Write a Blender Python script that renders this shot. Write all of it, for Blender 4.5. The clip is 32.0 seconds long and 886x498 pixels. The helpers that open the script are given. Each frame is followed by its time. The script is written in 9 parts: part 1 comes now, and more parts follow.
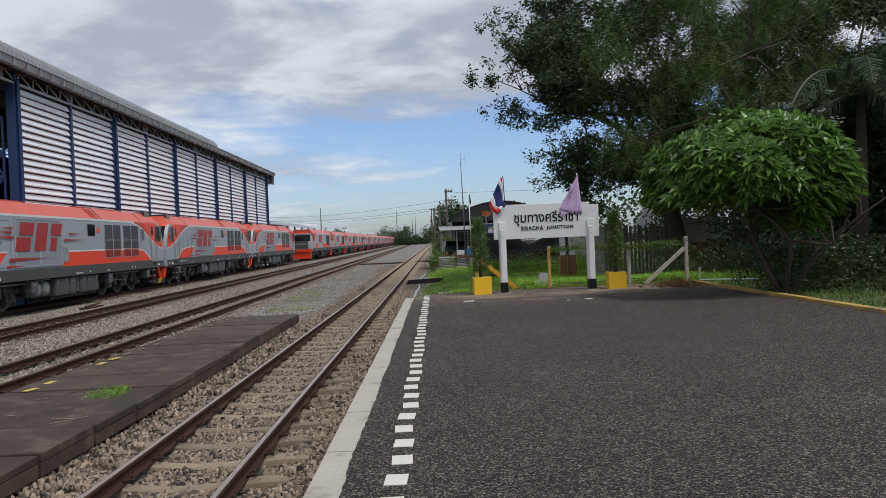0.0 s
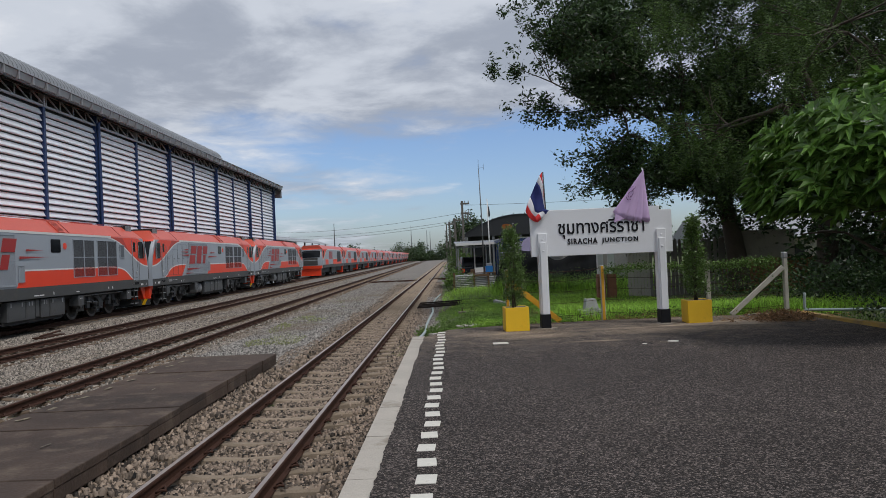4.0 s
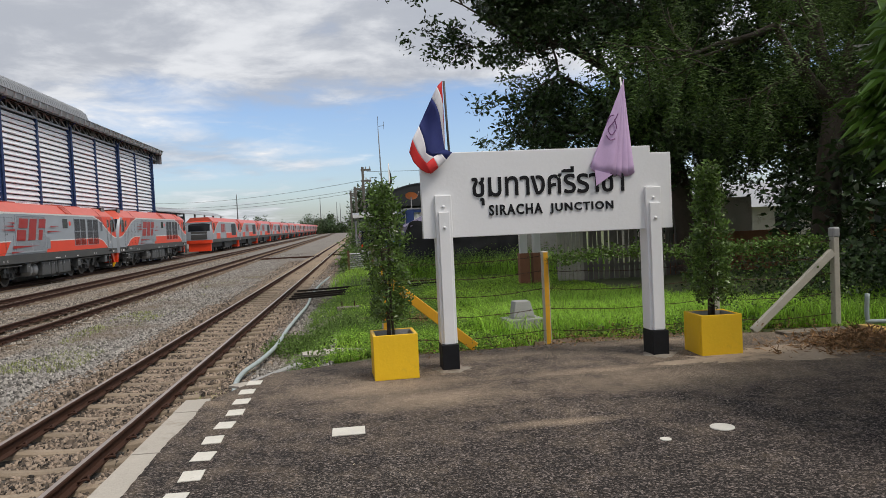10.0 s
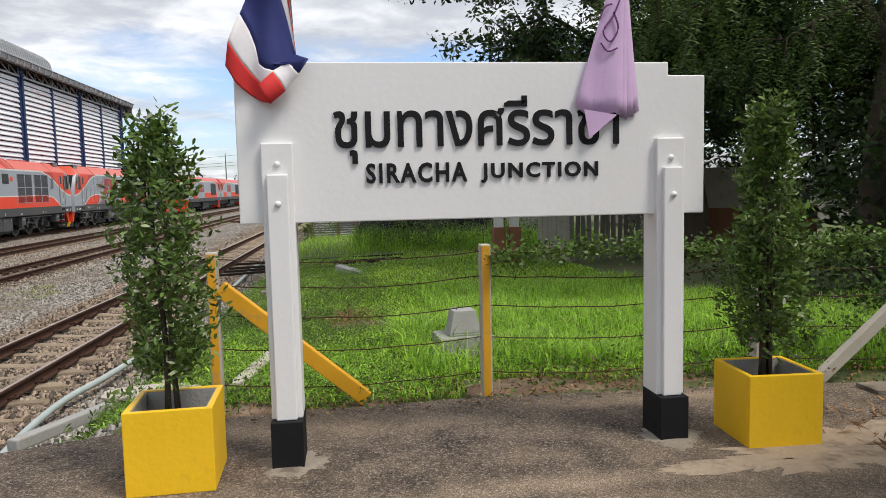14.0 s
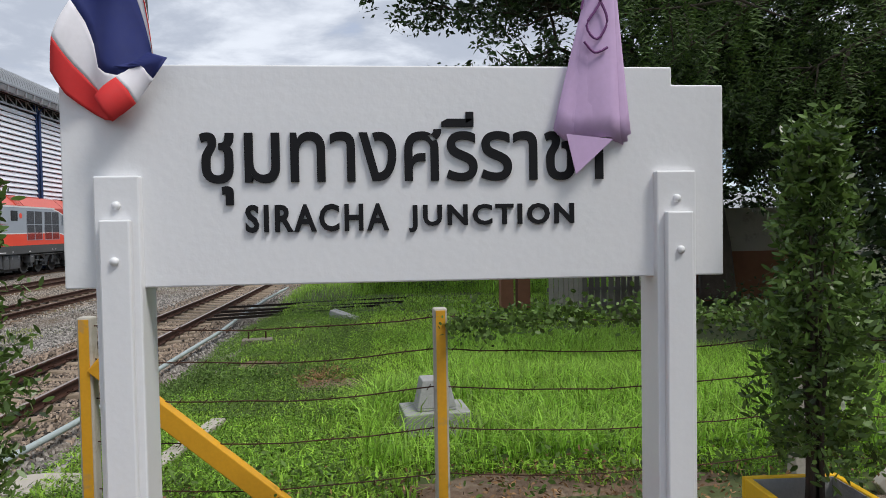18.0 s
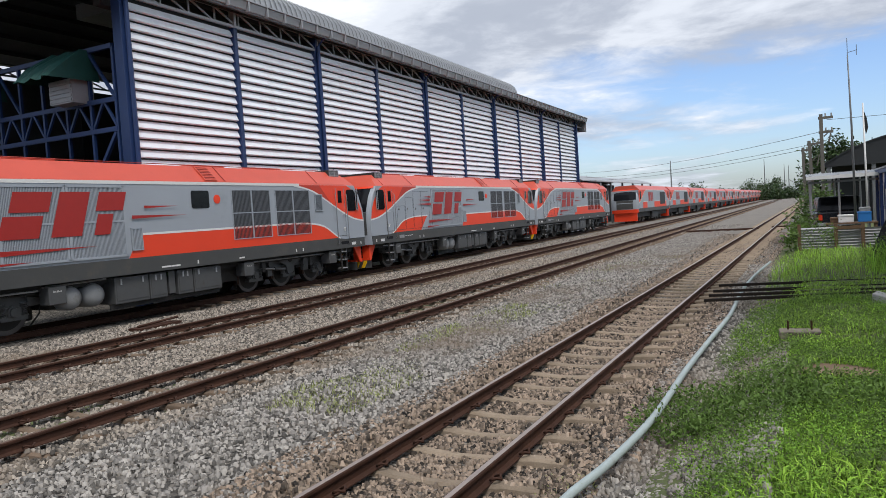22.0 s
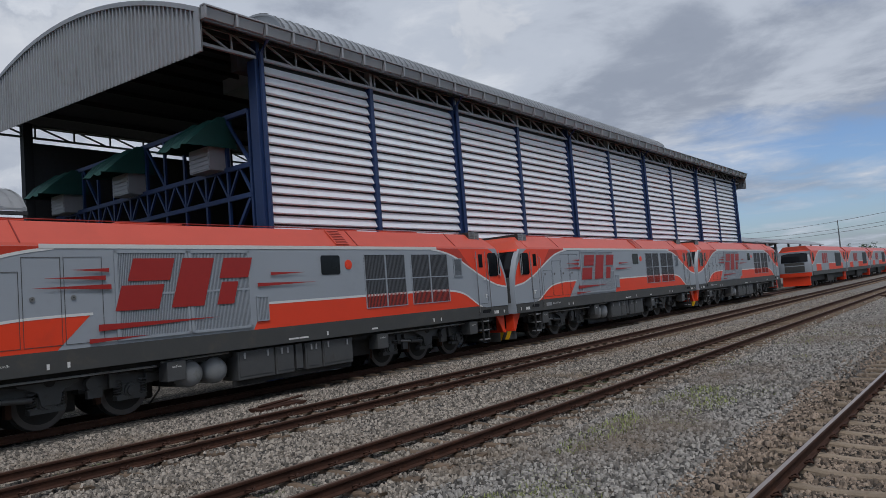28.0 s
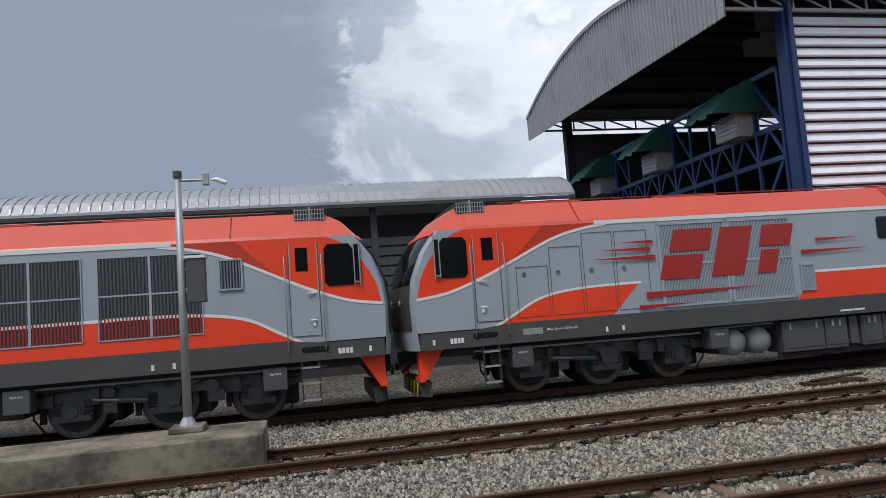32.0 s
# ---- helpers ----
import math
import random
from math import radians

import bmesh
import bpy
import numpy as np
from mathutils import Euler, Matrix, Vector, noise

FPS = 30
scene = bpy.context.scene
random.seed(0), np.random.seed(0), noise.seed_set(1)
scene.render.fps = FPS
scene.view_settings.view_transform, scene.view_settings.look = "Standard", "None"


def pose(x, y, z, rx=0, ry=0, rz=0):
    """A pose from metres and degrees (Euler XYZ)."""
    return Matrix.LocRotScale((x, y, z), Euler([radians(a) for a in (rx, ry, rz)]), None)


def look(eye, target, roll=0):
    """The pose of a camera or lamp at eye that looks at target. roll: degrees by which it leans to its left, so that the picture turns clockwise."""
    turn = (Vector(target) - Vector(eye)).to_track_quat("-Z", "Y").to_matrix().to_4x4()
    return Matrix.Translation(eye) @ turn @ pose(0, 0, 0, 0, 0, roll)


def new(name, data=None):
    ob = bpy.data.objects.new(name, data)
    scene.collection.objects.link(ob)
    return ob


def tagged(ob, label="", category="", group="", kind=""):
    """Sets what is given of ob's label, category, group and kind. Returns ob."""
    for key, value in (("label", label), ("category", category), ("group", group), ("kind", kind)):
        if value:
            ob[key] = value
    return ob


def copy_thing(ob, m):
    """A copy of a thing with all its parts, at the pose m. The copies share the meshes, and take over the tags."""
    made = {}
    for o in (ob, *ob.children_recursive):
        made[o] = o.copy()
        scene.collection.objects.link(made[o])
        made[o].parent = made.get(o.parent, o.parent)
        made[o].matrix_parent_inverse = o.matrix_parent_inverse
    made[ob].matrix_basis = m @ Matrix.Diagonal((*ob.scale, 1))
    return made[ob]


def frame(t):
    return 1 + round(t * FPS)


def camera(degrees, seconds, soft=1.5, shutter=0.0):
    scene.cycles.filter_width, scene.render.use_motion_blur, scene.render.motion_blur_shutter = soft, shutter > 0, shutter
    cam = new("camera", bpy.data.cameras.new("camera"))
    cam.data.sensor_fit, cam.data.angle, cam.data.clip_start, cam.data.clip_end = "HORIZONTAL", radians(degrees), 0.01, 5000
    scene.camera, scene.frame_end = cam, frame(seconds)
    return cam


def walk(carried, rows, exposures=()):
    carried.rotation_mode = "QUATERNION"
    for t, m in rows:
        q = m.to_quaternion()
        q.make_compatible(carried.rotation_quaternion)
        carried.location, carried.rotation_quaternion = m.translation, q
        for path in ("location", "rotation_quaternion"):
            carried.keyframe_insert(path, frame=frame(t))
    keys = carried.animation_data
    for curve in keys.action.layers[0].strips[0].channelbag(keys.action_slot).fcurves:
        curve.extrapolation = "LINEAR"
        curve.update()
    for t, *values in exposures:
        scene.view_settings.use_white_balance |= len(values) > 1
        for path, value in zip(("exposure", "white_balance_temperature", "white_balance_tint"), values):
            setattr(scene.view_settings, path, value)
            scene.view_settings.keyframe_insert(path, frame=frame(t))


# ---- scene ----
cam = camera(64.1, 32.0, soft=0.6)
PATH = [
    (0, (-0.352, 0.610, 1.302), (-0.2981, 2.6092, 1.2740), -2.4),
    (0.5, (-0.346, 1.134, 1.315), (-0.2884, 3.1335, 1.2938), -2.2),
    (1, (-0.317, 1.643, 1.315), (-0.2594, 3.6422, 1.2970), -2.4),
    (1.5, (-0.311, 2.155, 1.336), (-0.2566, 4.1542, 1.3445), -2.5),
    (2, (-0.297, 2.672, 1.348), (-0.2608, 4.6715, 1.3669), -2.6),
    (2.5, (-0.302, 3.204, 1.344), (-0.2875, 5.2039, 1.3745), -2.4),
    (3, (-0.335, 3.692, 1.328), (-0.3181, 5.6912, 1.3583), -2.5),
    (3.5, (-0.352, 4.202, 1.327), (-0.3381, 6.2016, 1.3519), -2.6),
    (5.5, (-0.180, 6.249, 1.340), (-0.1653, 8.2485, 1.3381), -2.1),
    (6, (-0.169, 6.677, 1.339), (-0.1489, 8.6769, 1.3304), -2.5),
    (6.5, (-0.119, 7.180, 1.317), (-0.0930, 9.1801, 1.3171), -2.2),
    (7, (-0.100, 7.658, 1.304), (-0.0736, 9.6574, 1.3063), -2.3),
    (7.5, (-0.042, 8.141, 1.293), (0.0335, 10.1397, 1.2789), -2.1),
    (8, (0.048, 8.636, 1.315), (0.1862, 10.6310, 1.2907), -2.4),
    (8.5, (0.169, 9.097, 1.337), (0.4028, 11.0828, 1.2887), -2.7),
    (9, (0.315, 9.534, 1.352), (0.5556, 11.5185, 1.2927), -2.7),
    (9.5, (0.459, 9.952, 1.362), (0.7099, 11.9348, 1.2966), -2.7),
    (10, (0.613, 10.376, 1.371), (0.8683, 12.3580, 1.2985), -2.7),
    (10.5, (0.733, 10.793, 1.373), (0.9862, 12.7751, 1.2922), -2.7),
    (11, (0.901, 11.215, 1.375), (1.1603, 13.1961, 1.2877), -2.9),
    (11.5, (1.059, 11.627, 1.375), (1.3205, 13.6077, 1.2747), -3.2),
    (12, (1.223, 12.033, 1.379), (1.4855, 14.0120, 1.2661), -3.3),
    (12.5, (1.382, 12.412, 1.383), (1.6459, 14.3906, 1.2657), -3.3),
    (13, (1.521, 12.768, 1.390), (1.7784, 14.7472, 1.2604), -2.9),
    (13.5, (1.682, 13.068, 1.391), (1.9489, 15.0443, 1.2342), -1.8),
    (14, (1.804, 13.318, 1.392), (2.0721, 15.2927, 1.2196), -1.3),
    (14.5, (1.903, 13.548, 1.410), (2.1668, 15.5256, 1.2657), -1.2),
    (15, (2.053, 13.774, 1.418), (2.3196, 15.7522, 1.2978), -1.2),
    (15.5, (2.178, 14.001, 1.407), (2.4241, 15.9826, 1.2941), -1.3),
    (17.5, (2.337, 14.302, 1.435), (2.6082, 16.2820, 1.3630), -1.1),
    (18, (2.350, 14.311, 1.433), (2.5610, 16.2986, 1.3691), -1),
    (18.5, (2.283, 14.373, 1.422), (2.2776, 16.3722, 1.3648), -1),
    (19, (2.108, 14.491, 1.431), (1.7585, 16.4599, 1.3933), -1.1),
    (19.5, (1.880, 14.623, 1.418), (1.1552, 16.4873, 1.4125), -0.8),
    (19.6, (1.830, 14.664, 1.416), (1.0424, 16.5021, 1.4193), -1.6),
    (20, (1.616, 14.861, 1.403), (0.5858, 16.5746, 1.3876), -3.5),
    (20.5, (1.320, 15.220, 1.381), (0.2356, 16.8999, 1.3362), -4.5),
    (21, (1.031, 15.457, 1.411), (-0.0081, 17.1636, 1.3344), -3.6),
    (21.5, (0.774, 15.727, 1.417), (-0.2092, 17.4666, 1.3332), -3.7),
    (22, (0.550, 16.005, 1.420), (-0.3568, 17.7844, 1.3253), -3.7),
    (22.5, (0.357, 16.293, 1.417), (-0.5069, 18.0963, 1.4043), -3.4),
    (23, (0.184, 16.578, 1.410), (-0.6702, 18.3861, 1.4354), -3.4),
    (23.5, (0.019, 16.845, 1.405), (-0.7174, 18.7043, 1.4280), -3.4),
    (24, (-0.144, 17.089, 1.404), (-0.8163, 18.9728, 1.4184), -3.3),
    (24.5, (-0.296, 17.312, 1.405), (-0.9671, 19.1958, 1.4269), -3),
    (26.5, (-0.750, 18.204, 1.295), (-1.5036, 20.0553, 1.3565), -3.7),
    (27, (-0.826, 18.187, 1.290), (-1.6760, 19.9955, 1.3677), -4.5),
    (27.5, (-0.884, 18.108, 1.297), (-1.8892, 19.8342, 1.3981), -4.7),
    (28, (-0.931, 18.042, 1.306), (-2.1554, 19.6182, 1.4358), -4.5),
    (28.5, (-0.968, 17.994, 1.315), (-2.3179, 19.4628, 1.4548), -4.4),
    (29, (-0.993, 17.954, 1.324), (-2.4308, 19.3369, 1.4687), -4.3),
    (29.5, (-1.006, 17.905, 1.333), (-2.5283, 19.1939, 1.4758), -4.1),
    (30, (-1.007, 17.838, 1.340), (-2.6086, 19.0275, 1.4823), -4.1),
    (30.5, (-1.002, 17.762, 1.343), (-2.6767, 18.8473, 1.4808), -3.8),
    (31, (-0.995, 17.692, 1.332), (-2.7476, 18.6453, 1.4711), -3.7),
    (31.5, (-0.984, 17.640, 1.301), (-2.8418, 18.3649, 1.4503), -4.3),
    (32, (-0.970, 17.611, 1.246), (-2.9211, 18.0192, 1.4122), -4.3),
]
EXPOSURE = [(0, 0.12, 6460, 10), (2, 0.05, 6460, 10), (3, -0.12, 6360, 10), (6, 0.1, 6460, 10), (7, 0.05, 6410, 10), (8, 0.13, 6560, 10), (9, 0.22, 6760, 10), (12, 0.4, 6960, 10), (13, 0.5, 6960, 10), (14, 0.65, 6960, 10),
            (15, 0.5, 6660, 10), (18, 0.42, 6460, 10), (19, 0.36, 6310, 10), (20, 0.36, 6260, 10), (21, 0.45, 6410, 10), (22, 0.40, 6460, 10), (23, -0.04, 6210, 10), (24, -0.27, 6160, 10), (26.5, -0.53, 6060, 10),
            (27.5, -0.44, 6160, 10), (28.5, -0.20, 6110, 10), (30, 0.0, 6090, 10), (31, 0.12, 6110, 10), (32, 0.25, 6240, 10)]
walk(cam, [(t, look(eye, target, roll)) for t, eye, target, roll in PATH], EXPOSURE)

# ---- world, sun, exposure ----
world = bpy.data.worlds.new("sky")
scene.world = world
world.use_nodes = True
wn, wl = world.node_tree.nodes, world.node_tree.links
wn.clear()


def wnode(kind, **values):
    n = wn.new(kind)
    for key, v in values.items():
        n.inputs[key].default_value = v
    return n


sky = wn.new("ShaderNodeTexSky")
sky.sky_type = "NISHITA"
sky.sun_disc = False
SUN_EL, SUN_ROT = 59.0, 128.0
sky.sun_elevation, sky.sun_rotation = radians(SUN_EL), radians(SUN_ROT)
sky.air_density, sky.dust_density, sky.ozone_density = 1.0, 1.2, 1.6
coord = wn.new("ShaderNodeTexCoord")
sep = wn.new("ShaderNodeSeparateXYZ")
wl.new(coord.outputs["Generated"], sep.inputs[0])


def wmath(op, a, b=None):
    n = wn.new("ShaderNodeMath")
    n.operation = op
    for k, v in enumerate((a, b)):
        if v is None:
            continue
        if isinstance(v, (int, float)):
            n.inputs[k].default_value = v
        else:
            wl.new(v, n.inputs[k])
    return n.outputs[0]


def wramp(fac, stops):
    n = wn.new("ShaderNodeValToRGB")
    n.color_ramp.interpolation = "EASE"
    while len(n.color_ramp.elements) < len(stops):
        n.color_ramp.elements.new(0.5)
    for e, (p, c) in zip(n.color_ramp.elements, stops):
        e.position, e.color = p, (*c, 1) if len(c) == 3 else c
    wl.new(fac, n.inputs[0])
    return n.outputs[0]


# cloud layer: the direction met with a flat ceiling, so that clouds crowd towards the horizon
zup = wmath("ADD", wmath("MAXIMUM", sep.outputs[2], 0.0), 0.12)
comb = wn.new("ShaderNodeCombineXYZ")
wl.new(wmath("DIVIDE", sep.outputs[0], zup), comb.inputs[0])
wl.new(wmath("DIVIDE", sep.outputs[1], zup), comb.inputs[1])


def wnoise(scale, detail, rough, seed, stretch=(1, 1, 1)):
    m = wn.new("ShaderNodeMapping")
    m.inputs["Scale"].default_value = stretch
    m.inputs["Location"].default_value = (seed, seed * 0.7, seed * 1.3)
    wl.new(comb.outputs[0], m.inputs[0])
    n = wnode("ShaderNodeTexNoise", Scale=scale, Detail=detail, Roughness=rough, Distortion=0.25)
    wl.new(m.outputs[0], n.inputs["Vector"])
    return n.outputs["Fac"]


low = wnoise(0.55, 6.0, 0.55, 3.1, (1.0, 0.8, 1.0))
fine = wnoise(2.4, 8.0, 0.6, 7.7)
height = wramp(sep.outputs[2], [(0.0, (0, 0, 0)), (0.10, (0.0, 0.0, 0.0)), (0.30, (1, 1, 1))])
cover = wmath("ADD", wmath("MULTIPLY", low, 0.75), wmath("MULTIPLY", fine, 0.25))
cover = wmath("ADD", cover, wmath("MULTIPLY", height, 0.23))
cover = wmath("ADD", cover, wmath("MULTIPLY", wmath("MAXIMUM", wmath("MULTIPLY", sep.outputs[0], -1.0), 0.0), 0.14))


def toward(x, y, z, tight):
    """One towards a direction, falling to nothing away from it."""
    d = wn.new("ShaderNodeVectorMath")
    d.operation = "DOT_PRODUCT"
    nn = wn.new("ShaderNodeVectorMath")
    nn.operation = "NORMALIZE"
    wl.new(coord.outputs["Generated"], nn.inputs[0])
    wl.new(nn.outputs[0], d.inputs[0])
    d.inputs[1].default_value = Vector((x, y, z)).normalized()
    return wmath("POWER", wmath("MAXIMUM", d.outputs["Value"], 0.0), tight)


bank = toward(-0.90, 0.30, 0.30, 9.0)
dull = toward(-0.93, -0.20, 0.30, 10.0)
clear = toward(-0.12, 1.0, 0.10, 16.0)
cover = wmath("ADD", cover, wmath("MULTIPLY", bank, 0.12))
cover = wmath("SUBTRACT", cover, wmath("MULTIPLY", clear, 0.03))
mask = wramp(cover, [(0.50, (0, 0, 0)), (0.66, (1, 1, 1))])
tone = wramp(wmath("ADD", wmath("MULTIPLY", wnoise(0.8, 5.0, 0.5, 12.4), 0.6), wmath("ADD", wmath("MULTIPLY", fine, 0.4), wmath("SUBTRACT", wmath("MULTIPLY", wmath("SUBTRACT", bank, 0.25), 0.10), wmath("MULTIPLY", dull, 0.44)))),
             [(0.22, (0.33, 0.38, 0.475)), (0.40, (0.50, 0.55, 0.65)), (0.53, (0.83, 0.88, 0.97)), (0.64, (1.12, 1.14, 1.18))])
# crisp heads of cumulus over the shed, their tops bright and their hollows grey
def dnoise(scale, detail, rough, shift, stretch=(1, 1, 1)):
    m = wn.new("ShaderNodeMapping")
    m.inputs["Scale"].default_value = stretch
    m.inputs["Location"].default_value = shift
    wl.new(coord.outputs["Generated"], m.inputs[0])
    n = wnode("ShaderNodeTexNoise", Scale=scale, Detail=detail, Roughness=rough, Distortion=0.5)
    wl.new(m.outputs[0], n.inputs["Vector"])
    return n.outputs["Fac"]


heads = wmath("ADD", toward(-0.90, 0.33, 0.27, 45.0), wmath("ADD", wmath("MULTIPLY", toward(-0.50, 0.78, 0.36, 40.0), 0.55), wmath("MULTIPLY", toward(-0.95, 0.12, 0.24, 90.0), 0.6)))
billow = dnoise(7.0, 10.0, 0.58, (2.2, 0.4, 1.1), (1, 1, 1.25))
puff = wramp(wmath("ADD", wmath("MULTIPLY", billow, 0.62), wmath("MULTIPLY", heads, 0.30)), [(0.46, (0, 0, 0)), (0.50, (1, 1, 1))])
lit = wramp(wmath("ADD", wmath("MULTIPLY", dnoise(7.0, 6.0, 0.55, (2.2, 0.4, 1.19), (1, 1, 1.25)), -0.55), wmath("ADD", billow, wmath("MULTIPLY", sep.outputs[2], 0.35))),
            [(0.24, (0.60, 0.65, 0.745)), (0.34, (0.90, 0.93, 0.985)), (0.42, (1.06, 1.07, 1.10))])
white = wn.new("ShaderNodeMix")
white.data_type = "RGBA"
wl.new(wmath("MULTIPLY", wmath("MULTIPLY", puff, wmath("MINIMUM", wmath("MULTIPLY", heads, 2.2), 1.0)), 0.58), white.inputs["Factor"])
wl.new(tone, white.inputs["A"])
wl.new(lit, white.inputs["B"])
skyscale = wn.new("ShaderNodeMix")
skyscale.data_type = "RGBA"
skyscale.blend_type = "MULTIPLY"
skyscale.inputs["Factor"].default_value = 1.0
wl.new(sky.outputs[0], skyscale.inputs["A"])
skyscale.inputs["B"].default_value = (0.138, 0.152, 0.182, 1)
mixs = wn.new("ShaderNodeMix")
mixs.data_type = "RGBA"
wl.new(mask, mixs.inputs["Factor"])
wl.new(skyscale.outputs["Result"], mixs.inputs["A"])
wl.new(white.outputs["Result"], mixs.inputs["B"])
bg = wnode("ShaderNodeBackground", Strength=0.75)
wl.new(mixs.outputs["Result"], bg.inputs[0])
wout = wn.new("ShaderNodeOutputWorld")
wl.new(bg.outputs[0], wout.inputs[0])

sun = new("sun", bpy.data.lights.new("sun", "SUN"))
sun.data.energy, sun.data.angle, sun.data.color = 1.85, radians(16), (1.0, 0.96, 0.91)
a = radians(90 - SUN_ROT)
el = radians(SUN_EL)
sun.matrix_basis = look((0, 0, 0), (-math.cos(a) * math.cos(el), -math.sin(a) * math.cos(el), -math.sin(el)))
sun.location = (10, -10, 40)
scene.view_settings.exposure = 0.0


# ---- materials ----
def material(name, color, rough=0.6, metal=0.0, vary=0.12, scale=6.0, fine=60.0, bump=0.0, bump_scale=80.0, spec=0.5,
             stain=None, stain_scale=1.5, stain_at=(0.55, 0.75), per_object=0.0, emit=None, glow_through=0.0, island=0.0):
    """A procedural surface: base colour with variation at two scales, optional stains, relief and difference from piece to piece."""
    m = bpy.data.materials.new(name)
    m.use_nodes = True
    n, l = m.node_tree.nodes, m.node_tree.links
    b = n["Principled BSDF"]
    b.inputs["Roughness"].default_value, b.inputs["Metallic"].default_value = rough, metal
    b.inputs["Specular IOR Level"].default_value = spec
    tc = n.new("ShaderNodeTexCoord")
    pos = n.new("ShaderNodeNewGeometry").outputs["Position"] if per_object < 0 else tc.outputs["Object"]

    def nz(sc, detail=4.0):
        t = n.new("ShaderNodeTexNoise")
        t.inputs["Scale"].default_value, t.inputs["Detail"].default_value = sc, detail
        l.new(pos, t.inputs["Vector"])
        return t.outputs["Fac"]

    def mth(op, x, y):
        t = n.new("ShaderNodeMath")
        t.operation = op
        for k, v in enumerate((x, y)):
            if isinstance(v, (int, float)):
                t.inputs[k].default_value = v
            else:
                l.new(v, t.inputs[k])
        return t.outputs[0]

    value = mth("ADD", mth("MULTIPLY", mth("SUBTRACT", nz(scale), 0.5), vary * 2.6), mth("MULTIPLY", mth("SUBTRACT", nz(fine, 3.0), 0.5), vary * 1.8))
    if per_object > 0:
        info = n.new("ShaderNodeObjectInfo")
        value = mth("ADD", value, mth("MULTIPLY", mth("SUBTRACT", info.outputs["Random"], 0.5), per_object * 2))
    if island > 0:
        geo = n.new("ShaderNodeNewGeometry")
        value = mth("ADD", value, mth("MULTIPLY", mth("SUBTRACT", geo.outputs["Random Per Island"], 0.5), island * 2))
    value = mth("ADD", value, 1.0)
    mul = n.new("ShaderNodeMix")
    mul.data_type, mul.blend_type = "RGBA", "MULTIPLY"
    mul.inputs["Factor"].default_value = 1.0
    mul.inputs["A"].default_value = (*color, 1)
    l.new(value, mul.inputs["B"])
    col = mul.outputs["Result"]
    if stain:
        r = n.new("ShaderNodeMapRange")
        r.inputs["From Min"].default_value, r.inputs["From Max"].default_value = stain_at
        l.new(mth("ADD", mth("MULTIPLY", nz(stain_scale, 6.0), 0.75), mth("MULTIPLY", nz(stain_scale * 7, 4.0), 0.25)), r.inputs["Value"])
        mx = n.new("ShaderNodeMix")
        mx.data_type = "RGBA"
        l.new(r.outputs[0], mx.inputs["Factor"])
        l.new(col, mx.inputs["A"])
        mx.inputs["B"].default_value = (*stain, 1)
        col = mx.outputs["Result"]
    l.new(col, b.inputs["Base Color"])
    rr = mth("ADD", mth("MULTIPLY", mth("SUBTRACT", nz(fine * 0.5), 0.5), 0.25), rough)
    l.new(rr, b.inputs["Roughness"])
    if bump:
        bp = n.new("ShaderNodeBump")
        bp.inputs["Strength"].default_value, bp.inputs["Distance"].default_value = bump, 0.01
        l.new(nz(bump_scale, 5.0), bp.inputs["Height"])
        l.new(bp.outputs[0], b.inputs["Normal"])
    if glow_through:
        tr = n.new("ShaderNodeBsdfTranslucent")
        l.new(col, tr.inputs["Color"])
        ms = n.new("ShaderNodeMixShader")
        ms.inputs[0].default_value = glow_through
        l.new(b.outputs[0], ms.inputs[1])
        l.new(tr.outputs[0], ms.inputs[2])
        l.new(ms.outputs[0], n["Material Output"].inputs["Surface"])
    if emit:
        b.inputs["Emission Color"].default_value, b.inputs["Emission Strength"].default_value = (*emit[:3], 1), emit[3]
    return m


M = {}
M["asphalt"] = material("asphalt", (0.046, 0.038, 0.034), 0.9, vary=0.22, scale=0.8, fine=45, bump=0.9, bump_scale=70, spec=0.25, stain=(0.085, 0.072, 0.06), stain_scale=0.55, stain_at=(0.58, 0.82))
M["kerb"] = material("kerb concrete", (0.44, 0.40, 0.345), 0.85, vary=0.16, scale=2, bump=0.4, stain=(0.2, 0.165, 0.12), stain_scale=2.2)
M["road_paint"] = material("worn white paint", (0.66, 0.63, 0.56), 0.7, vary=0.12, bump=0.3, stain=(0.3, 0.27, 0.23), stain_scale=9, stain_at=(0.6, 0.8))
M["yellow_kerb"] = material("faded yellow paint", (0.50, 0.32, 0.075), 0.85, vary=0.2, bump=0.4, stain=(0.22, 0.18, 0.12), stain_scale=3, stain_at=(0.45, 0.65))
# bed coloured darker than its stones, to give shade in the gaps between them
M["ballast"] = material("ballast", (0.072, 0.065, 0.056), 0.9, vary=0.45, scale=1.0, fine=24, bump=1.0, bump_scale=26, stain=(0.072, 0.054, 0.038), stain_scale=0.35, stain_at=(0.5, 0.7))
M["stone_grey"] = material("crushed stone", (0.250, 0.234, 0.214), 0.85, vary=0.15, scale=8, fine=60, island=0.80, stain=(0.18, 0.138, 0.10), stain_scale=0.3, stain_at=(0.5, 0.72))
M["stone_tan"] = material("dusty brown crushed stone", (0.245, 0.214, 0.180), 0.85, vary=0.15, scale=8, fine=60, island=0.80, stain=(0.20, 0.15, 0.105), stain_scale=0.35, stain_at=(0.52, 0.72))
M["stone_brown"] = material("rusty crushed stone", (0.205, 0.158, 0.120), 0.85, vary=0.15, scale=8, fine=60, island=0.97)
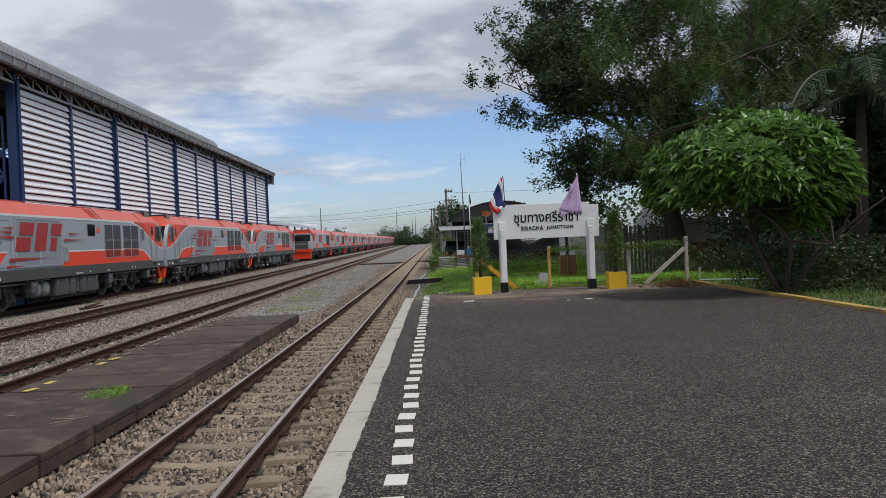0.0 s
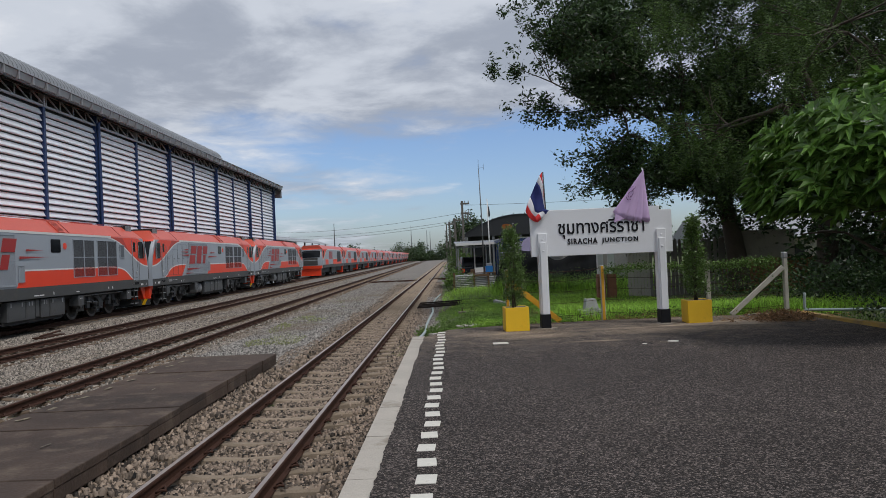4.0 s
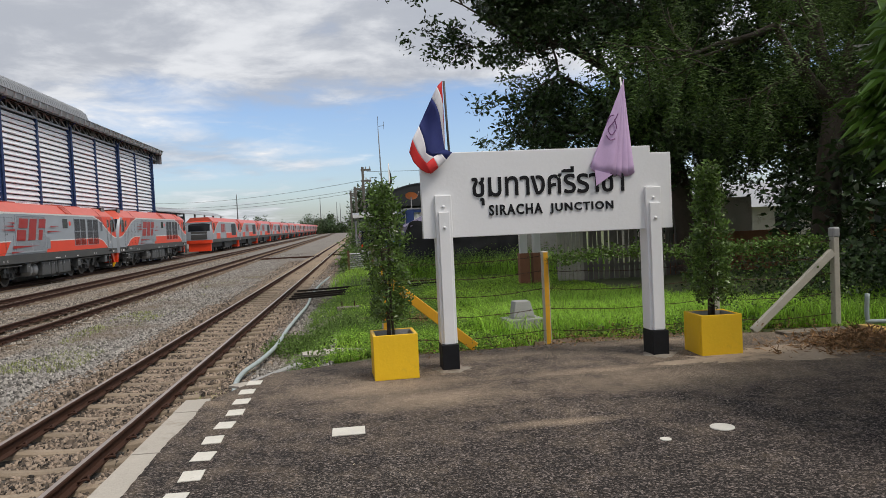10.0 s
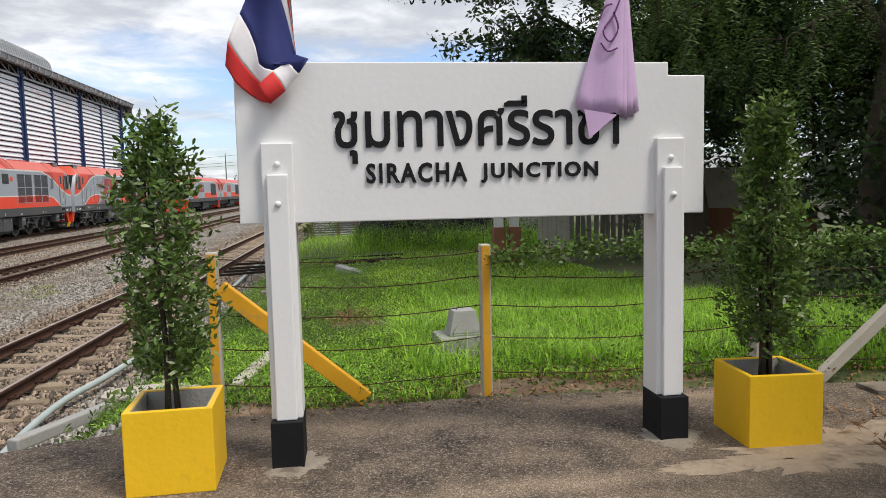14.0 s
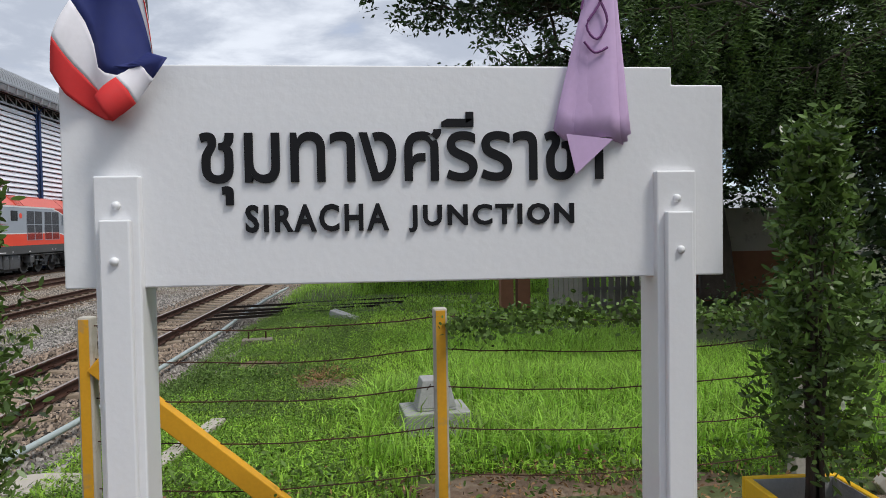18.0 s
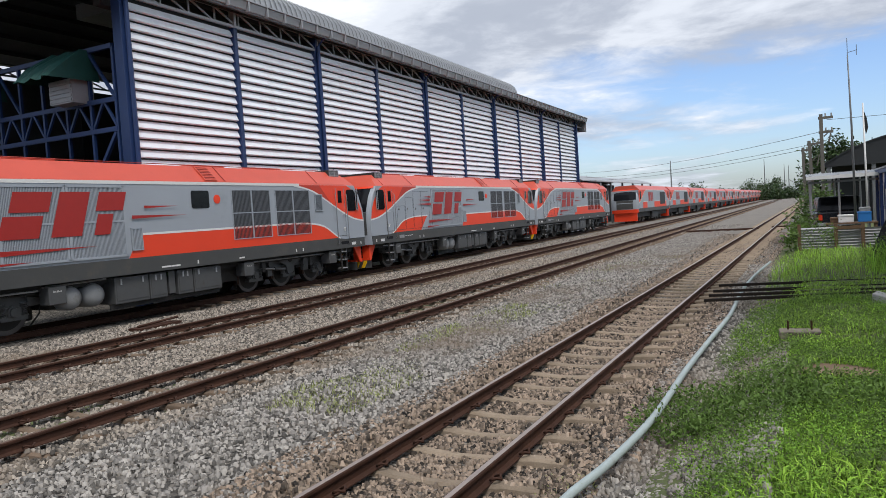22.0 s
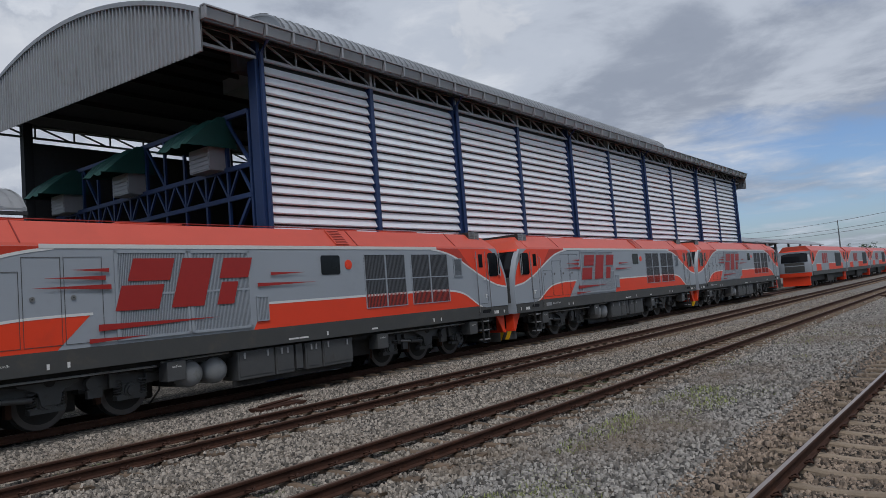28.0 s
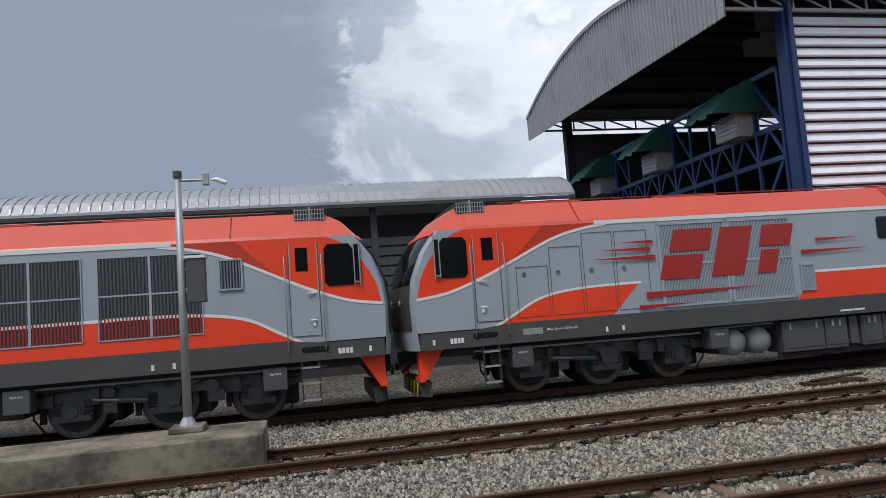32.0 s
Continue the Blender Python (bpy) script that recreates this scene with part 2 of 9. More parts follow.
M["rust"] = material("rusty rail steel", (0.054, 0.024, 0.015), 0.8, metal=0.1, vary=0.3, scale=5, bump=0.3, stain=(0.098, 0.043, 0.024), stain_scale=4, spec=0.3)
M["railhead"] = material("worn rail head", (0.38, 0.315, 0.28), 0.38, metal=0.5, vary=0.15, scale=3)
M["railhead_dull"] = material("dull rail head", (0.13, 0.085, 0.062), 0.6, metal=0.3, vary=0.2, scale=3)
M["sleeper"] = material("concrete sleeper", (0.275, 0.215, 0.155), 0.9, vary=0.25, scale=4, bump=0.5, per_object=0.18, stain=(0.15, 0.105, 0.07), stain_scale=5)
M["sleeper_dark"] = material("rust-stained concrete sleeper", (0.17, 0.12, 0.082), 0.9, vary=0.25, scale=4, bump=0.5, per_object=0.18, stain=(0.10, 0.068, 0.045), stain_scale=5)
M["soil"] = material("soil", (0.12, 0.085, 0.055), 0.95, vary=0.3, scale=1.5, fine=30, bump=0.8, bump_scale=40)
M["ground"] = material("ground", (0.088, 0.108, 0.038), 0.95, vary=0.4, scale=0.5, fine=14, bump=0.8, bump_scale=20, stain=(0.12, 0.09, 0.058), stain_scale=0.4, stain_at=(0.57, 0.68))
M["sign_white"] = material("white sign paint", (0.775, 0.775, 0.785), 0.45, vary=0.025, scale=2.5, bump=0.12, bump_scale=30)
M["sign_black"] = material("black sign paint", (0.010, 0.010, 0.012), 0.65, vary=0.2, spec=0.2)
M["planter"] = material("yellow enamel paint", (0.86, 0.52, 0.016), 0.42, vary=0.06, scale=4, bump=0.2, bump_scale=30, stain=(0.6, 0.36, 0.03), stain_scale=3, stain_at=(0.6, 0.8))
M["leaf"] = material("shrub leaf", (0.100, 0.170, 0.037), 0.36, vary=0.2, island=0.6, spec=0.5, glow_through=0.3)
M["leaf_creeper"] = material("creeper leaf", (0.12, 0.20, 0.045), 0.5, vary=0.2, island=0.6, spec=0.4, glow_through=0.35)
M["leaf_dark"] = material("dark tree leaf", (0.042, 0.074, 0.024), 0.42, vary=0.2, island=0.7, spec=0.4, glow_through=0.25)
M["leaf_fine"] = material("feathery leaf", (0.082, 0.135, 0.036), 0.6, vary=0.2, island=0.55, spec=0.3, glow_through=0.3)
M["leaf_frangipani"] = material("frangipani leaf", (0.118, 0.222, 0.040), 0.34, vary=0.2, island=0.5, spec=0.5, glow_through=0.3)
M["grass"] = material("grass blade", (0.31, 0.50, 0.065), 0.6, vary=0.2, island=0.85, spec=0.3, glow_through=0.45)
M["grass_low"] = material("short grass blade", (0.19, 0.325, 0.042), 0.65, vary=0.2, island=0.8, spec=0.25, glow_through=0.35)
M["rod_steel"] = material("dark tarred steel", (0.022, 0.017, 0.014), 0.85, vary=0.3, scale=4, spec=0.15)
M["grass_tall"] = material("tall grass blade", (0.32, 0.53, 0.075), 0.5, vary=0.2, island=0.6, spec=0.35, glow_through=0.5)
M["faded_dash"] = material("almost worn off pale paint", (0.26, 0.22, 0.15), 0.85, vary=0.3, stain=(0.10, 0.08, 0.06), stain_scale=12, stain_at=(0.45, 0.6))
M["clover"] = material("small clover leaf", (0.20, 0.37, 0.05), 0.55, vary=0.2, island=0.6, spec=0.3, glow_through=0.35)
M["leaf_palm"] = material("palm frond", (0.040, 0.068, 0.026), 0.5, vary=0.2, island=0.5, spec=0.45, glow_through=0.3)
M["yellow_dash"] = material("worn yellow road paint", (0.60, 0.44, 0.12), 0.8, vary=0.2, stain=(0.3, 0.22, 0.1), stain_scale=14)
M["grass_dark"] = material("weed leaf", (0.125, 0.205, 0.048), 0.6, vary=0.2, island=0.55, spec=0.3, glow_through=0.35)
M["bark"] = material("bark", (0.075, 0.058, 0.045), 0.95, vary=0.3, scale=5, bump=1.0, bump_scale=25)
M["red"] = material("red loco paint", (0.82, 0.058, 0.016), 0.38, vary=0.05, scale=1.2, stain=(0.64, 0.056, 0.022), stain_scale=1.0, stain_at=(0.6, 0.85))
# paler and pinker than the body red: fading plus sky reflection in the colour
M["roof_red"] = material("faded red roof paint with sky sheen in it", (0.60, 0.092, 0.055), 0.36, vary=0.08, scale=1.5, stain=(0.52, 0.085, 0.05), stain_scale=1.0)
M["red_deep"] = material("deep red paint", (0.50, 0.040, 0.016), 0.4, vary=0.06)
M["slat_mid"] = material("dark grey louvre slat", (0.085, 0.090, 0.10), 0.5, vary=0.08)
M["slat_red"] = material("red louvre slat", (0.34, 0.026, 0.014), 0.5, vary=0.08)
M["steel"] = material("bare worn steel", (0.30, 0.29, 0.28), 0.4, metal=0.7, vary=0.15)
M["dark_red"] = material("dark red paint", (0.26, 0.02, 0.012), 0.4, vary=0.06)
M["logo_red"] = material("logo red paint", (0.36, 0.020, 0.015), 0.42, vary=0.06)
M["loco_grey"] = material("grey loco paint", (0.335, 0.362, 0.40), 0.4, vary=0.05, scale=0.9, stain=(0.285, 0.307, 0.335), stain_scale=1.2, stain_at=(0.58, 0.8))
M["loco_white"] = material("white stripe paint", (0.72, 0.71, 0.69), 0.4, vary=0.04)
M["sill"] = material("dark grey frame paint", (0.062, 0.062, 0.06), 0.55, vary=0.1, scale=2, stain=(0.09, 0.08, 0.065), stain_scale=2)
M["under"] = material("dirty underframe", (0.024, 0.023, 0.022), 0.7, vary=0.3, scale=3, stain=(0.045, 0.038, 0.032), stain_scale=3)
M["under_box"] = material("equipment box paint", (0.074, 0.075, 0.076), 0.45, vary=0.18, scale=3, stain=(0.055, 0.048, 0.04), stain_scale=3)
M["tyre"] = material("worn tyre steel", (0.11, 0.10, 0.095), 0.5, metal=0.4, vary=0.2, scale=4)
M["tank"] = material("air tank paint", (0.22, 0.225, 0.23), 0.42, vary=0.1, stain=(0.13, 0.12, 0.10), stain_scale=3)
M["glass"] = material("dark tinted glass", (0.008, 0.009, 0.011), 0.12, vary=0.1, spec=0.25)
M["slat"] = material("grey grille slat", (0.16, 0.18, 0.205), 0.5, vary=0.06)
M["slat_dark"] = material("dark grille backing", (0.022, 0.023, 0.026), 0.6, vary=0.1)
M["shed_white"] = material("white metal sheeting", (0.80, 0.83, 0.87), 0.38, metal=0.1, vary=0.05, scale=1.2, stain=(0.56, 0.55, 0.53), stain_scale=0.8, stain_at=(0.6, 0.85), per_object=0.04)
M["shed_blue"] = material("blue steel paint", (0.013, 0.034, 0.11), 0.45, vary=0.12, scale=2)
M["truss"] = material("grey truss steel", (0.16, 0.165, 0.17), 0.55, metal=0.3, vary=0.12)
M["roof_metal"] = material("weathered metal roofing", (0.36, 0.37, 0.385), 0.5, metal=0.35, vary=0.1, scale=0.8, stain=(0.26, 0.26, 0.26), stain_scale=0.7)
# shade under roofs and behind slats, put into the colour
M["inside_shade"] = material("inner surface with shade in its colour", (0.045, 0.046, 0.05), 0.8, vary=0.2)
M["tarp_green"] = material("green tarpaulin", (0.009, 0.062, 0.052), 0.6, vary=0.2, scale=3, bump=0.4, bump_scale=8)
M["concrete"] = material("weathered concrete", (0.24, 0.205, 0.16), 0.9, vary=0.22, scale=2, bump=0.5, stain=(0.07, 0.058, 0.043), stain_scale=1.6, stain_at=(0.40, 0.60))
M["plank"] = material("dark weathered concrete plank", (0.062, 0.041, 0.030), 0.85, vary=0.45, scale=1.7, bump=0.8, bump_scale=35, per_object=0.25, stain=(0.12, 0.088, 0.064), stain_scale=3.4, stain_at=(0.52, 0.68))
M["galv"] = material("galvanised steel", (0.36, 0.36, 0.37), 0.5, metal=0.4, vary=0.12, stain=(0.25, 0.22, 0.2), stain_scale=3)

M["weed_dry"] = material("dry weed", (0.25, 0.28, 0.095), 0.8, vary=0.2, island=0.4)
M["dry_leaf"] = material("dry leaf", (0.26, 0.15, 0.07), 0.85, vary=0.2, island=0.6)
M["straw"] = material("pale straw", (0.42, 0.36, 0.26), 0.85, vary=0.2, island=0.8)
M["mortar"] = material("dusty mortar", (0.27, 0.235, 0.19), 0.9, vary=0.25, scale=9, bump=0.7, bump_scale=60, stain=(0.15, 0.12, 0.095), stain_scale=9, stain_at=(0.48, 0.62))
M["sand"] = material("trodden sand", (0.42, 0.325, 0.235), 0.95, vary=0.22, scale=5, fine=70, bump=0.6, bump_scale=70, stain=(0.22, 0.17, 0.125), stain_scale=5, stain_at=(0.5, 0.66))
M["mud"] = material("reddish mud", (0.17, 0.11, 0.07), 0.9, vary=0.3, bump=0.7, stain=(0.26, 0.19, 0.13), stain_scale=3.0, stain_at=(0.5, 0.62))
M["post_yellow"] = material("yellow painted concrete", (0.72, 0.36, 0.015), 0.55, vary=0.1, scale=4, stain=(0.4, 0.28, 0.15), stain_scale=6, stain_at=(0.6, 0.75))
M["post_white"] = material("whitish weathered post", (0.45, 0.42, 0.36), 0.8, vary=0.15, scale=5, stain=(0.2, 0.18, 0.13), stain_scale=5)
M["concrete_pale"] = material("pale concrete", (0.33, 0.33, 0.32), 0.85, vary=0.15, scale=4, bump=0.4, stain=(0.2, 0.18, 0.15), stain_scale=4)
M["pvc"] = material("weathered grey plastic", (0.36, 0.42, 0.42), 0.6, vary=0.12, stain=(0.24, 0.22, 0.19), stain_scale=3)
M["flag_red"] = material("red flag cloth", (0.62, 0.03, 0.03), 0.8, vary=0.08, scale=8)
M["flag_white"] = material("white flag cloth", (0.75, 0.73, 0.76), 0.8, vary=0.06, scale=8)
M["flag_blue"] = material("blue flag cloth", (0.02, 0.03, 0.15), 0.8, vary=0.1, scale=8)
M["flag_lilac"] = material("lilac flag cloth", (0.60, 0.42, 0.66), 0.8, vary=0.07, scale=8)
M["crest_violet"] = material("violet print", (0.16, 0.05, 0.17), 0.8, vary=0.1)
M["pole"] = material("weathered dark pole", (0.13, 0.12, 0.105), 0.85, vary=0.2, scale=3)
M["wood"] = material("weathered wood", (0.13, 0.075, 0.04), 0.8, vary=0.25, scale=6, bump=0.4)
M["car_dark"] = material("dark car paint", (0.012, 0.014, 0.02), 0.25, vary=0.1)
M["hut_blue"] = material("blue hut frame", (0.02, 0.045, 0.16), 0.5, vary=0.12)
M["tent"] = material("grey-violet tent fabric", (0.16, 0.14, 0.22), 0.75, vary=0.1)
M["tarp_black"] = material("black tarpaulin", (0.010, 0.011, 0.012), 0.85, vary=0.2, bump=0.5, bump_scale=9, spec=0.15)
M["orange"] = material("orange dish paint", (0.55, 0.14, 0.015), 0.5, vary=0.1)
M["orange_dull"] = material("dull orange board", (0.32, 0.13, 0.03), 0.7, vary=0.15)
M["roof_black"] = material("black roof", (0.018, 0.02, 0.023), 0.7, vary=0.2, scale=1)
M["crate_blue"] = material("blue plastic", (0.02, 0.16, 0.45), 0.45, vary=0.08)
M["picket"] = material("old grey picket", (0.17, 0.155, 0.135), 0.85, vary=0.25, scale=4, per_object=0.25)
M["brick"] = material("reddish plaster", (0.25, 0.11, 0.06), 0.85, vary=0.2, scale=4)


def speckle(m, scale, lo, hi, bump, few=2.2):
    """Chips of stone in a surface: cells of uneven brightness with a little relief."""
    n, l = m.node_tree.nodes, m.node_tree.links
    b = n["Principled BSDF"]
    src = b.inputs["Base Color"].links[0].from_socket
    tc = n.new("ShaderNodeTexCoord")
    vo = n.new("ShaderNodeTexVoronoi")
    vo.inputs["Scale"].default_value = scale
    l.new(tc.outputs["Object"], vo.inputs["Vector"])
    sp = n.new("ShaderNodeSeparateColor")
    l.new(vo.outputs["Color"], sp.inputs[0])
    mr = n.new("ShaderNodeMapRange")
    mr.inputs["To Min"].default_value, mr.inputs["To Max"].default_value = lo, hi
    pw = n.new("ShaderNodeMath")
    pw.operation = "POWER"
    l.new(sp.outputs[0], pw.inputs[0])
    pw.inputs[1].default_value = few
    l.new(pw.outputs[0], mr.inputs["Value"])
    mx = n.new("ShaderNodeMix")
    mx.data_type, mx.blend_type = "RGBA", "MULTIPLY"
    mx.inputs["Factor"].default_value = 1.0
    l.new(src, mx.inputs["A"])
    l.new(mr.outputs[0], mx.inputs["B"])
    l.new(mx.outputs["Result"], b.inputs["Base Color"])
    bp = n.new("ShaderNodeBump")
    bp.inputs["Strength"].default_value, bp.inputs["Distance"].default_value = bump, 0.6 / scale
    bp.invert = True
    l.new(vo.outputs["Distance"], bp.inputs["Height"])
    if b.inputs["Normal"].links:
        l.new(b.inputs["Normal"].links[0].from_socket, bp.inputs["Normal"])
    l.new(bp.outputs[0], b.inputs["Normal"])


def dust_spots(m, dust, spots, y0, y1):
    """Trodden dust and old mortar: soft-edged spots (x, y, half width, half length), and a thin film that grows denser along y."""
    n, l = m.node_tree.nodes, m.node_tree.links
    b = n["Principled BSDF"]
    src = b.inputs["Base Color"].links[0].from_socket
    pos = n.new("ShaderNodeTexCoord").outputs["Object"]

    def mth(op, *args):
        t = n.new("ShaderNodeMath")
        t.operation = op
        for k, v in enumerate(args):
            if isinstance(v, (int, float)):
                t.inputs[k].default_value = v
            else:
                l.new(v, t.inputs[k])
        return t.outputs[0]

    sp = n.new("ShaderNodeSeparateXYZ")
    l.new(pos, sp.inputs[0])
    nz = n.new("ShaderNodeTexNoise")
    nz.inputs["Scale"].default_value, nz.inputs["Detail"].default_value, nz.inputs["Roughness"].default_value = 3.2, 9.0, 0.7
    l.new(pos, nz.inputs["Vector"])
    rise = n.new("ShaderNodeMapRange")
    rise.inputs["From Min"].default_value, rise.inputs["From Max"].default_value = y0, y1
    l.new(sp.outputs[1], rise.inputs["Value"])
    fac = mth("MULTIPLY_ADD", rise.outputs[0], 0.52, -0.62)
    for x, y, rx, ry in spots:
        dx = mth("DIVIDE", mth("SUBTRACT", sp.outputs[0], x), rx)
        dy = mth("DIVIDE", mth("SUBTRACT", sp.outputs[1], y), ry)
        d = mth("SQRT", mth("ADD", mth("MULTIPLY", dx, dx), mth("MULTIPLY", dy, dy)))
        fac = mth("MAXIMUM", fac, mth("MULTIPLY_ADD", d, -0.55, 0.42))
    fac = mth("ADD", fac, mth("MULTIPLY", mth("SUBTRACT", nz.outputs["Fac"], 0.5), 1.15))
    mr = n.new("ShaderNodeMapRange")
    mr.inputs["From Min"].default_value, mr.inputs["From Max"].default_value, mr.inputs["To Max"].default_value = -0.32, 0.40, 0.80
    l.new(fac, mr.inputs["Value"])
    mx = n.new("ShaderNodeMix")
    mx.data_type = "RGBA"
    l.new(mr.outputs[0], mx.inputs["Factor"])
    l.new(src, mx.inputs["A"])
    mx.inputs["B"].default_value = (*dust, 1)
    l.new(mx.outputs["Result"], b.inputs["Base Color"])


speckle(M["asphalt"], 92.0, 0.42, 4.6, 0.9, 3.4)
dust_spots(M["asphalt"], (0.33, 0.255, 0.185), [(0.75, 16.38, 1.0, 0.45), (4.4, 16.70, 0.95, 0.50), (4.4, 16.55, 1.3, 0.75), (2.9, 16.42, 1.3, 0.16), (1.95, 14.95, 0.5, 0.10), (1.5, 17.45, 1.4, 0.25), (4.0, 17.6, 1.6, 0.2), (3.4, 16.0, 1.5, 0.5), (1.2, 15.9, 0.9, 0.4)], 11.0, 16.5)
speckle(M["asphalt"], 190.0, 0.70, 1.9, 0.5, 2.0)
speckle(M["ballast"], 19.0, 0.30, 3.6, 1.0)


def cover_along(m, stone, y0, y1):
    """Where no loose stones are strewn any more, the bed itself takes their colour, from y0 to y1."""
    n, l = m.node_tree.nodes, m.node_tree.links
    b = n["Principled BSDF"]
    src = b.inputs["Base Color"].links[0].from_socket
    pos = n.new("ShaderNodeTexCoord").outputs["Object"]
    sp = n.new("ShaderNodeSeparateXYZ")
    l.new(pos, sp.inputs[0])
    rise = n.new("ShaderNodeMapRange")
    rise.inputs["From Min"].default_value, rise.inputs["From Max"].default_value, rise.inputs["To Max"].default_value = y0, y1, 0.8
    l.new(sp.outputs[1], rise.inputs["Value"])
    nz = n.new("ShaderNodeTexNoise")
    nz.inputs["Scale"].default_value, nz.inputs["Detail"].default_value = 0.5, 8.0
    l.new(pos, nz.inputs["Vector"])
    tint = n.new("ShaderNodeMix")
    tint.data_type = "RGBA"
    l.new(nz.outputs["Fac"], tint.inputs["Factor"])
    tint.inputs["A"].default_value = (*[c * 0.72 for c in stone], 1)
    tint.inputs["B"].default_value = (*[c * 1.25 for c in stone], 1)
    mx = n.new("ShaderNodeMix")
    mx.data_type = "RGBA"
    l.new(rise.outputs[0], mx.inputs["Factor"])
    l.new(src, mx.inputs["A"])
    l.new(tint.outputs["Result"], mx.inputs["B"])
    l.new(mx.outputs["Result"], b.inputs["Base Color"])


cover_along(M["ballast"], (0.235, 0.212, 0.185), 32.0, 50.0)


# ---- building tools ----
class Geo:
    """Gathers vertices and faces of one mesh."""

    def __init__(self):
        self.v, self.f = [], []

    def poly(self, pts):
        i = len(self.v)
        self.v += [tuple(p) for p in pts]
        self.f.append(tuple(range(i, i + len(pts))))
        return self

    def box(self, x0, x1, y0, y1, z0, z1):
        i = len(self.v)
        self.v += [(x, y, z) for z in (z0, z1) for y in (y0, y1) for x in (x0, x1)]
        self.f += [tuple(i + k for k in q) for q in ((0, 2, 3, 1), (4, 5, 7, 6), (0, 1, 5, 4), (2, 6, 7, 3), (0, 4, 6, 2), (1, 3, 7, 5))]
        return self

    def prism(self, ring, depth):
        """ring: 3D polygon; depth: vector by which it is thickened."""
        n, i = len(ring), len(self.v)
        d = Vector(depth)
        self.v += [tuple(p) for p in ring] + [tuple(Vector(p) + d) for p in ring]
        self.f.append(tuple(i + k for k in range(n))[::-1])
        self.f.append(tuple(i + n + k for k in range(n)))
        self.f += [(i + k, i + (k + 1) % n, i + n + (k + 1) % n, i + n + k) for k in range(n)]
        return self

    def tube(self, path, radius, sides=8, cap=True):
        """A round bar along a path; radius may be one number or one for each point."""
        path = [Vector(p) for p in path]
        rad = radius if isinstance(radius, (list, tuple)) else [radius] * len(path)
        base = len(self.v)
        for k, p in enumerate(path):
            d = (path[min(k + 1, len(path) - 1)] - path[max(k - 1, 0)]).normalized()
            up = Vector((0, 0, 1)) if abs(d.z) < 0.95 else Vector((1, 0, 0))
            s = d.cross(up).normalized()
            u = s.cross(d)
            for a in range(sides):
                t = 2 * math.pi * a / sides
                self.v.append(tuple(p + (s * math.cos(t) + u * math.sin(t)) * rad[k]))
        for k in range(len(path) - 1):
            for a in range(sides):
                b = (a + 1) % sides
                self.f.append((base + k * sides + a, base + k * sides + b, base + (k + 1) * sides + b, base + (k + 1) * sides + a))
        if cap:
            self.f.append(tuple(base + a for a in range(sides))[::-1])
            self.f.append(tuple(base + (len(path) - 1) * sides + a for a in range(sides)))
        return self

    def bar(self, p0, p1, w, h):
        """A square bar from p0 to p1, w wide sideways and h high."""
        p0, p1 = Vector(p0), Vector(p1)
        d = (p1 - p0).normalized()
        up = Vector((0, 0, 1)) if abs(d.z) < 0.95 else Vector((0, 1, 0))
        s = d.cross(up).normalized()
        u = s.cross(d)
        ring = [p0 + s * a * w / 2 + u * b * h / 2 for a, b in ((-1, -1), (1, -1), (1, 1), (-1, 1))]
        return self.prism(ring, p1 - p0)

    def grid(self, xs, ys, z):
        i, n = len(self.v), len(xs)
        self.v += [(x, y, z(x, y)) for y in ys for x in xs]
        self.f += [(i + r * n + c, i + r * n + c + 1, i + (r + 1) * n + c + 1, i + (r + 1) * n + c) for r in range(len(ys) - 1) for c in range(n - 1)]
        return self

    def mesh(self, name, mat, smooth=False):
        me = bpy.data.meshes.new(name)
        me.from_pydata(self.v, [], self.f)
        if mat:
            me.materials.append(M[mat] if isinstance(mat, str) else mat)
        if smooth:
            me.polygons.foreach_set("use_smooth", [True] * len(me.polygons))
        me.update()
        return me


def fix_normals(me):
    bm = bmesh.new()
    bm.from_mesh(me)
    bmesh.ops.recalc_face_normals(bm, faces=bm.faces)
    bm.to_mesh(me)
    bm.free()
    return me


def thing(name, label, category, m=None, group="", kind=""):
    ob = new(name)
    ob.empty_display_size = 0.2
    if m is not None:
        ob.matrix_basis = m
    return tagged(ob, label, category, group, kind)


def part(name, g, mat, parent, label="", smooth=False, bevel=0.0, normals=False):
    me = g.mesh(name, mat, smooth) if isinstance(g, Geo) else g
    if normals or bevel:
        fix_normals(me)
    ob = new(name, me)
    ob.parent = parent
    if bevel:
        md = ob.modifiers.new("bevel", "BEVEL")
        md.width, md.segments, md.limit_method = bevel, 2, "ANGLE"
    if label:
        ob["label"] = label
    return ob


def solid(name, g, mat, label, category, m=None, group="", kind="", smooth=False, bevel=0.0):
    ob = part(name, g, mat, None, smooth=smooth, bevel=bevel)
    if m is not None:
        ob.matrix_basis = m
    return tagged(ob, label, category, group, kind)


def piece(name, me, parent, m):
    """One of many alike pieces on a shared mesh."""
    ob = new(name, me)
    ob.parent = parent
    ob.matrix_basis = m
    return ob


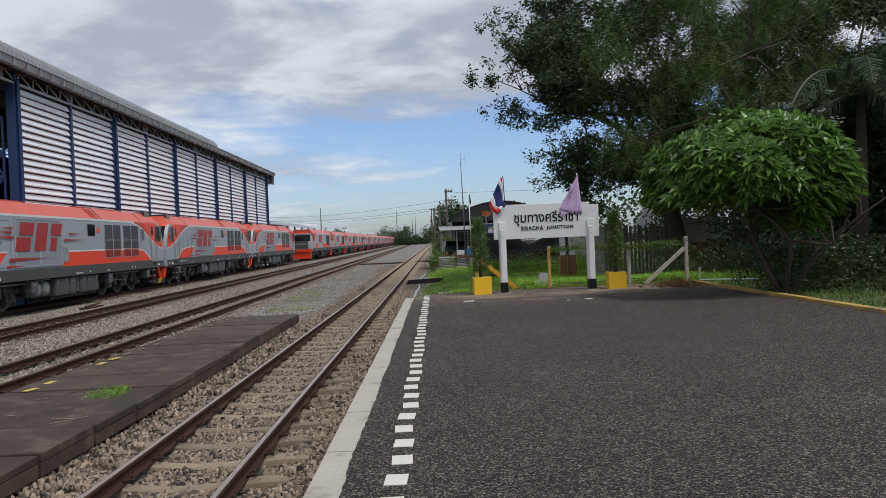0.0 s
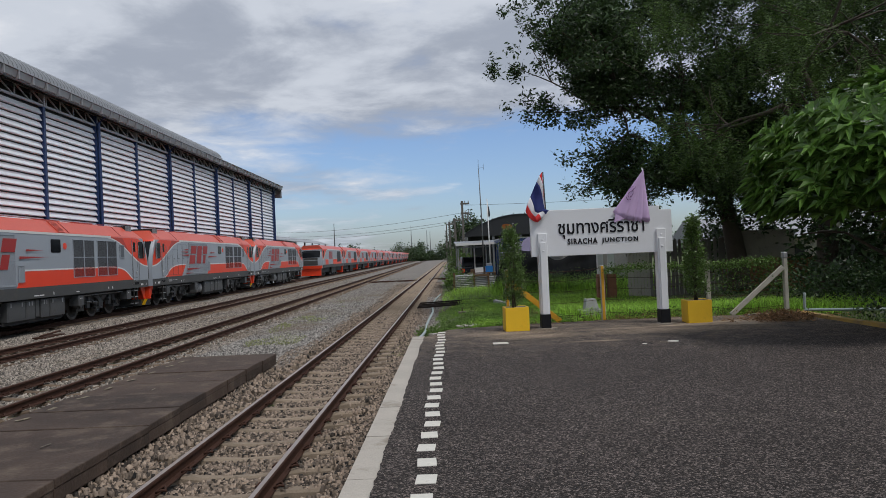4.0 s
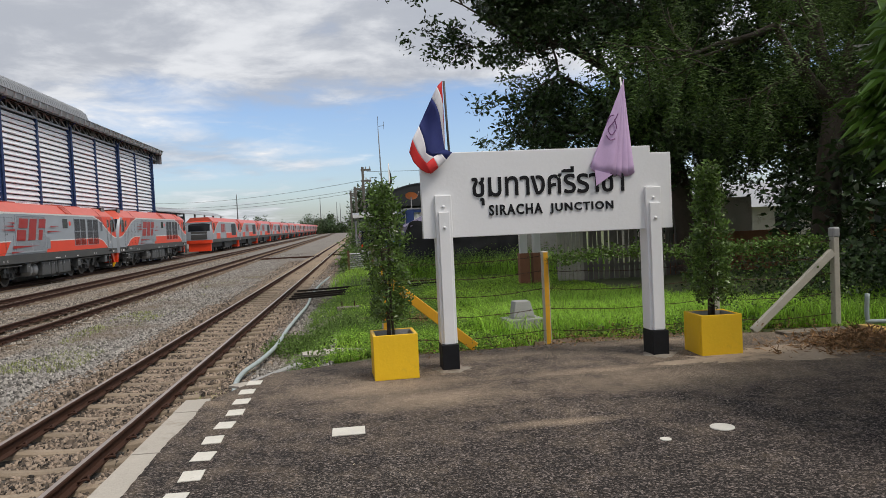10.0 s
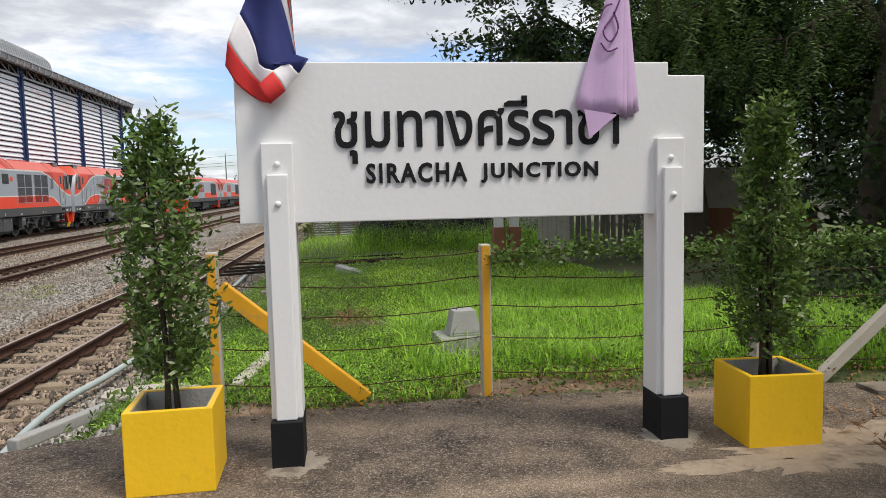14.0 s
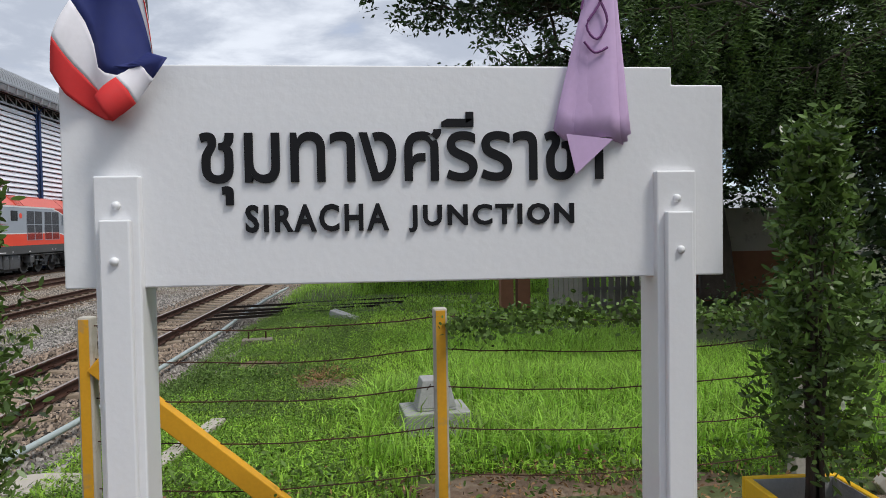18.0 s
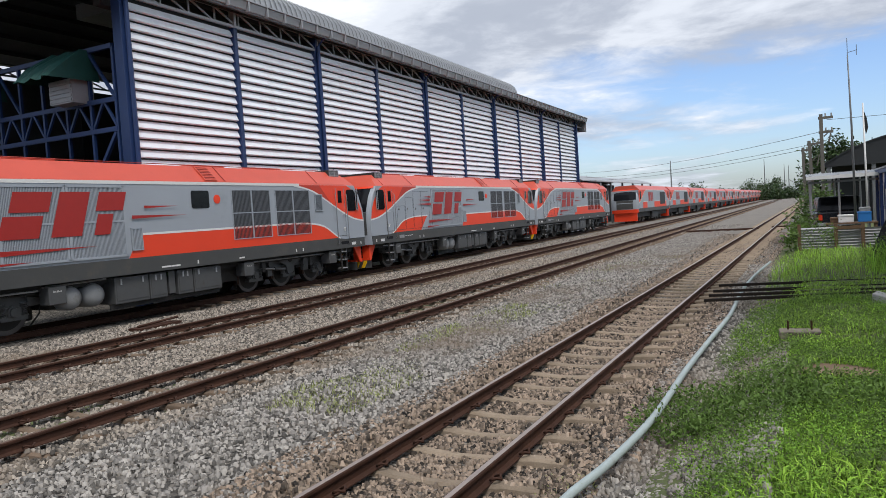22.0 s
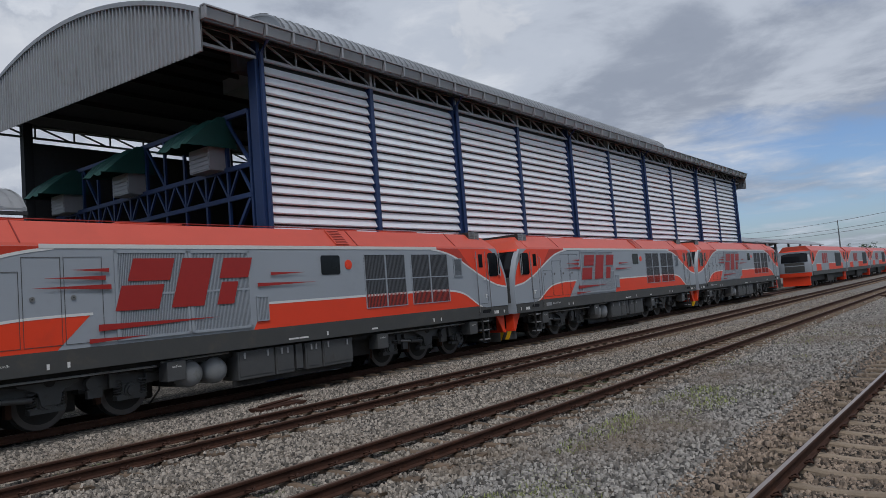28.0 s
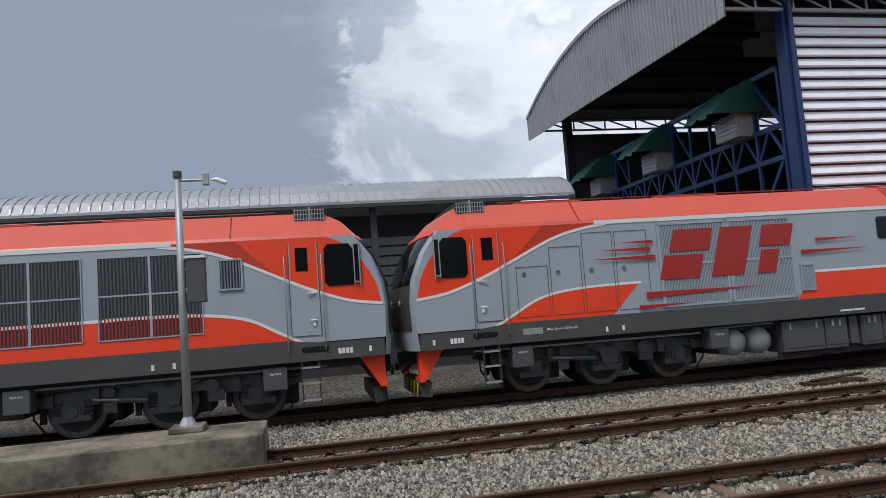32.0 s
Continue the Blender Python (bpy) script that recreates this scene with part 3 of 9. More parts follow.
def leaves(rng, centres, count, spread, size, droop=0.3, length=2.2, rounded=False):
    """Leaf blades scattered round centres, pointed kites or rounded blades; returns vertices and faces as arrays."""
    c = np.repeat(np.asarray(centres, float), count, axis=0)
    n = len(c)
    c = c + rng.normal(size=(n, 3)) * spread
    d = rng.normal(size=(n, 3))
    d[:, 2] = d[:, 2] * 0.6 - droop
    d /= np.linalg.norm(d, axis=1)[:, None]
    r = rng.normal(size=(n, 3))
    s = np.cross(d, r)
    s /= np.linalg.norm(s, axis=1)[:, None]
    nrm = np.cross(s, d)
    w = size * rng.uniform(0.6, 1.3, n)[:, None]
    ln = w * length
    if rounded:
        at = [(0.0, 0.0, 0.0), (0.22, 0.36, -0.06), (0.55, 0.50, -0.10), (0.85, 0.28, -0.12), (1.0, 0.0, -0.16), (0.85, -0.28, -0.12), (0.55, -0.50, -0.10), (0.22, -0.36, -0.06)]
    else:
        at = [(0.0, 0.0, 0.0), (0.45, 0.5, -0.12), (1.0, 0.0, 0.0), (0.45, -0.5, -0.12)]
    v = np.stack([c + d * ln * a + s * w * b + nrm * w * e for a, b, e in at], 1)
    k = len(at)
    return v.reshape(-1, 3), np.arange(n * k).reshape(n, k)


def cloud(name, verts, faces, mat, parent=None, label="", smooth=False):
    """One mesh from arrays of vertices and equal faces."""
    me = bpy.data.meshes.new(name)
    k = faces.shape[1]
    me.vertices.add(len(verts))
    me.vertices.foreach_set("co", np.asarray(verts, np.float32).ravel())
    me.loops.add(faces.size)
    me.loops.foreach_set("vertex_index", faces.astype(np.int32).ravel())
    me.polygons.add(len(faces))
    me.polygons.foreach_set("loop_start", np.arange(0, faces.size, k, dtype=np.int32))
    if smooth:
        me.polygons.foreach_set("use_smooth", np.ones(len(faces), bool))
    me.materials.append(M[mat])
    me.update(calc_edges=True)
    me.validate()
    ob = new(name, me)
    ob.parent = parent
    if label:
        ob["label"] = label
    return ob


RAIL_Z = -0.575
BED_Z = RAIL_Z - 0.17


def smooth(t):
    t = max(0.0, min(1.0, t))
    return t * t * (3 - 2 * t)


SHEAR = 0.018
T1, T2, T3, T4 = -2.66, -7.28, -11.02, -15.5


def ground_z(x, y):
    right = -0.05 - 0.40 * smooth((y - 17.6) / 7.0)
    edge = -1.0 + SHEAR * y
    z = BED_Z - 0.05 + (right - BED_Z + 0.05) * smooth((x - edge) / 1.1)
    if y < 17.3 and edge + 0.1 < x < 6.05:
        z = -0.45
    return z + 0.03 * noise.noise((x * 0.5, y * 0.5, 0.3)) * (1 if x > edge else 0)


# ---- the ground and the track bed ----
def steps(*runs):
    out = []
    for a, b, n in runs:
        out += [a + (b - a) * k / n for k in range(n)]
    return out + [runs[-1][1]]


g = Geo().grid(steps((-1800, -60, 8), (-60, -20, 6), (-20, -2, 12), (-2, 8, 30), (8, 40, 26), (40, 1800, 10)),
               steps((-1500, -30, 8), (-30, 14, 12), (14, 30, 40), (30, 60, 24), (60, 200, 14), (200, 2500, 10)), ground_z)
ground = solid("ground", g, "ground", "grass and bare soil beside the railway", "ground", kind="structure", smooth=True)


def bed_z(x, y):
    e = -0.78 + SHEAR * y
    z = BED_Z + 0.03 * noise.noise((x * 0.8, y * 0.5, 2.0)) + 0.02 * noise.noise((x * 3, y * 3, 5.0))
    z -= 0.035 * smooth((0.98 - abs(x - T1 - SHEAR * y)) / 0.25)
    z -= 0.045 * max(smooth((1.05 - abs(x - T2)) / 0.3), smooth((1.05 - abs(x - T3)) / 0.3))
    return z - 0.12 * smooth((x - e + 0.5) / 0.5)


g = Geo().grid(steps((-46.0, -20.0, 16), (-20.0, -0.7, 90)), steps((-30, 60, 200), (60, 200, 60), (200, 430, 20)), lambda x, y: 0.0)
g.v = [(x + (SHEAR * y if x > -1.6 else SHEAR * y * smooth((x + 5) / 3.4)), y, 0.0) for x, y, z in g.v]
g.v = [(x, y, bed_z(x, y)) for x, y, z in g.v]
track_bed = solid("track_bed", g, "ballast", "grey and rusty crushed stone ballast under the tracks", "ballast", kind="structure", smooth=True)


# ---- tracks ----
def rail_profile(y0, y1):
    """Foot, web and head of one rail, its head at z = 0."""
    half = [(0.055, -0.135), (0.055, -0.125), (0.012, -0.108), (0.008, -0.04), (0.032, -0.03), (0.033, -0.008), (0.026, 0.0)]
    ring = half + [(-x, z) for x, z in half[::-1]]
    return Geo().prism([(x, y0, z) for x, z in ring], (0, y1 - y0, 0))


def sleeper_mesh():
    """A concrete sleeper: a waisted bar with sloped sides, dipped in the middle."""
    g = Geo()
    xs = [-1.0, -0.72, -0.3, 0.0, 0.3, 0.72, 1.0]
    for k, x in enumerate(xs):
        dip = 0.058 * math.cos(x * math.pi / 1.5) if abs(x) < 0.7 else 0.0
        w = 0.072 - 0.014 * (1 - min(1, abs(x) / 0.7))
        top = -0.118 - dip
        g.v += [(x, -w - 0.03, -0.3), (x, -w, top - 0.02), (x, -w + 0.025, top), (x, w - 0.025, top), (x, w, top - 0.02), (x, w + 0.03, -0.3)]
    for k in range(len(xs) - 1):
        for c in range(5):
            g.f.append((k * 6 + c, k * 6 + c + 1, (k + 1) * 6 + c + 1, (k + 1) * 6 + c))
    g.f += [tuple(range(6)), tuple((len(xs) - 1) * 6 + c for c in range(6))[::-1]]
    return g


SLEEPER_AT = {}
SLEEPER = fix_normals(sleeper_mesh().mesh("sleeper", "sleeper"))
clip_geo = Geo()
for side in (-1, 1):
    clip_geo.tube([(side * 0.05, -0.05, -0.10), (side * 0.10, -0.045, -0.075), (side * 0.125, 0.0, -0.10), (side * 0.10, 0.045, -0.075), (side * 0.05, 0.05, -0.105)], 0.012, 5)
SLEEPER_DARK = fix_normals(sleeper_mesh().mesh("sleeper", "sleeper_dark"))
CLIP = clip_geo.mesh("rail_clip", "rust", True)


def track(name, x, shear, head, near, far=430.0, label="rusty metre-gauge railway track on concrete sleepers"):
    tr = thing(name, label, "railway track", pose(x, 0, RAIL_Z, 0, 0, -math.degrees(math.atan(shear))), kind="structure")
    for s in (-0.53, 0.53):
        rail = part("rail", rail_profile(-30, far), "rust", tr, "rust-brown steel rail")
        rail.location.x = s
        part("rail_head", Geo().prism([(-0.023, -30, 0.001), (0.023, -30, 0.001), (0.019, -30, 0.004), (-0.019, -30, 0.004)], (0, far + 30, 0)), head, rail, "worn steel running surface")
    y0, y1 = near
    y = -29.8
    rest = Geo()
    base = sleeper_mesh()
    k = 0
    spots = SLEEPER_AT.setdefault(name, [])
    while y < 230:
        spots.append(y)
        off = 0.03 * math.sin(k * 12.9898)
        if y0 <= y <= y1:
            piece("sleeper", SLEEPER if name == "track_1" else SLEEPER_DARK, tr, pose(off, y, {"track_4": -0.07, "track_1": 0.0}.get(name, -0.02), 0, 0, 0.8 * math.sin(k * 7.1)))
            for s in (-0.53, 0.53):
                piece("rail_clip", CLIP, tr, pose(s, y, 0))
        else:
            i = len(rest.v)
            rest.v += [(vx + off, vy + y, vz) for vx, vy, vz in base.v]
            rest.f += [tuple(i + q for q in f) for f in base.f]
        y += 0.62 + 0.012 * math.sin(k * 3.3)
        k += 1
    part("sleepers", rest, "sleeper" if name == "track_1" else "sleeper_dark", tr)["kind"] = "stuff"
    return tr


track("track_1", T1, SHEAR, "railhead", (0, 42))
track("track_2", T2, 0.003, "railhead_dull", (8, 38))
track("track_3", T3, 0.0, "railhead_dull", (10, 38))
track("track_4", T4, 0.0, "railhead_dull", (10, 30))

# ---- platform ----
KX = -1.10
g = Geo()
ring = [(KX + 0.2 - 0.54, -30, 0), (6.05, -30, 0), (6.05, 17.5, 0), (4.6, 17.75, 0), (2.6, 17.85, 0), (0.9, 17.75, 0), (-0.2, 17.35, 0), (KX + 0.2 + SHEAR * 16.4, 16.4, 0)]
platform = solid("platform", Geo().prism(ring, (0, 0, -0.62)), "asphalt", "dark worn asphalt station platform", "platform", kind="structure")
kerb = thing("platform_kerb", "whitish concrete kerb stones along the platform edge", "kerb", pose(KX, 0, 0, 0, 0, -math.degrees(math.atan(SHEAR))), kind="structure")
y = -30.0
k = 0
while y < 16.3:
    ln = 1.0 if y + 1.0 < 16.4 else 16.4 - y
    part("kerb_stone", Geo().box(0, 0.2, y + 0.004, y + ln - 0.004, -0.55 + 0.001 * (k % 3), 0.012 + 0.003 * math.sin(k * 5.1)), "kerb", kerb, bevel=0)
    y += ln
    k += 1
dash = Geo().box(-0.062, 0.062, -0.085, 0.085, 0.0, 0.004).mesh("dash", "road_paint")
marks = thing("edge_marking", "row of worn white painted dashes along the platform edge", "road marking", pose(KX + 0.47, 0, 0, 0, 0, -math.degrees(math.atan(SHEAR))), kind="structure")
for k in range(60):
    y = 16.95 - 0.347 * k
    if y > -2:
        piece("dash", dash, marks, pose(0.012 * math.sin(k * 4.7), y, 0.0, 0, 0, 3.0 * math.sin(k * 2.9)))

# yellow kerb that bounds the platform on the garden side
kerb2 = thing("garden_kerb", "low faded yellow concrete kerb between platform and garden", "kerb", kind="structure")
for k in range(40):
    y = 17.45 - k * 1.0
    part("kerb_stone", Geo().box(6.05, 6.2, y - 0.99, y, -0.3, 0.052 + 0.004 * math.sin(k * 3.7)), "yellow_kerb", kerb2)

# low dark platform of concrete planks between the tracks
low = thing("low_platform", "low dark platform of weathered concrete planks between the tracks", "platform", pose(0, 0, 0, 0, 0, -math.degrees(math.atan(SHEAR))), kind="structure")
k = 0
y = 18.62
while y > -29:
    w = 0.98 + 0.02 * math.sin(k * 2.3)
    left = -5.78 - 0.03 * min(10.0, 18.5 - y)
    right = -3.93 + 0.035 * math.sin(k * 5.7)
    near_edge, far_edge = [], []
    for q in range(9):
        x = left + (right - left) * q / 8
        far_edge.append((x, y + 0.014 * noise.noise((x * 5, k * 3.1, 1)), -0.53))
        near_edge.append((x, y - w + 0.022 + 0.014 * noise.noise((x * 5, k * 3.1, 2)), -0.53))
    part("plank", Geo().prism(near_edge + far_edge[::-1], (0, 0, 0.08 + 0.008 * math.sin(k * 1.9))), "plank", low, bevel=0.010)
    part("edge_lip", Geo().box(-4.0, -3.935 + 0.03 * math.sin(k * 5.7), y - w + 0.02, y - 0.004, -0.66, -0.53), "plank", low, bevel=0.01)
    for q in (0.18, 0.68):
        part("support", Geo().box(-4.15, -4.035, y - w * q - 0.09, y - w * q + 0.07, BED_Z - 0.1, -0.66), "concrete", low, bevel=0.012)
    y -= w
    k += 1
# dark sheet added behind the supports in place of the overhang's shade
part("side_wall", Geo().box(-4.26, -4.12, -29, 18.55, BED_Z - 0.1, -0.53), "plank", low, "dark sheet for the shade under the platform edge")
rngp = random.Random(14)
for k in range(14):
    y = rngp.uniform(5, 17.5)
    x = rngp.uniform(-5.4, -4.3)
    ln = rngp.uniform(0.1, 0.4)
    a = rngp.uniform(-0.5, 0.5) + (1.2 if rngp.random() < 0.4 else 0)
    ring = [(x, y, -0.444), (x + ln * math.cos(a), y + ln * math.sin(a), -0.444), (x + ln * math.cos(a) - 0.02 * math.sin(a), y + ln * math.sin(a) + 0.018, -0.444), (x - 0.015, y + 0.02, -0.444)]
    part("scratch", Geo().prism(ring, (0, 0, 0.003)), "concrete", low, "pale worn scratch")
dash2 = Geo().box(-0.045, 0.045, -0.1, 0.1, 0.0, 0.006).mesh("dash", "yellow_dash")
dash3 = Geo().box(-0.03, 0.03, -0.09, 0.09, 0.0, 0.004).mesh("dash", "faded_dash")
for k, y in enumerate((7.6, 8.1, 9.0, 9.87, 10.34, 11.28, 11.82, 12.29, 12.73, 13.3, 13.9, 14.6, 15.3, 16.0, 16.7, 17.4, 17.9)):
    piece("dash", dash2 if k in (1, 3, 4, 6, 7) else dash3, low, pose(-5.74 + 0.04 * max(0, y - 12.5), y, -0.441, 0, 0, -9 + 12 * math.sin(k * 3.3)))
# the ragged seam where asphalt laps over the kerb
rngp = random.Random(15)
lap = Geo()
y = 16.3
while y > -30:
    x = 0.18 + 0.022 * noise.noise((y * 1.3, 3, 1)) + rngp.uniform(-0.007, 0.007)
    lap.v += [(x, y, 0.0), (x, y, 0.0165), (0.215, y, 0.0165), (0.36, y, 0.0012)]
    y -= rngp.uniform(0.03, 0.09) if y > -3 else 1.0
for k in range(len(lap.v) // 4 - 1):
    for c in range(3):
        lap.f.append((k * 4 + c, k * 4 + c + 1, k * 4 + c + 5, k * 4 + c + 4))
part("asphalt_lap", lap, "asphalt", kerb, "ragged asphalt edge", normals=True)


# ---- station sign ----
def text_part(name, body, mat, parent, width, height, at, depth=0.013, bold=0.0, space=1.0):
    """Raised lettering, fitted to a width and height, its left lower corner at a place, facing -y."""
    cu = bpy.data.curves.new(name, "FONT")
    cu.body, cu.extrude, cu.offset, cu.resolution_u, cu.space_character = body, 0.01, bold, 3, space
    tmp = bpy.data.objects.new(name, cu)
    scene.collection.objects.link(tmp)
    bpy.context.view_layer.update()
    me = bpy.data.meshes.new_from_object(tmp.evaluated_get(bpy.context.evaluated_depsgraph_get()))
    bpy.data.objects.remove(tmp)
    co = np.empty(len(me.vertices) * 3)
    me.vertices.foreach_get("co", co)
    co = co.reshape(-1, 3)
    lo, hi = co.min(0), co.max(0)
    co = (co - lo) / (hi - lo)
    out = np.stack([at[0] + co[:, 0] * width, at[1] - co[:, 2] * depth, at[2] + co[:, 1] * height], 1)
    me.vertices.foreach_set("co", out.ravel())
    # each letter, and each mark over or under one, is a part of its own
    faces = [tuple(p.vertices) for p in me.polygons]
    root = list(range(len(out)))

    def find(a):
        while root[a] != a:
            root[a] = root[root[a]]
            a = root[a]
        return a

    for f in faces:
        for b in f[1:]:
            root[find(b)] = find(f[0])
    groups = {}
    for f in faces:
        groups.setdefault(find(f[0]), []).append(f)
    for fs in groups.values():
        used = sorted({q for f in fs for q in f})
        at_ = {q: k for k, q in enumerate(used)}
        g = Geo()
        g.v = [tuple(out[q]) for q in used]
        g.f = [tuple(at_[q] for q in f) for f in fs]
        part(name, g, mat, parent)
    bpy.data.meshes.remove(me)


def station_sign():
    s = thing("station_sign", "white concrete station name board on two posts with black feet", "station sign")
    ring = [(1.28, 16.94, 1.232), (3.73, 16.94, 1.226), (3.73, 16.94, 1.962), (3.524, 16.94, 1.962), (3.524, 16.94, 2.03), (1.28, 16.94, 2.027)]
    part("board", Geo().prism(ring, (0, 0.09, 0)), "sign_white", s, bevel=0.006)
    for x in (1.475, 3.525):
        post = part("post", Geo().box(x - 0.078, x + 0.078, 16.905, 17.08, 0.240, 1.63), "sign_white", s, bevel=0.006)
        part("foot", Geo().box(x - 0.080, x + 0.080, 16.845, 17.082, -0.02, 0.240), "sign_black", post, "black painted foot", bevel=0.004)
        part("front_plate", Geo().box(x - 0.052, x + 0.052, 16.872, 16.904, 0.241, 1.475), "sign_white", post, bevel=0.006)
        for z in (1.33, 1.525):
            yb = 16.872 if z < 1.47 else 16.905
            bolt = Geo().tube([(x, yb + 0.004, z), (x, yb - 0.008, z), (x, yb - 0.014, z)], [0.016, 0.015, 0.007], 10)
            part("bolt", bolt, "sign_white", s, smooth=True)
    text_part("letter", "ชุมทางศรีราชา", "sign_black", s, 1.49, 0.335, (1.757, 16.942, 1.522), bold=0.012)
    text_part("letter", "SIRACHA", "sign_black", s, 0.518, 0.102, (1.912, 16.942, 1.421), bold=0.028, space=1.22)
    text_part("letter", "JUNCTION", "sign_black", s, 0.628, 0.102, (2.503, 16.942, 1.413), bold=0.028, space=1.22)
    return s


station_sign()
def smear(x, y, rx, ry, h, seed, ragged, n=60, m=5):
    """A low uneven smear on the asphalt, thin at its ragged edge."""
    g = Geo()
    for r in range(m + 1):
        for k in range(n):
            a = 2 * math.pi * k / n
            ca, sa = math.cos(a), math.sin(a)
            w = 1 + ragged * noise.noise((ca * 1.4 + seed, sa * 1.4, seed)) + ragged * 0.6 * noise.noise((ca * 5 + seed, sa * 5, seed)) + ragged * 0.25 * noise.noise((ca * 14, sa * 14, seed))
            q = 0.05 + 0.95 * r / m
            g.v.append((x + rx * w * q * ca, y + ry * w * q * sa, (h * (1 - (r / m) ** 2) + 0.002 + 0.002 * noise.noise((k * 0.7, r, seed))) if r < m else -0.003))
    for r in range(m):
        for k in range(n):
            b = (k + 1) % n
            g.f.append((r * n + k, (r + 1) * n + k, (r + 1) * n + b, r * n + b))
    g.f.append(tuple(range(n))[::-1])
    return g


for x, seed in ((1.475, 2.0), (3.525, 5.0)):
    solid("mortar_patch", smear(x, 16.92, 0.175, 0.165, 0.010, seed, 0.55), "mortar", "dusty mortar smeared round the foot of a sign post", "mortar", group="mortar at the sign posts", smooth=True)
for x, y, rx, ry, seed in ((4.50, 16.58, 0.85, 0.36, 8.0), (3.95, 16.48, 0.55, 0.14, 11.0)):
    solid("sand_patch", smear(x, y, rx, ry, 0.006, seed, 0.75), "sand", "thin layer of trodden tan sand on the asphalt", "sand", group="sand by the planters", smooth=True)


# ---- planters with shrubs ----
def planter(x, y, yaw, h):
    p = thing("planter", "square yellow painted concrete planter box", "planter", pose(x, y, 0, 0, 0, yaw), group="planters by the sign")
    w, t = 0.2, 0.028
    for n, b in (("front_wall", (-w, w, -w, -w + t)), ("rear_wall", (-w, w, w - t, w)), ("side_wall", (-w, -w + t, -w + t + 0.001, w - t - 0.001)), ("side_wall", (w - t, w, -w + t + 0.001, w - t - 0.001))):
        part(n, Geo().box(*b, 0.0, h), "planter", p, bevel=0.004)
    for b in ((-w + t, w - t, -w + t + 0.001, -w + t + 0.005), (-w + t, w - t, w - t - 0.005, w - t - 0.001), (-w + t + 0.001, -w + t + 0.005, -w + t + 0.006, w - t - 0.006), (w - t - 0.005, w - t - 0.001, -w + t + 0.006, w - t - 0.006)):
        part("lining", Geo().box(*b, 0.02, h - 0.006), "concrete_pale", p, "bare grey concrete inside of the planter")
    part("soil", Geo().grid(steps((-w + t, w - t, 8)), steps((-w + t, w - t, 8)), lambda a, b: h - 0.13 + 0.02 * noise.noise((a * 9, b * 9, x))), "soil", p, smooth=True)
    return p


def shrub(x, y, z0, height, width, seed, label, lean=0.0, tapered=False, sprigs=560):
    rng = np.random.default_rng(seed)
    s = thing("shrub", label, "shrub", pose(x, y, z0), group="potted shrubs by the sign")
    st = Geo()
    for k in range(9):
        a = rng.uniform(0, 6.28)
        r = width * rng.uniform(0.1, 0.5)
        top = height * rng.uniform(0.6, 0.98)
        p = [(0.03 * math.cos(a), 0.03 * math.sin(a), 0)]
        for q in (0.3, 0.6, 1.0):
            p.append((r * q * math.cos(a) + lean * q * q, r * q * math.sin(a), top * q))
        st.tube(p, [0.011, 0.009, 0.007, 0.003], 5)
    part("stem", st, "bark", s, smooth=True)
    cs = []
    for k in range(sprigs):
        u = rng.uniform(0.09, 0.97)
        prof = (0.62 + 0.38 * math.sin(min(1, u * 1.4) * 1.6)) * (1.0 if u < 0.62 else max(0.12, (1.0 - u) / 0.38) ** 0.7)
        if tapered:
            prof = 0.30 + 1.05 * (1.0 - u) if u > 0.25 else 1.0
        a, r = rng.uniform(0, 6.28), width * prof * math.sqrt(rng.uniform(0.12, 1.0)) * rng.uniform(0.7, 1.25)
        r *= 1.0 + 0.55 * noise.noise((math.cos(a) * 1.5 + seed, math.sin(a) * 1.5, u * 5.0))
        r = min(r, width * 1.12)
        c = Vector((r * math.cos(a) + lean * u * u, r * math.sin(a), u * height))
        # each sprig climbs outwards
        d = Vector((math.cos(a) * 0.45, math.sin(a) * 0.45, 1.0)).normalized()
        for q in range(3):
            cs.append(tuple(c + d * 0.035 * q))
    for k in range(9):
        a, u = rng.uniform(0, 6.28), rng.uniform(0.80, 0.93)
        c = Vector((width * 0.35 * math.cos(a) + lean, width * 0.35 * math.sin(a), u * height))
        d = Vector((math.cos(a) * 0.3, math.sin(a) * 0.3, 1.0)).normalized()
        for q in range(6):
            cs.append(tuple(c + d * 0.035 * q))
    v, f = leaves(rng, cs, 4, 0.018, 0.0152, droop=-0.5, length=2.8, rounded=True)
    cloud("foliage", v, f, "leaf", s)
    return s


planter(0.95, 16.84, 2.0, 0.40)
planter(4.05, 16.84, -3.0, 0.385)
shrub(0.93, 16.86, 0.33, 1.40, 0.205, 3, "slim leafy green shrub in a yellow planter", lean=-0.03, sprigs=430)
shrub(4.06, 16.86, 0.32, 1.47, 0.20, 8, "tapering leafy green shrub in a yellow planter", tapered=True)


# ---- locomotives ----
def curve_pts(pts, n=6):
    """A smooth line through points (Catmull-Rom)."""
    out = []
    P = [pts[0]] + list(pts) + [pts[-1]]
    for k in range(1, len(P) - 2):
        for q in range(n):
            t = q / n
            a, b, c, d = P[k - 1], P[k], P[k + 1], P[k + 2]
            out.append(tuple(0.5 * (2 * b[i] + (c[i] - a[i]) * t + (2 * a[i] - 5 * b[i] + 4 * c[i] - d[i]) * t * t + (3 * b[i] - a[i] - 3 * c[i] + d[i]) * t ** 3) for i in range(len(b))))
    return out + [tuple(pts[-1])]


SIDE = 1.40
UPPER = [(-9.28, 2.03), (-8.65, 2.13), (-7.95, 2.38), (-7.41, 2.63), (-6.55, 3.03), (-5.95, 3.20), (-5.35, 3.29)]
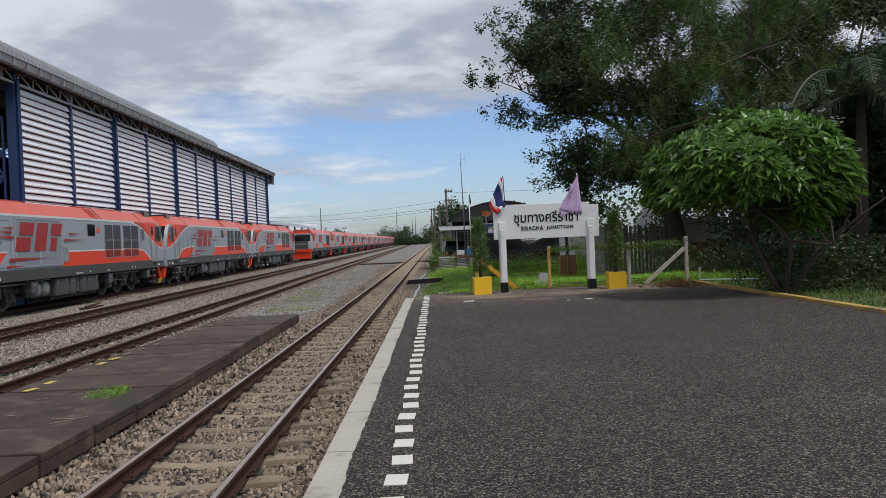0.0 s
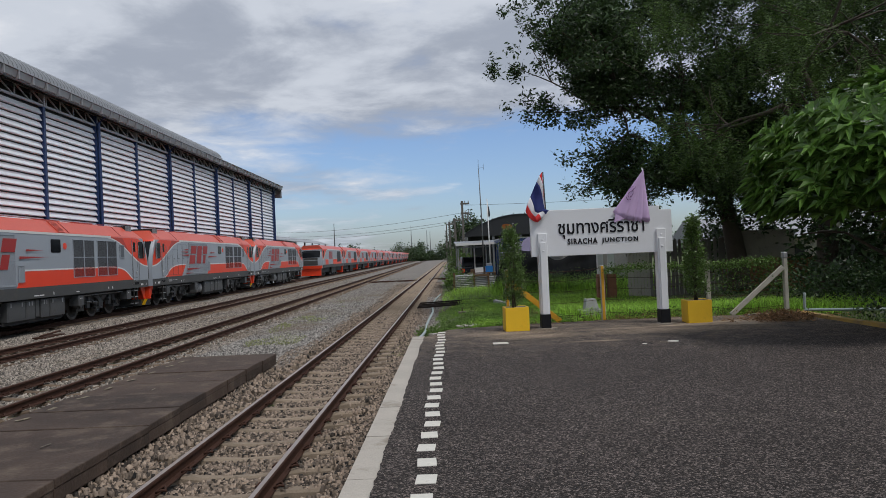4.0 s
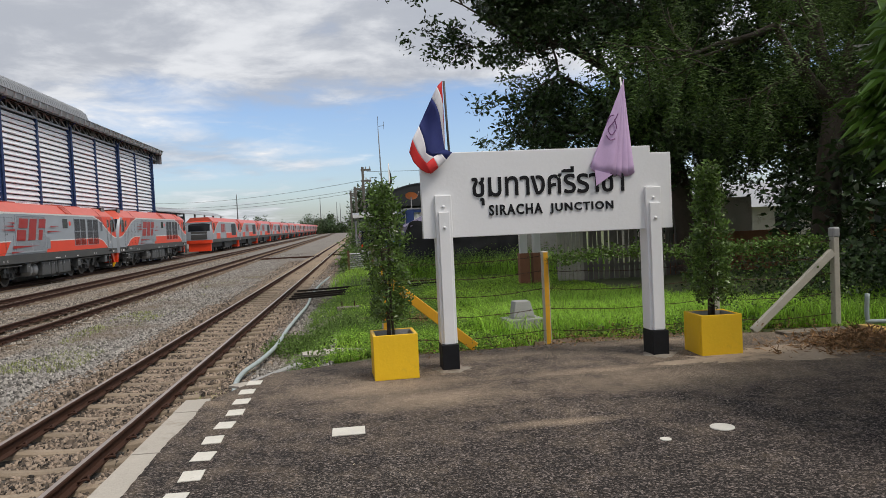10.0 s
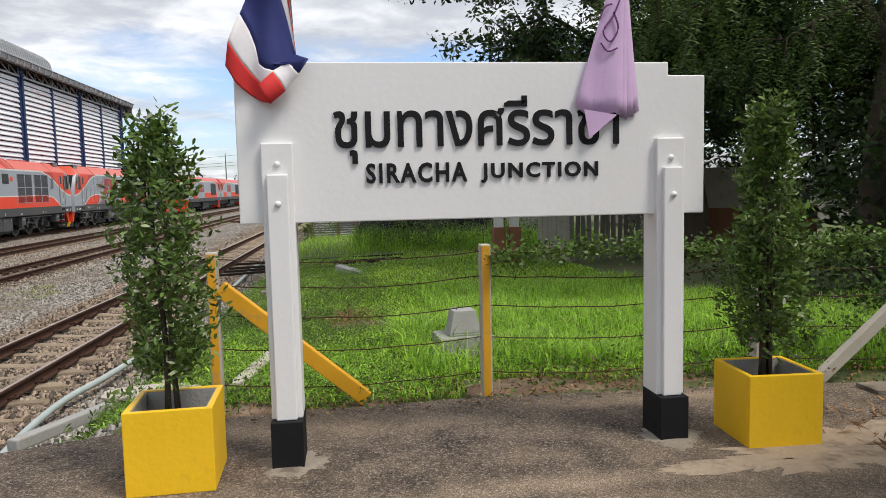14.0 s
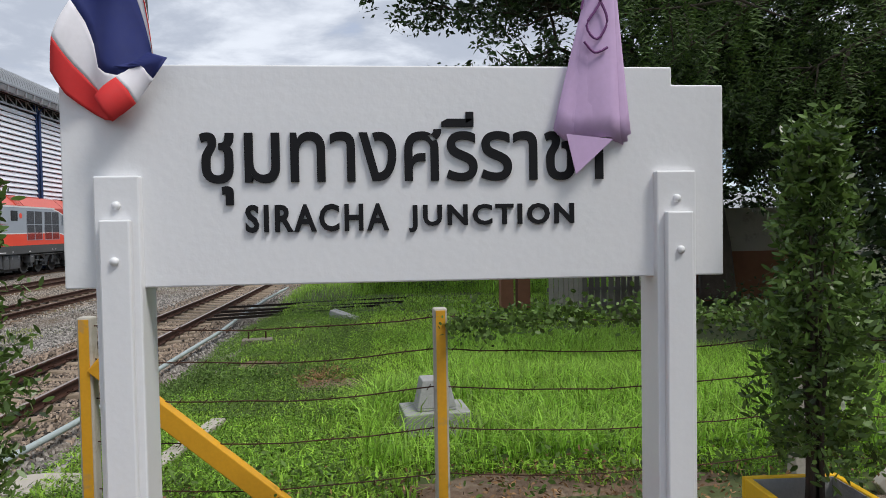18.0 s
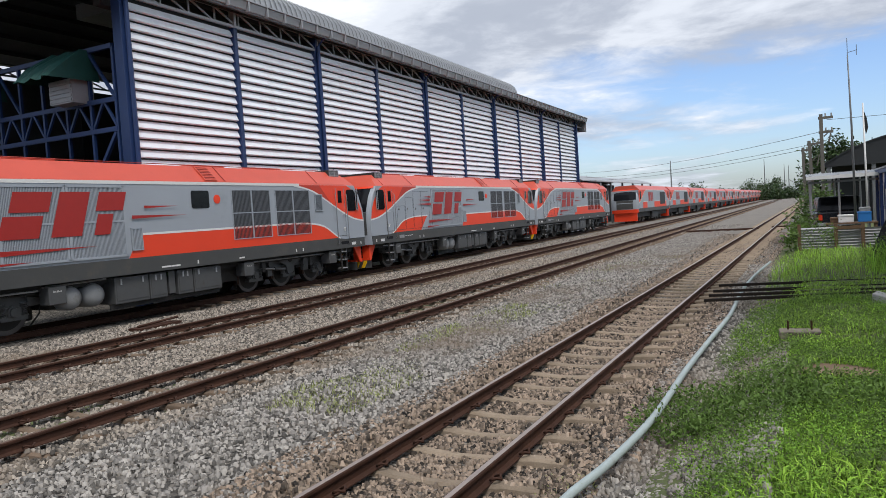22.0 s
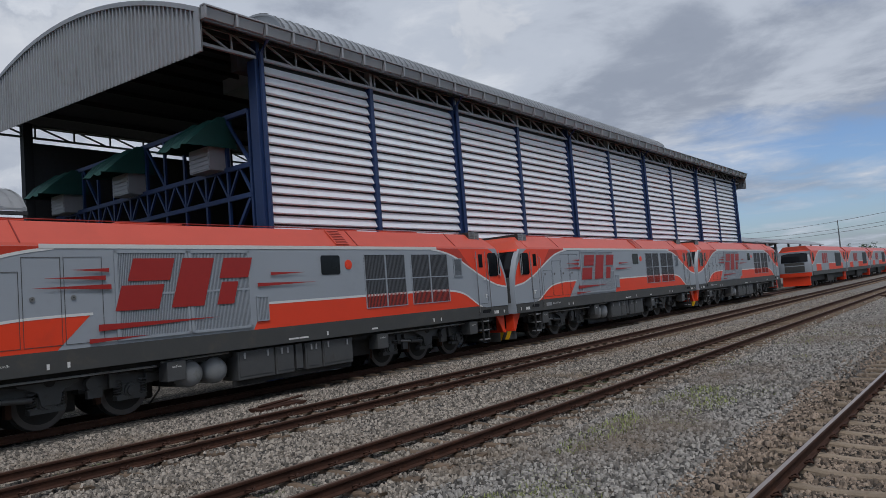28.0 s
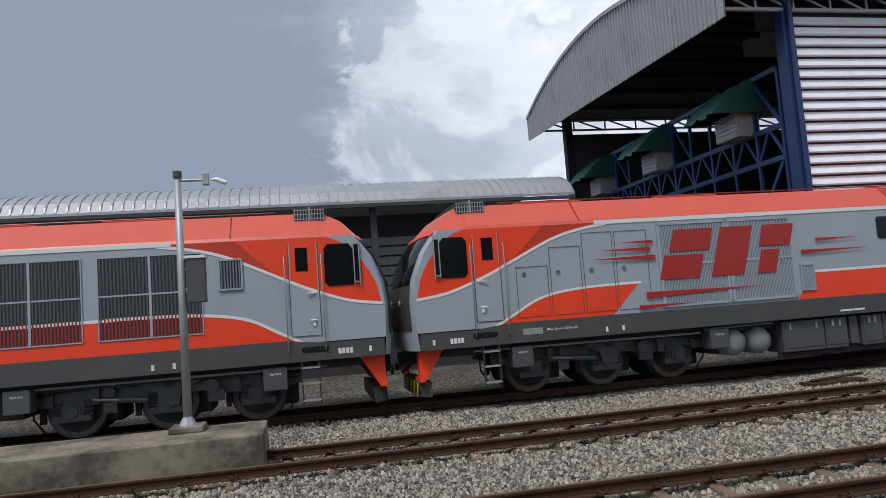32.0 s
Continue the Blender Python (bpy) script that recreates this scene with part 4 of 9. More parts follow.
LOWER = [(-7.85, 1.385), (-7.4, 1.62), (-6.95, 1.86), (-6.5, 1.98), (-5.8, 2.05), (-4.7, 2.07)]


def side_poly(pts, off):
    return [(SIDE + off, s, z) for s, z in pts]


def band(line, width):
    """A strip of a given width under a line on the side."""
    up = list(line)
    out = []
    for k, (s, z) in enumerate(up):
        a, b = up[max(k - 1, 0)], up[min(k + 1, len(up) - 1)]
        dx, dz = b[0] - a[0], b[1] - a[1]
        l = math.hypot(dx, dz) or 1
        out.append((s + dz / l * width, z - dx / l * width))
    return [[up[k], up[k + 1], out[k + 1], out[k]] for k in range(len(up) - 1)]


def strip_geo(quads, off):
    g = Geo()
    for q in quads:
        g.prism(side_poly(q, off), (0.002, 0, 0))
    return g


def fan_geo(top, bottom, off):
    """A filled shape between two lines of as many points."""
    g = Geo()
    for k in range(len(top) - 1):
        q = [top[k], top[k + 1], bottom[k + 1], bottom[k]]
        g.poly(side_poly(q, off))
    return g


def mirror(pts):
    return [(-s, z) for s, z in pts]


def nose_s(x, z):
    """How far the nose stands out at a height and a distance from the middle."""
    prof = [(1.0, 9.46), (1.4, 9.50), (2.0, 9.52), (2.4, 9.47), (2.9, 9.27), (3.3, 8.98), (3.6, 8.68), (3.83, 8.25)]
    s = prof[-1][1]
    for (z0, s0), (z1, s1) in zip(prof, prof[1:]):
        if z0 <= z <= z1:
            s = s0 + (s1 - s0) * (z - z0) / (z1 - z0)
            break
    u = abs(x) / 1.4
    return s - 0.13 * u ** 3 - (0.07 * u ** 8)


def half_width(z):
    if z <= 3.30:
        return 1.40
    return 1.40 - (z - 3.30) * 0.95


def nose_geo(sign, zs, x0=-1.0, x1=1.0, off=0.0, n=14):
    g = Geo()
    for z in zs:
        for k in range(n + 1):
            u = x0 + (x1 - x0) * k / n
            x = u * half_width(z)
            g.v.append((x, sign * (nose_s(x, z) + off), z))
    for r in range(len(zs) - 1):
        for k in range(n):
            g.f.append((r * (n + 1) + k, r * (n + 1) + k + 1, (r + 1) * (n + 1) + k + 1, (r + 1) * (n + 1) + k))
    return g


def grille(parent, s0, s1, z0, z1, pitch, mats=("slat_dark", "slat"), label="", frame=0.05, mid=True):
    """A louvred opening: recessed dark backing, frame and upright slats."""
    g = part("grille", Geo().box(SIDE + 0.003, SIDE + 0.010, s0, s1, z0, z1), mats[0], parent, label)
    fr = Geo()
    for b in ((s0, s1, z1 - frame, z1), (s0, s1, z0, z0 + frame), (s0, s0 + frame, z0, z1), (s1 - frame, s1, z0, z1)):
        fr.box(SIDE + 0.004, SIDE + 0.034, *b)
    if mid:
        zm = z0 + (z1 - z0) * 0.5
        fr.box(SIDE + 0.004, SIDE + 0.032, s0, s1, zm - 0.02, zm + 0.02)
    part("frame", fr, "loco_grey", g)
    sl = Geo()
    n = int((s1 - s0 - 2 * frame) / pitch)
    for k in range(n):
        s = s0 + frame + (k + 0.5) * (s1 - s0 - 2 * frame) / n
        sl.box(SIDE + 0.008, SIDE + 0.026, s - pitch * 0.22, s + pitch * 0.22, z0 + frame, z1 - frame)
    part("slats", sl, mats[1], g)["kind"] = "stuff"
    return g


def radiator(parent, s0, s1, z0, z1):
    """Dark radiator louvres behind a thin frame, the lower part in the colour of the red band."""
    g = part("radiator_grille", Geo().box(SIDE + 0.002, SIDE + 0.006, s0, s1, z0, z1), "slat_dark", parent, "dark radiator louvres")
    fr = Geo()
    t = 0.022
    zm = z0 + (z1 - z0) * 0.53
    for b in ((s0, s1, z1 - t, z1), (s0, s1, z0, z0 + t), (s0, s0 + t, z0, z1), (s1 - t, s1, z0, z1), (s0, s1, zm - 0.014, zm + 0.014)):
        fr.box(SIDE + 0.004, SIDE + 0.020, *b)
    part("frame", fr, "loco_grey", g)
    n = 14
    for za, zb, mat, nm in ((2.05, z1 - t, "slat_mid", "slats"), (z0 + t, 2.05, "slat_red", "red_slats")):
        sl = Geo()
        for k in range(n):
            s = s0 + t + (k + 0.5) * (s1 - s0 - 2 * t) / n
            sl.prism([(SIDE + 0.007, s - 0.014, za), (SIDE + 0.017, s - 0.008, za), (SIDE + 0.012, s + 0.014, za)], (0, 0, zb - za))
        part(nm, sl, mat, g)["kind"] = "stuff"
    return g


def wheelset(parent, s):
    axle = part("axle", Geo().tube([(-0.6, s, 0.5), (0.6, s, 0.5)], 0.09, 12), "under", parent, "dark steel axle")
    for sg in (-1, 1):
        x = 0.53 * sg
        g = Geo()
        g.tube([(x - 0.06 * sg, s, 0.50), (x - 0.03 * sg, s, 0.50)], 0.53, 28)
        g.tube([(x - 0.03 * sg, s, 0.50), (x + 0.07 * sg, s, 0.50)], 0.50, 28)
        g.tube([(x + 0.07 * sg, s, 0.50), (x + 0.12 * sg, s, 0.50)], [0.42, 0.14], 28)
        wh = part("wheel", g, "under", axle, "dark steel wheel")
        part("tyre_face", Geo().tube([(x + 0.071 * sg, s, 0.50), (x + 0.075 * sg, s, 0.50)], [0.495, 0.47], 28), "tyre", wh, "worn bright tyre edge")


def coil(x, y, z0, z1, r=0.07, turns=5):
    g = Geo()
    n = turns * 9
    g.tube([(x + r * math.cos(t * 0.698), y + r * math.sin(t * 0.698), z0 + (z1 - z0) * t / n) for t in range(n + 1)], 0.016, 5)
    g.tube([(x, y, z0 - 0.025), (x, y, z0)], r + 0.02, 10).tube([(x, y, z1), (x, y, z1 + 0.025)], r + 0.02, 10)
    return g


def bogie(parent, c, sign, detail=True):
    frame_g = Geo()
    for x in (1, -1):
        a, b_ = min(0.68 * x, 0.86 * x), max(0.68 * x, 0.86 * x)
        frame_g.prism([(a, c - 2.40, 0.66), (a, c - 2.15, 0.60), (a, c - 0.85, 0.58), (a, c - 0.6, 0.66), (a, c + 0.6, 0.66), (a, c + 0.85, 0.58), (a, c + 2.15, 0.60), (a, c + 2.40, 0.66), (a, c + 2.40, 0.84), (a, c + 0.9, 0.86), (a, c + 0.5, 0.97), (a, c - 0.5, 0.97), (a, c - 0.9, 0.86), (a, c - 2.40, 0.84)], (b_ - a, 0, 0))
    frame_g.box(-0.7, 0.7, c - 0.95, c - 0.65, 0.55, 0.85).box(-0.7, 0.7, c + 0.65, c + 0.95, 0.55, 0.85)
    b = part("bogie_frame", frame_g, "under_box", parent, "dark grey steel bogie frame", normals=True)
    for k in (-1.58, 0.0, 1.58):
        wheelset(parent, c + k)
        part("traction_motor", Geo().box(-0.44, 0.44, c + k + 0.12, c + k + 0.72, 0.22, 0.86), "under", parent, "dark traction motor", bevel=0.05 if detail else 0.0)
    if not detail:
        return
    for x in (1, -1):
        lo = lambda p, q: (min(p * x, q * x), max(p * x, q * x))
        for k in (-1.58, 0.0, 1.58):
            y = c + k
            ax = Geo().tube([(0.72 * x, y, 0.5), (0.93 * x, y, 0.5)], 0.15, 14).tube([(0.93 * x, y, 0.5), (0.965 * x, y, 0.5)], [0.11, 0.10], 12).box(*lo(0.74, 0.92), y - 0.30, y + 0.30, 0.33, 0.42).box(*lo(0.74, 0.90), y - 0.19, y + 0.19, 0.36, 0.62)
            part("axle_box", ax, "under_box", b, "axle box with round cover")
            for q in (-0.25, 0.25):
                part("spring", coil(0.86 * x, y + q, 0.44, 0.68), "under_box", b, "coil spring", smooth=False)
            bk = Geo().box(*lo(0.60, 0.68), y - 0.56, y - 0.50, 0.30, 0.72).prism([(0.55 * x, y - 0.53, 0.30), (0.55 * x, y - 0.49, 0.72), (0.55 * x, y - 0.60, 0.72), (0.55 * x, y - 0.60, 0.30)], (0.13 * x, 0, 0))
            part("brake_block", bk, "rust", b, "rusty brake block")
        hanger = [(0.92 * x, c - 0.62, 1.04), (0.92 * x, c + 0.62, 1.04), (0.92 * x, c + 0.55, 0.84), (0.92 * x, c + 0.25, 0.70), (0.92 * x, c + 0.2, 0.46), (0.92 * x, c - 0.12, 0.46), (0.92 * x, c - 0.17, 0.70), (0.92 * x, c - 0.5, 0.84)]
        hg = part("hanger_plate", Geo().prism(hanger, (0.06 * x, 0, 0)), "under_box", b, "bolted hanger plate", normals=True, bevel=0.01)
        part("pivot", Geo().tube([(0.97 * x, c + 0.03, 0.88), (1.0 * x, c + 0.03, 0.88)], [0.10, 0.09], 14), "under", hg, "round dark pivot")
        part("damper", Geo().tube([(1.0 * x, c - 0.30, 0.60), (1.0 * x, c - 0.78, 0.64)], 0.055, 10), "under_box", b)
        part("damper_rod", Geo().tube([(1.0 * x, c - 0.78, 0.64), (1.0 * x, c - 1.22, 0.68)], 0.028, 8), "steel", b, "bright damper rod")
        part("brake_cylinder", Geo().tube([(0.90 * x, c + 0.78, 0.74), (1.02 * x, c + 0.78, 0.74)], 0.13, 12).box(*lo(0.86, 0.96), c + 0.70, c + 0.98, 0.46, 0.66), "under_box", b)
        part("brake_cylinder", Geo().tube([(0.90 * x, c - 0.95, 0.80), (1.0 * x, c - 0.95, 0.80)], 0.10, 12).box(*lo(0.86, 0.95), c - 1.06, c - 0.84, 0.42, 0.70), "under_box", b)
        part("brake_pipe", Geo().tube(curve_pts([(0.93 * x, c - 2.3, 0.76), (0.95 * x, c - 1.2, 0.92), (0.95 * x, c, 0.80), (0.95 * x, c + 1.1, 0.92), (0.93 * x, c + 2.3, 0.74)], 4), 0.018, 6), "under", b, smooth=True)
        for q in (-2.25, 2.25):
            part("sand_pipe", Geo().tube([(0.80 * x, c + q, 0.80), (0.75 * x, c + q, 0.40), (0.58 * x, c + q * 0.94, 0.12)], 0.02, 6), "under", b)
        for q in (-1.95, -1.2, 1.2, 1.95):
            part("bolster_bracket", Geo().box(*lo(0.86, 0.94), c + q - 0.07, c + q + 0.07, 0.60, 0.96), "under_box", b)


def bars(parent, s, z, widths, h, gap=0.02, off=0.012, mat="loco_white"):
    """Small writing that cannot be told apart, as plain bars."""
    for w in widths:
        part("marking", Geo().box(SIDE + off, SIDE + off + 0.003, s, s + w, z, z + h), mat, parent)
        s += w + gap


def side_text(parent, body, s, z, width, height, x=SIDE + 0.016):
    """Small white lettering on the side, read from the track beside it."""
    cu = bpy.data.curves.new("marking", "FONT")
    cu.body, cu.resolution_u, cu.offset = body, 1, 0.01
    tmp = bpy.data.objects.new("marking", cu)
    scene.collection.objects.link(tmp)
    bpy.context.view_layer.update()
    me = bpy.data.meshes.new_from_object(tmp.evaluated_get(bpy.context.evaluated_depsgraph_get()))
    bpy.data.objects.remove(tmp)
    co = np.empty(len(me.vertices) * 3)
    me.vertices.foreach_get("co", co)
    co = co.reshape(-1, 3)
    lo, hi = co.min(0), co.max(0)
    u = (co[:, :2] - lo[:2]) / (hi - lo)[:2]
    me.vertices.foreach_set("co", np.stack([np.full(len(u), x), s + u[:, 0] * width, z + u[:, 1] * height], 1).ravel())
    me.materials.clear()
    me.materials.append(M["loco_white"])
    ob = part("marking", me, None, parent)
    ob["kind"] = "stuff"
    return ob


def locomotive(m, label):
    L = thing("locomotive", label, "locomotive", m, group="row of parked locomotives")
    # body: side walls, roof, noses
    g = Geo()
    ring = [(-1.40, 0, 1.38), (1.40, 0, 1.38), (1.40, 0, 3.30), (1.37, 0, 3.36), (0.93, 0, 3.80), (0.60, 0, 3.85), (-0.60, 0, 3.85), (-0.93, 0, 3.80), (-1.37, 0, 3.36), (-1.40, 0, 3.30)]
    ya, yb = -8.19, 8.19
    part("body", Geo().prism([(x, ya, z) for x, _, z in ring[:3] + ring[-1:]], (0, yb - ya, 0)), "loco_grey", L, "grey painted body shell")
    for sg in (-1, 1):
        # cab side from the body's end to the nose's edge
        for x in (-1.40, 1.40):
            e = Geo()
            zs = [1.38, 2.0, 2.4, 2.9, 3.30]
            top = [(x, sg * nose_s(1.4, z), z) for z in zs]
            bot = [(x, sg * 8.19, z) for z in zs]
            for k in range(len(zs) - 1):
                e.poly([bot[k], bot[k + 1], top[k + 1], top[k]])
            part("cab_side", e, "loco_grey", L, normals=False)
    roof = Geo().prism([(x, -8.2, z) for x, _, z in ring[2:]], (0, 16.4, 0))
    part("roof", roof, "roof_red", L, "faded red roof, sky sheen in its colour")
    for sg in (-1, 1):
        part("cab_roof", nose_geo(sg, [3.30, 3.36, 3.5, 3.6, 3.7, 3.83]), "roof_red", L, smooth=True)
        cap = Geo()
        zs = [3.30, 3.36, 3.5, 3.6, 3.7, 3.83]
        for x in (-1, 1):
            a = [(x * half_width(z), sg * nose_s(half_width(z), z), z) for z in zs]
            b = [(x * half_width(z), sg * 8.19, z) for z in zs]
            for k in range(len(zs) - 1):
                cap.poly([b[k], b[k + 1], a[k + 1], a[k]])
        cap.poly([(-half_width(3.83), sg * 8.2, 3.835), (half_width(3.83), sg * 8.2, 3.835), (half_width(3.83), sg * 8.0, 3.835), (-half_width(3.83), sg * 8.0, 3.835)])
        part("cab_cheek", cap, "roof_red", L)
        nose = part("nose", nose_geo(sg, [1.05, 1.4, 1.7, 2.0, 2.2, 2.4, 2.65, 2.9, 3.1, 3.30]), "loco_grey", L, "grey cab front", smooth=True)
        part("windscreen", nose_geo(sg, [2.30, 2.4, 2.65, 2.9, 3.1, 3.22], -0.90, 0.90, 0.012), "glass", nose, "dark windscreen", smooth=True)
        part("brow", nose_geo(sg, [3.22, 3.30], -0.96, 0.96, 0.03), "red", nose)
        part("grey_panel", nose_geo(sg, [1.42, 1.62, 2.0, 2.29], -0.90, 0.90, 0.008), "sill", nose)
        for x in (-0.72, 0.72):
            hl = Geo().tube([(x, sg * (nose_s(x, 2.0) - 0.02), 1.95), (x, sg * (nose_s(x, 2.0) + 0.03), 1.95)], 0.075, 14)
            part("headlight", hl, "steel", nose, "round headlight")
        part("number_board", Geo().box(-0.28, 0.28, min(sg * 9.49, sg * 9.53), max(sg * 9.49, sg * 9.53), 1.46, 1.66), "dark_red", nose)
        # pilot and coupler
        pl = part("pilot", Geo().prism([(-1.15, sg * 9.05, 0.16), (1.15, sg * 9.05, 0.16), (0.95, sg * 9.30, 0.16), (-0.95, sg * 9.30, 0.16)], (0, 0, 0.30)), "sill", L, "black and yellow striped rail guard", bevel=0.01)
        st = Geo()
        for k in range(5):
            x = -0.85 + k * 0.42
            st.poly([(x, sg * 9.308, 0.17), (x + 0.16, sg * 9.308, 0.17), (x + 0.30, sg * 9.308, 0.45), (x + 0.14, sg * 9.308, 0.45)])
        part("stripes", st, "planter", pl)
        for x in (-1, 1):
            part("pilot_bracket", Geo().prism([(x * 1.22, sg * 8.80, 1.05), (x * 1.22, sg * 9.26, 1.05), (x * 1.22, sg * 9.28, 0.48), (x * 1.22, sg * 9.17, 0.46)], (-0.05 * x, 0, 0)), "red", L, "red pilot bracket", bevel=0.01)
            part("pilot_bar", Geo().box(min(x * 0.62, x * 1.24), max(x * 0.62, x * 1.24), min(sg * 9.20, sg * 9.28), max(sg * 9.20, sg * 9.28), 0.46, 0.54).box(min(x * 0.9, x * 1.2), max(x * 0.9, x * 1.2), min(sg * 9.22, sg * 9.27), max(sg * 9.22, sg * 9.27), 0.5, 1.05), "red", L)
        part("coupler", Geo().box(-0.16, 0.16, min(sg * 9.0, sg * 9.5), max(sg * 9.0, sg * 9.5), 0.72, 0.98).tube([(0.35, sg * 9.3, 0.95), (0.42, sg * 9.5, 0.6), (0.3, sg * 9.52, 0.75)], 0.03, 6).tube([(-0.35, sg * 9.3, 0.95), (-0.42, sg * 9.5, 0.6), (-0.3, sg * 9.52, 0.75)], 0.03, 6), "under", L, "black coupler and hoses")
        # roof air conditioner
        ac = part("roof_air_unit", Geo().box(-1.08, 1.08, min(sg * 7.75, sg * 8.32), max(sg * 7.75, sg * 8.32), 3.42, 3.87), "under", L, "grey air conditioner with wire guard", bevel=0.01)
        gd = Geo()
        for k in range(11):
            s = sg * (7.77 + k * 0.053)
            gd.box(1.08, 1.10, s - 0.008, s + 0.008, 3.50, 3.86)
        for z in (3.52, 3.60, 3.68, 3.77, 3.85):
            gd.box(1.085, 1.105, min(sg * 7.75, sg * 8.32), max(sg * 7.75, sg * 8.32), z - 0.008, z + 0.008)
        gd.box(1.075, 1.11, min(sg * 8.02, sg * 8.06), max(sg * 8.02, sg * 8.06), 3.42, 3.90)
        part("guard", gd, "galv", ac, "wire guard")["kind"] = "stuff"
    # frame sill: deeper at the ends
    sill_ring = [(1.385, -9.26, 1.05), (1.385, 9.26, 1.05), (1.385, 9.26, 1.36), (1.385, 8.2, 1.36), (1.385, 7.5, 1.44), (1.385, -7.5, 1.44), (1.385, -8.2, 1.36), (1.385, -9.26, 1.36)]
    sill = part("frame_sill", Geo().prism([(1.412, s, z) for _, s, z in sill_ring], (-2.824, 0, 0)), "sill", L, "dark grey underframe sill")
    for sg in (-1, 1):
        part("step_slot", Geo().prism([(1.412, sg * 8.0 + a * 0.19 + 0.055 * math.cos(q), 1.25 + 0.055 * math.sin(q)) for a, q in [(1, -1.57), (1, -0.8), (1, 0), (1, 0.8), (1, 1.57), (-1, 1.57), (-1, 2.4), (-1, 3.14), (-1, 3.9), (-1, 4.71)]], (0.004, 0, 0)), "sign_black", sill, "dark rounded step slot", normals=True)
        bars(sill, sg * 8.55 - 0.14, 1.14, [0.055] * 4, 0.1, 0.014, off=0.016)
        bars(sill, sg * 9.0 - 0.03, 1.14, [0.05], 0.1, off=0.016)
    part("data_plate", Geo().box(1.412, 1.42, -7.25, -6.85, 1.19, 1.31), "galv", sill)
    side_text(sill, "Max.Speed 120km/h", -6.76, 1.225, 0.62, 0.065)
    for s in (-5.55, -5.2, 1.0, 5.2, 5.55):
        bars(sill, s, 1.12, [0.05], 0.1, off=0.016)
    bars(sill, -0.2, 1.12, [0.3, 0.28], 0.04, off=0.016)
    bars(sill, 2.6, 1.12, [0.22], 0.045, off=0.016)
    part("gutter", strip_geo([[(-5.6, 3.335), (5.6, 3.335), (5.6, 3.255), (-5.6, 3.255)]], 0.010), "loco_white", L, "white gutter line")
    # livery on the camera's side, mirrored to both ends
    up = curve_pts(UPPER)
    lowc = curve_pts(LOWER)
    for fn, nm in ((lambda p: p, "front"), (mirror, "rear")):
        front_edge = curve_pts([(-9.25, 2.06), (-9.19, 2.35), (-8.98, 2.75), (-8.60, 3.15), (-8.3, 3.29)], 6)
        # upper red field: between the stripe and the gutter
        dense = [(-9.25 + k * 0.06, 0) for k in range(66)]

        def at(line, s):
            for (s0, z0), (s1, z1) in zip(line, line[1:]):
                if s0 <= s <= s1:
                    return z0 + (z1 - z0) * (s - s0) / max(1e-6, s1 - s0)
            return line[0][1] if s < line[0][0] else line[-1][1]

        lo = [(s, at(up, s)) for s, _ in dense]
        hi = [(s, max(at(up, s), at(front_edge, s) if s < -8.3 else 3.295)) for s, _ in dense]
        part("red_field", fan_geo(fn(hi), fn(lo), 0.003), "red", L, "red cab livery field")
        dk_lo = [(s, z) for s, z in lo if -7.5 <= s]
        dk_hi = [(s, min(3.29, z + 0.42 * smooth((s + 7.5) / 1.2))) for s, z in dk_lo]
        part("shade_band", fan_geo(fn(dk_hi), fn(dk_lo), 0.005), "red_deep", L, "darker red livery band")
        part("white_stripe", strip_geo([fn(q) for q in band(up, 0.055)], 0.006), "loco_white", L, "white livery stripe")
        if nm == "front":
            lf = [p for p in lowc if p[0] <= -5.35] + [(-5.35, 2.06)]
            g = fan_geo(lf, [(s, 1.44 if s > -7.5 else 1.40) for s, z in lf], 0.003)
            part("red_band", g, "red", L, "red lower livery band")
            part("red_tip", Geo().poly(side_poly([(-5.35, 2.06), (-4.70, 2.07), (-5.35, 1.44)], 0.003)), "red", L)
            part("white_stripe", strip_geo(band(lowc, 0.05), 0.006), "loco_white", L, "white livery stripe")
        else:
            pts = [(-0.80, 2.04), (2.0, 2.05), (4.5, 2.06)] + [p for p in mirror(lowc)[::-1]]
            bot = [(-1.15, 1.44)] + [(s, 1.44 if s < 7.5 else 1.40) for s, z in pts[1:]]
            part("red_band", fan_geo(pts, bot, 0.003), "red", L, "red lower livery band")
            part("white_stripe", strip_geo(band(pts, 0.055), 0.006), "loco_white", L, "white livery stripe")
        # side windows, door, handrails
        sg = -1 if nm == "front" else 1
        w = part("cab_window", Geo().prism(side_poly([(sg * 8.80, 2.42), (sg * 8.74, 2.38), (sg * 8.32, 2.38), (sg * 8.25, 2.45), (sg * 8.25, 3.07), (sg * 8.32, 3.15), (sg * 8.70, 3.15), (sg * 8.80, 3.02)], 0.008), (0.012, 0, 0)), "glass", L, "dark cab side window", normals=True)
        part("deflector", Geo().box(SIDE + 0.05, SIDE + 0.056, min(sg * 8.80, sg * 8.88), max(sg * 8.80, sg * 8.88), 2.44, 3.12), "glass", w, "dark wind deflector pane")
        part("deflector_frame", Geo().tube([(SIDE + 0.055, sg * 8.89, 2.36), (SIDE + 0.055, sg * 8.89, 3.20)], 0.014, 6).tube([(SIDE + 0.055, sg * 8.79, 2.40), (SIDE + 0.055, sg * 8.79, 3.14)], 0.012, 6).tube([(SIDE + 0.055, sg * 8.89, 3.13), (SIDE + 0.055, sg * 8.79, 3.13)], 0.01, 6).tube([(SIDE + 0.055, sg * 8.89, 2.43), (SIDE + 0.055, sg * 8.79, 2.43)], 0.01, 6), "galv", w)
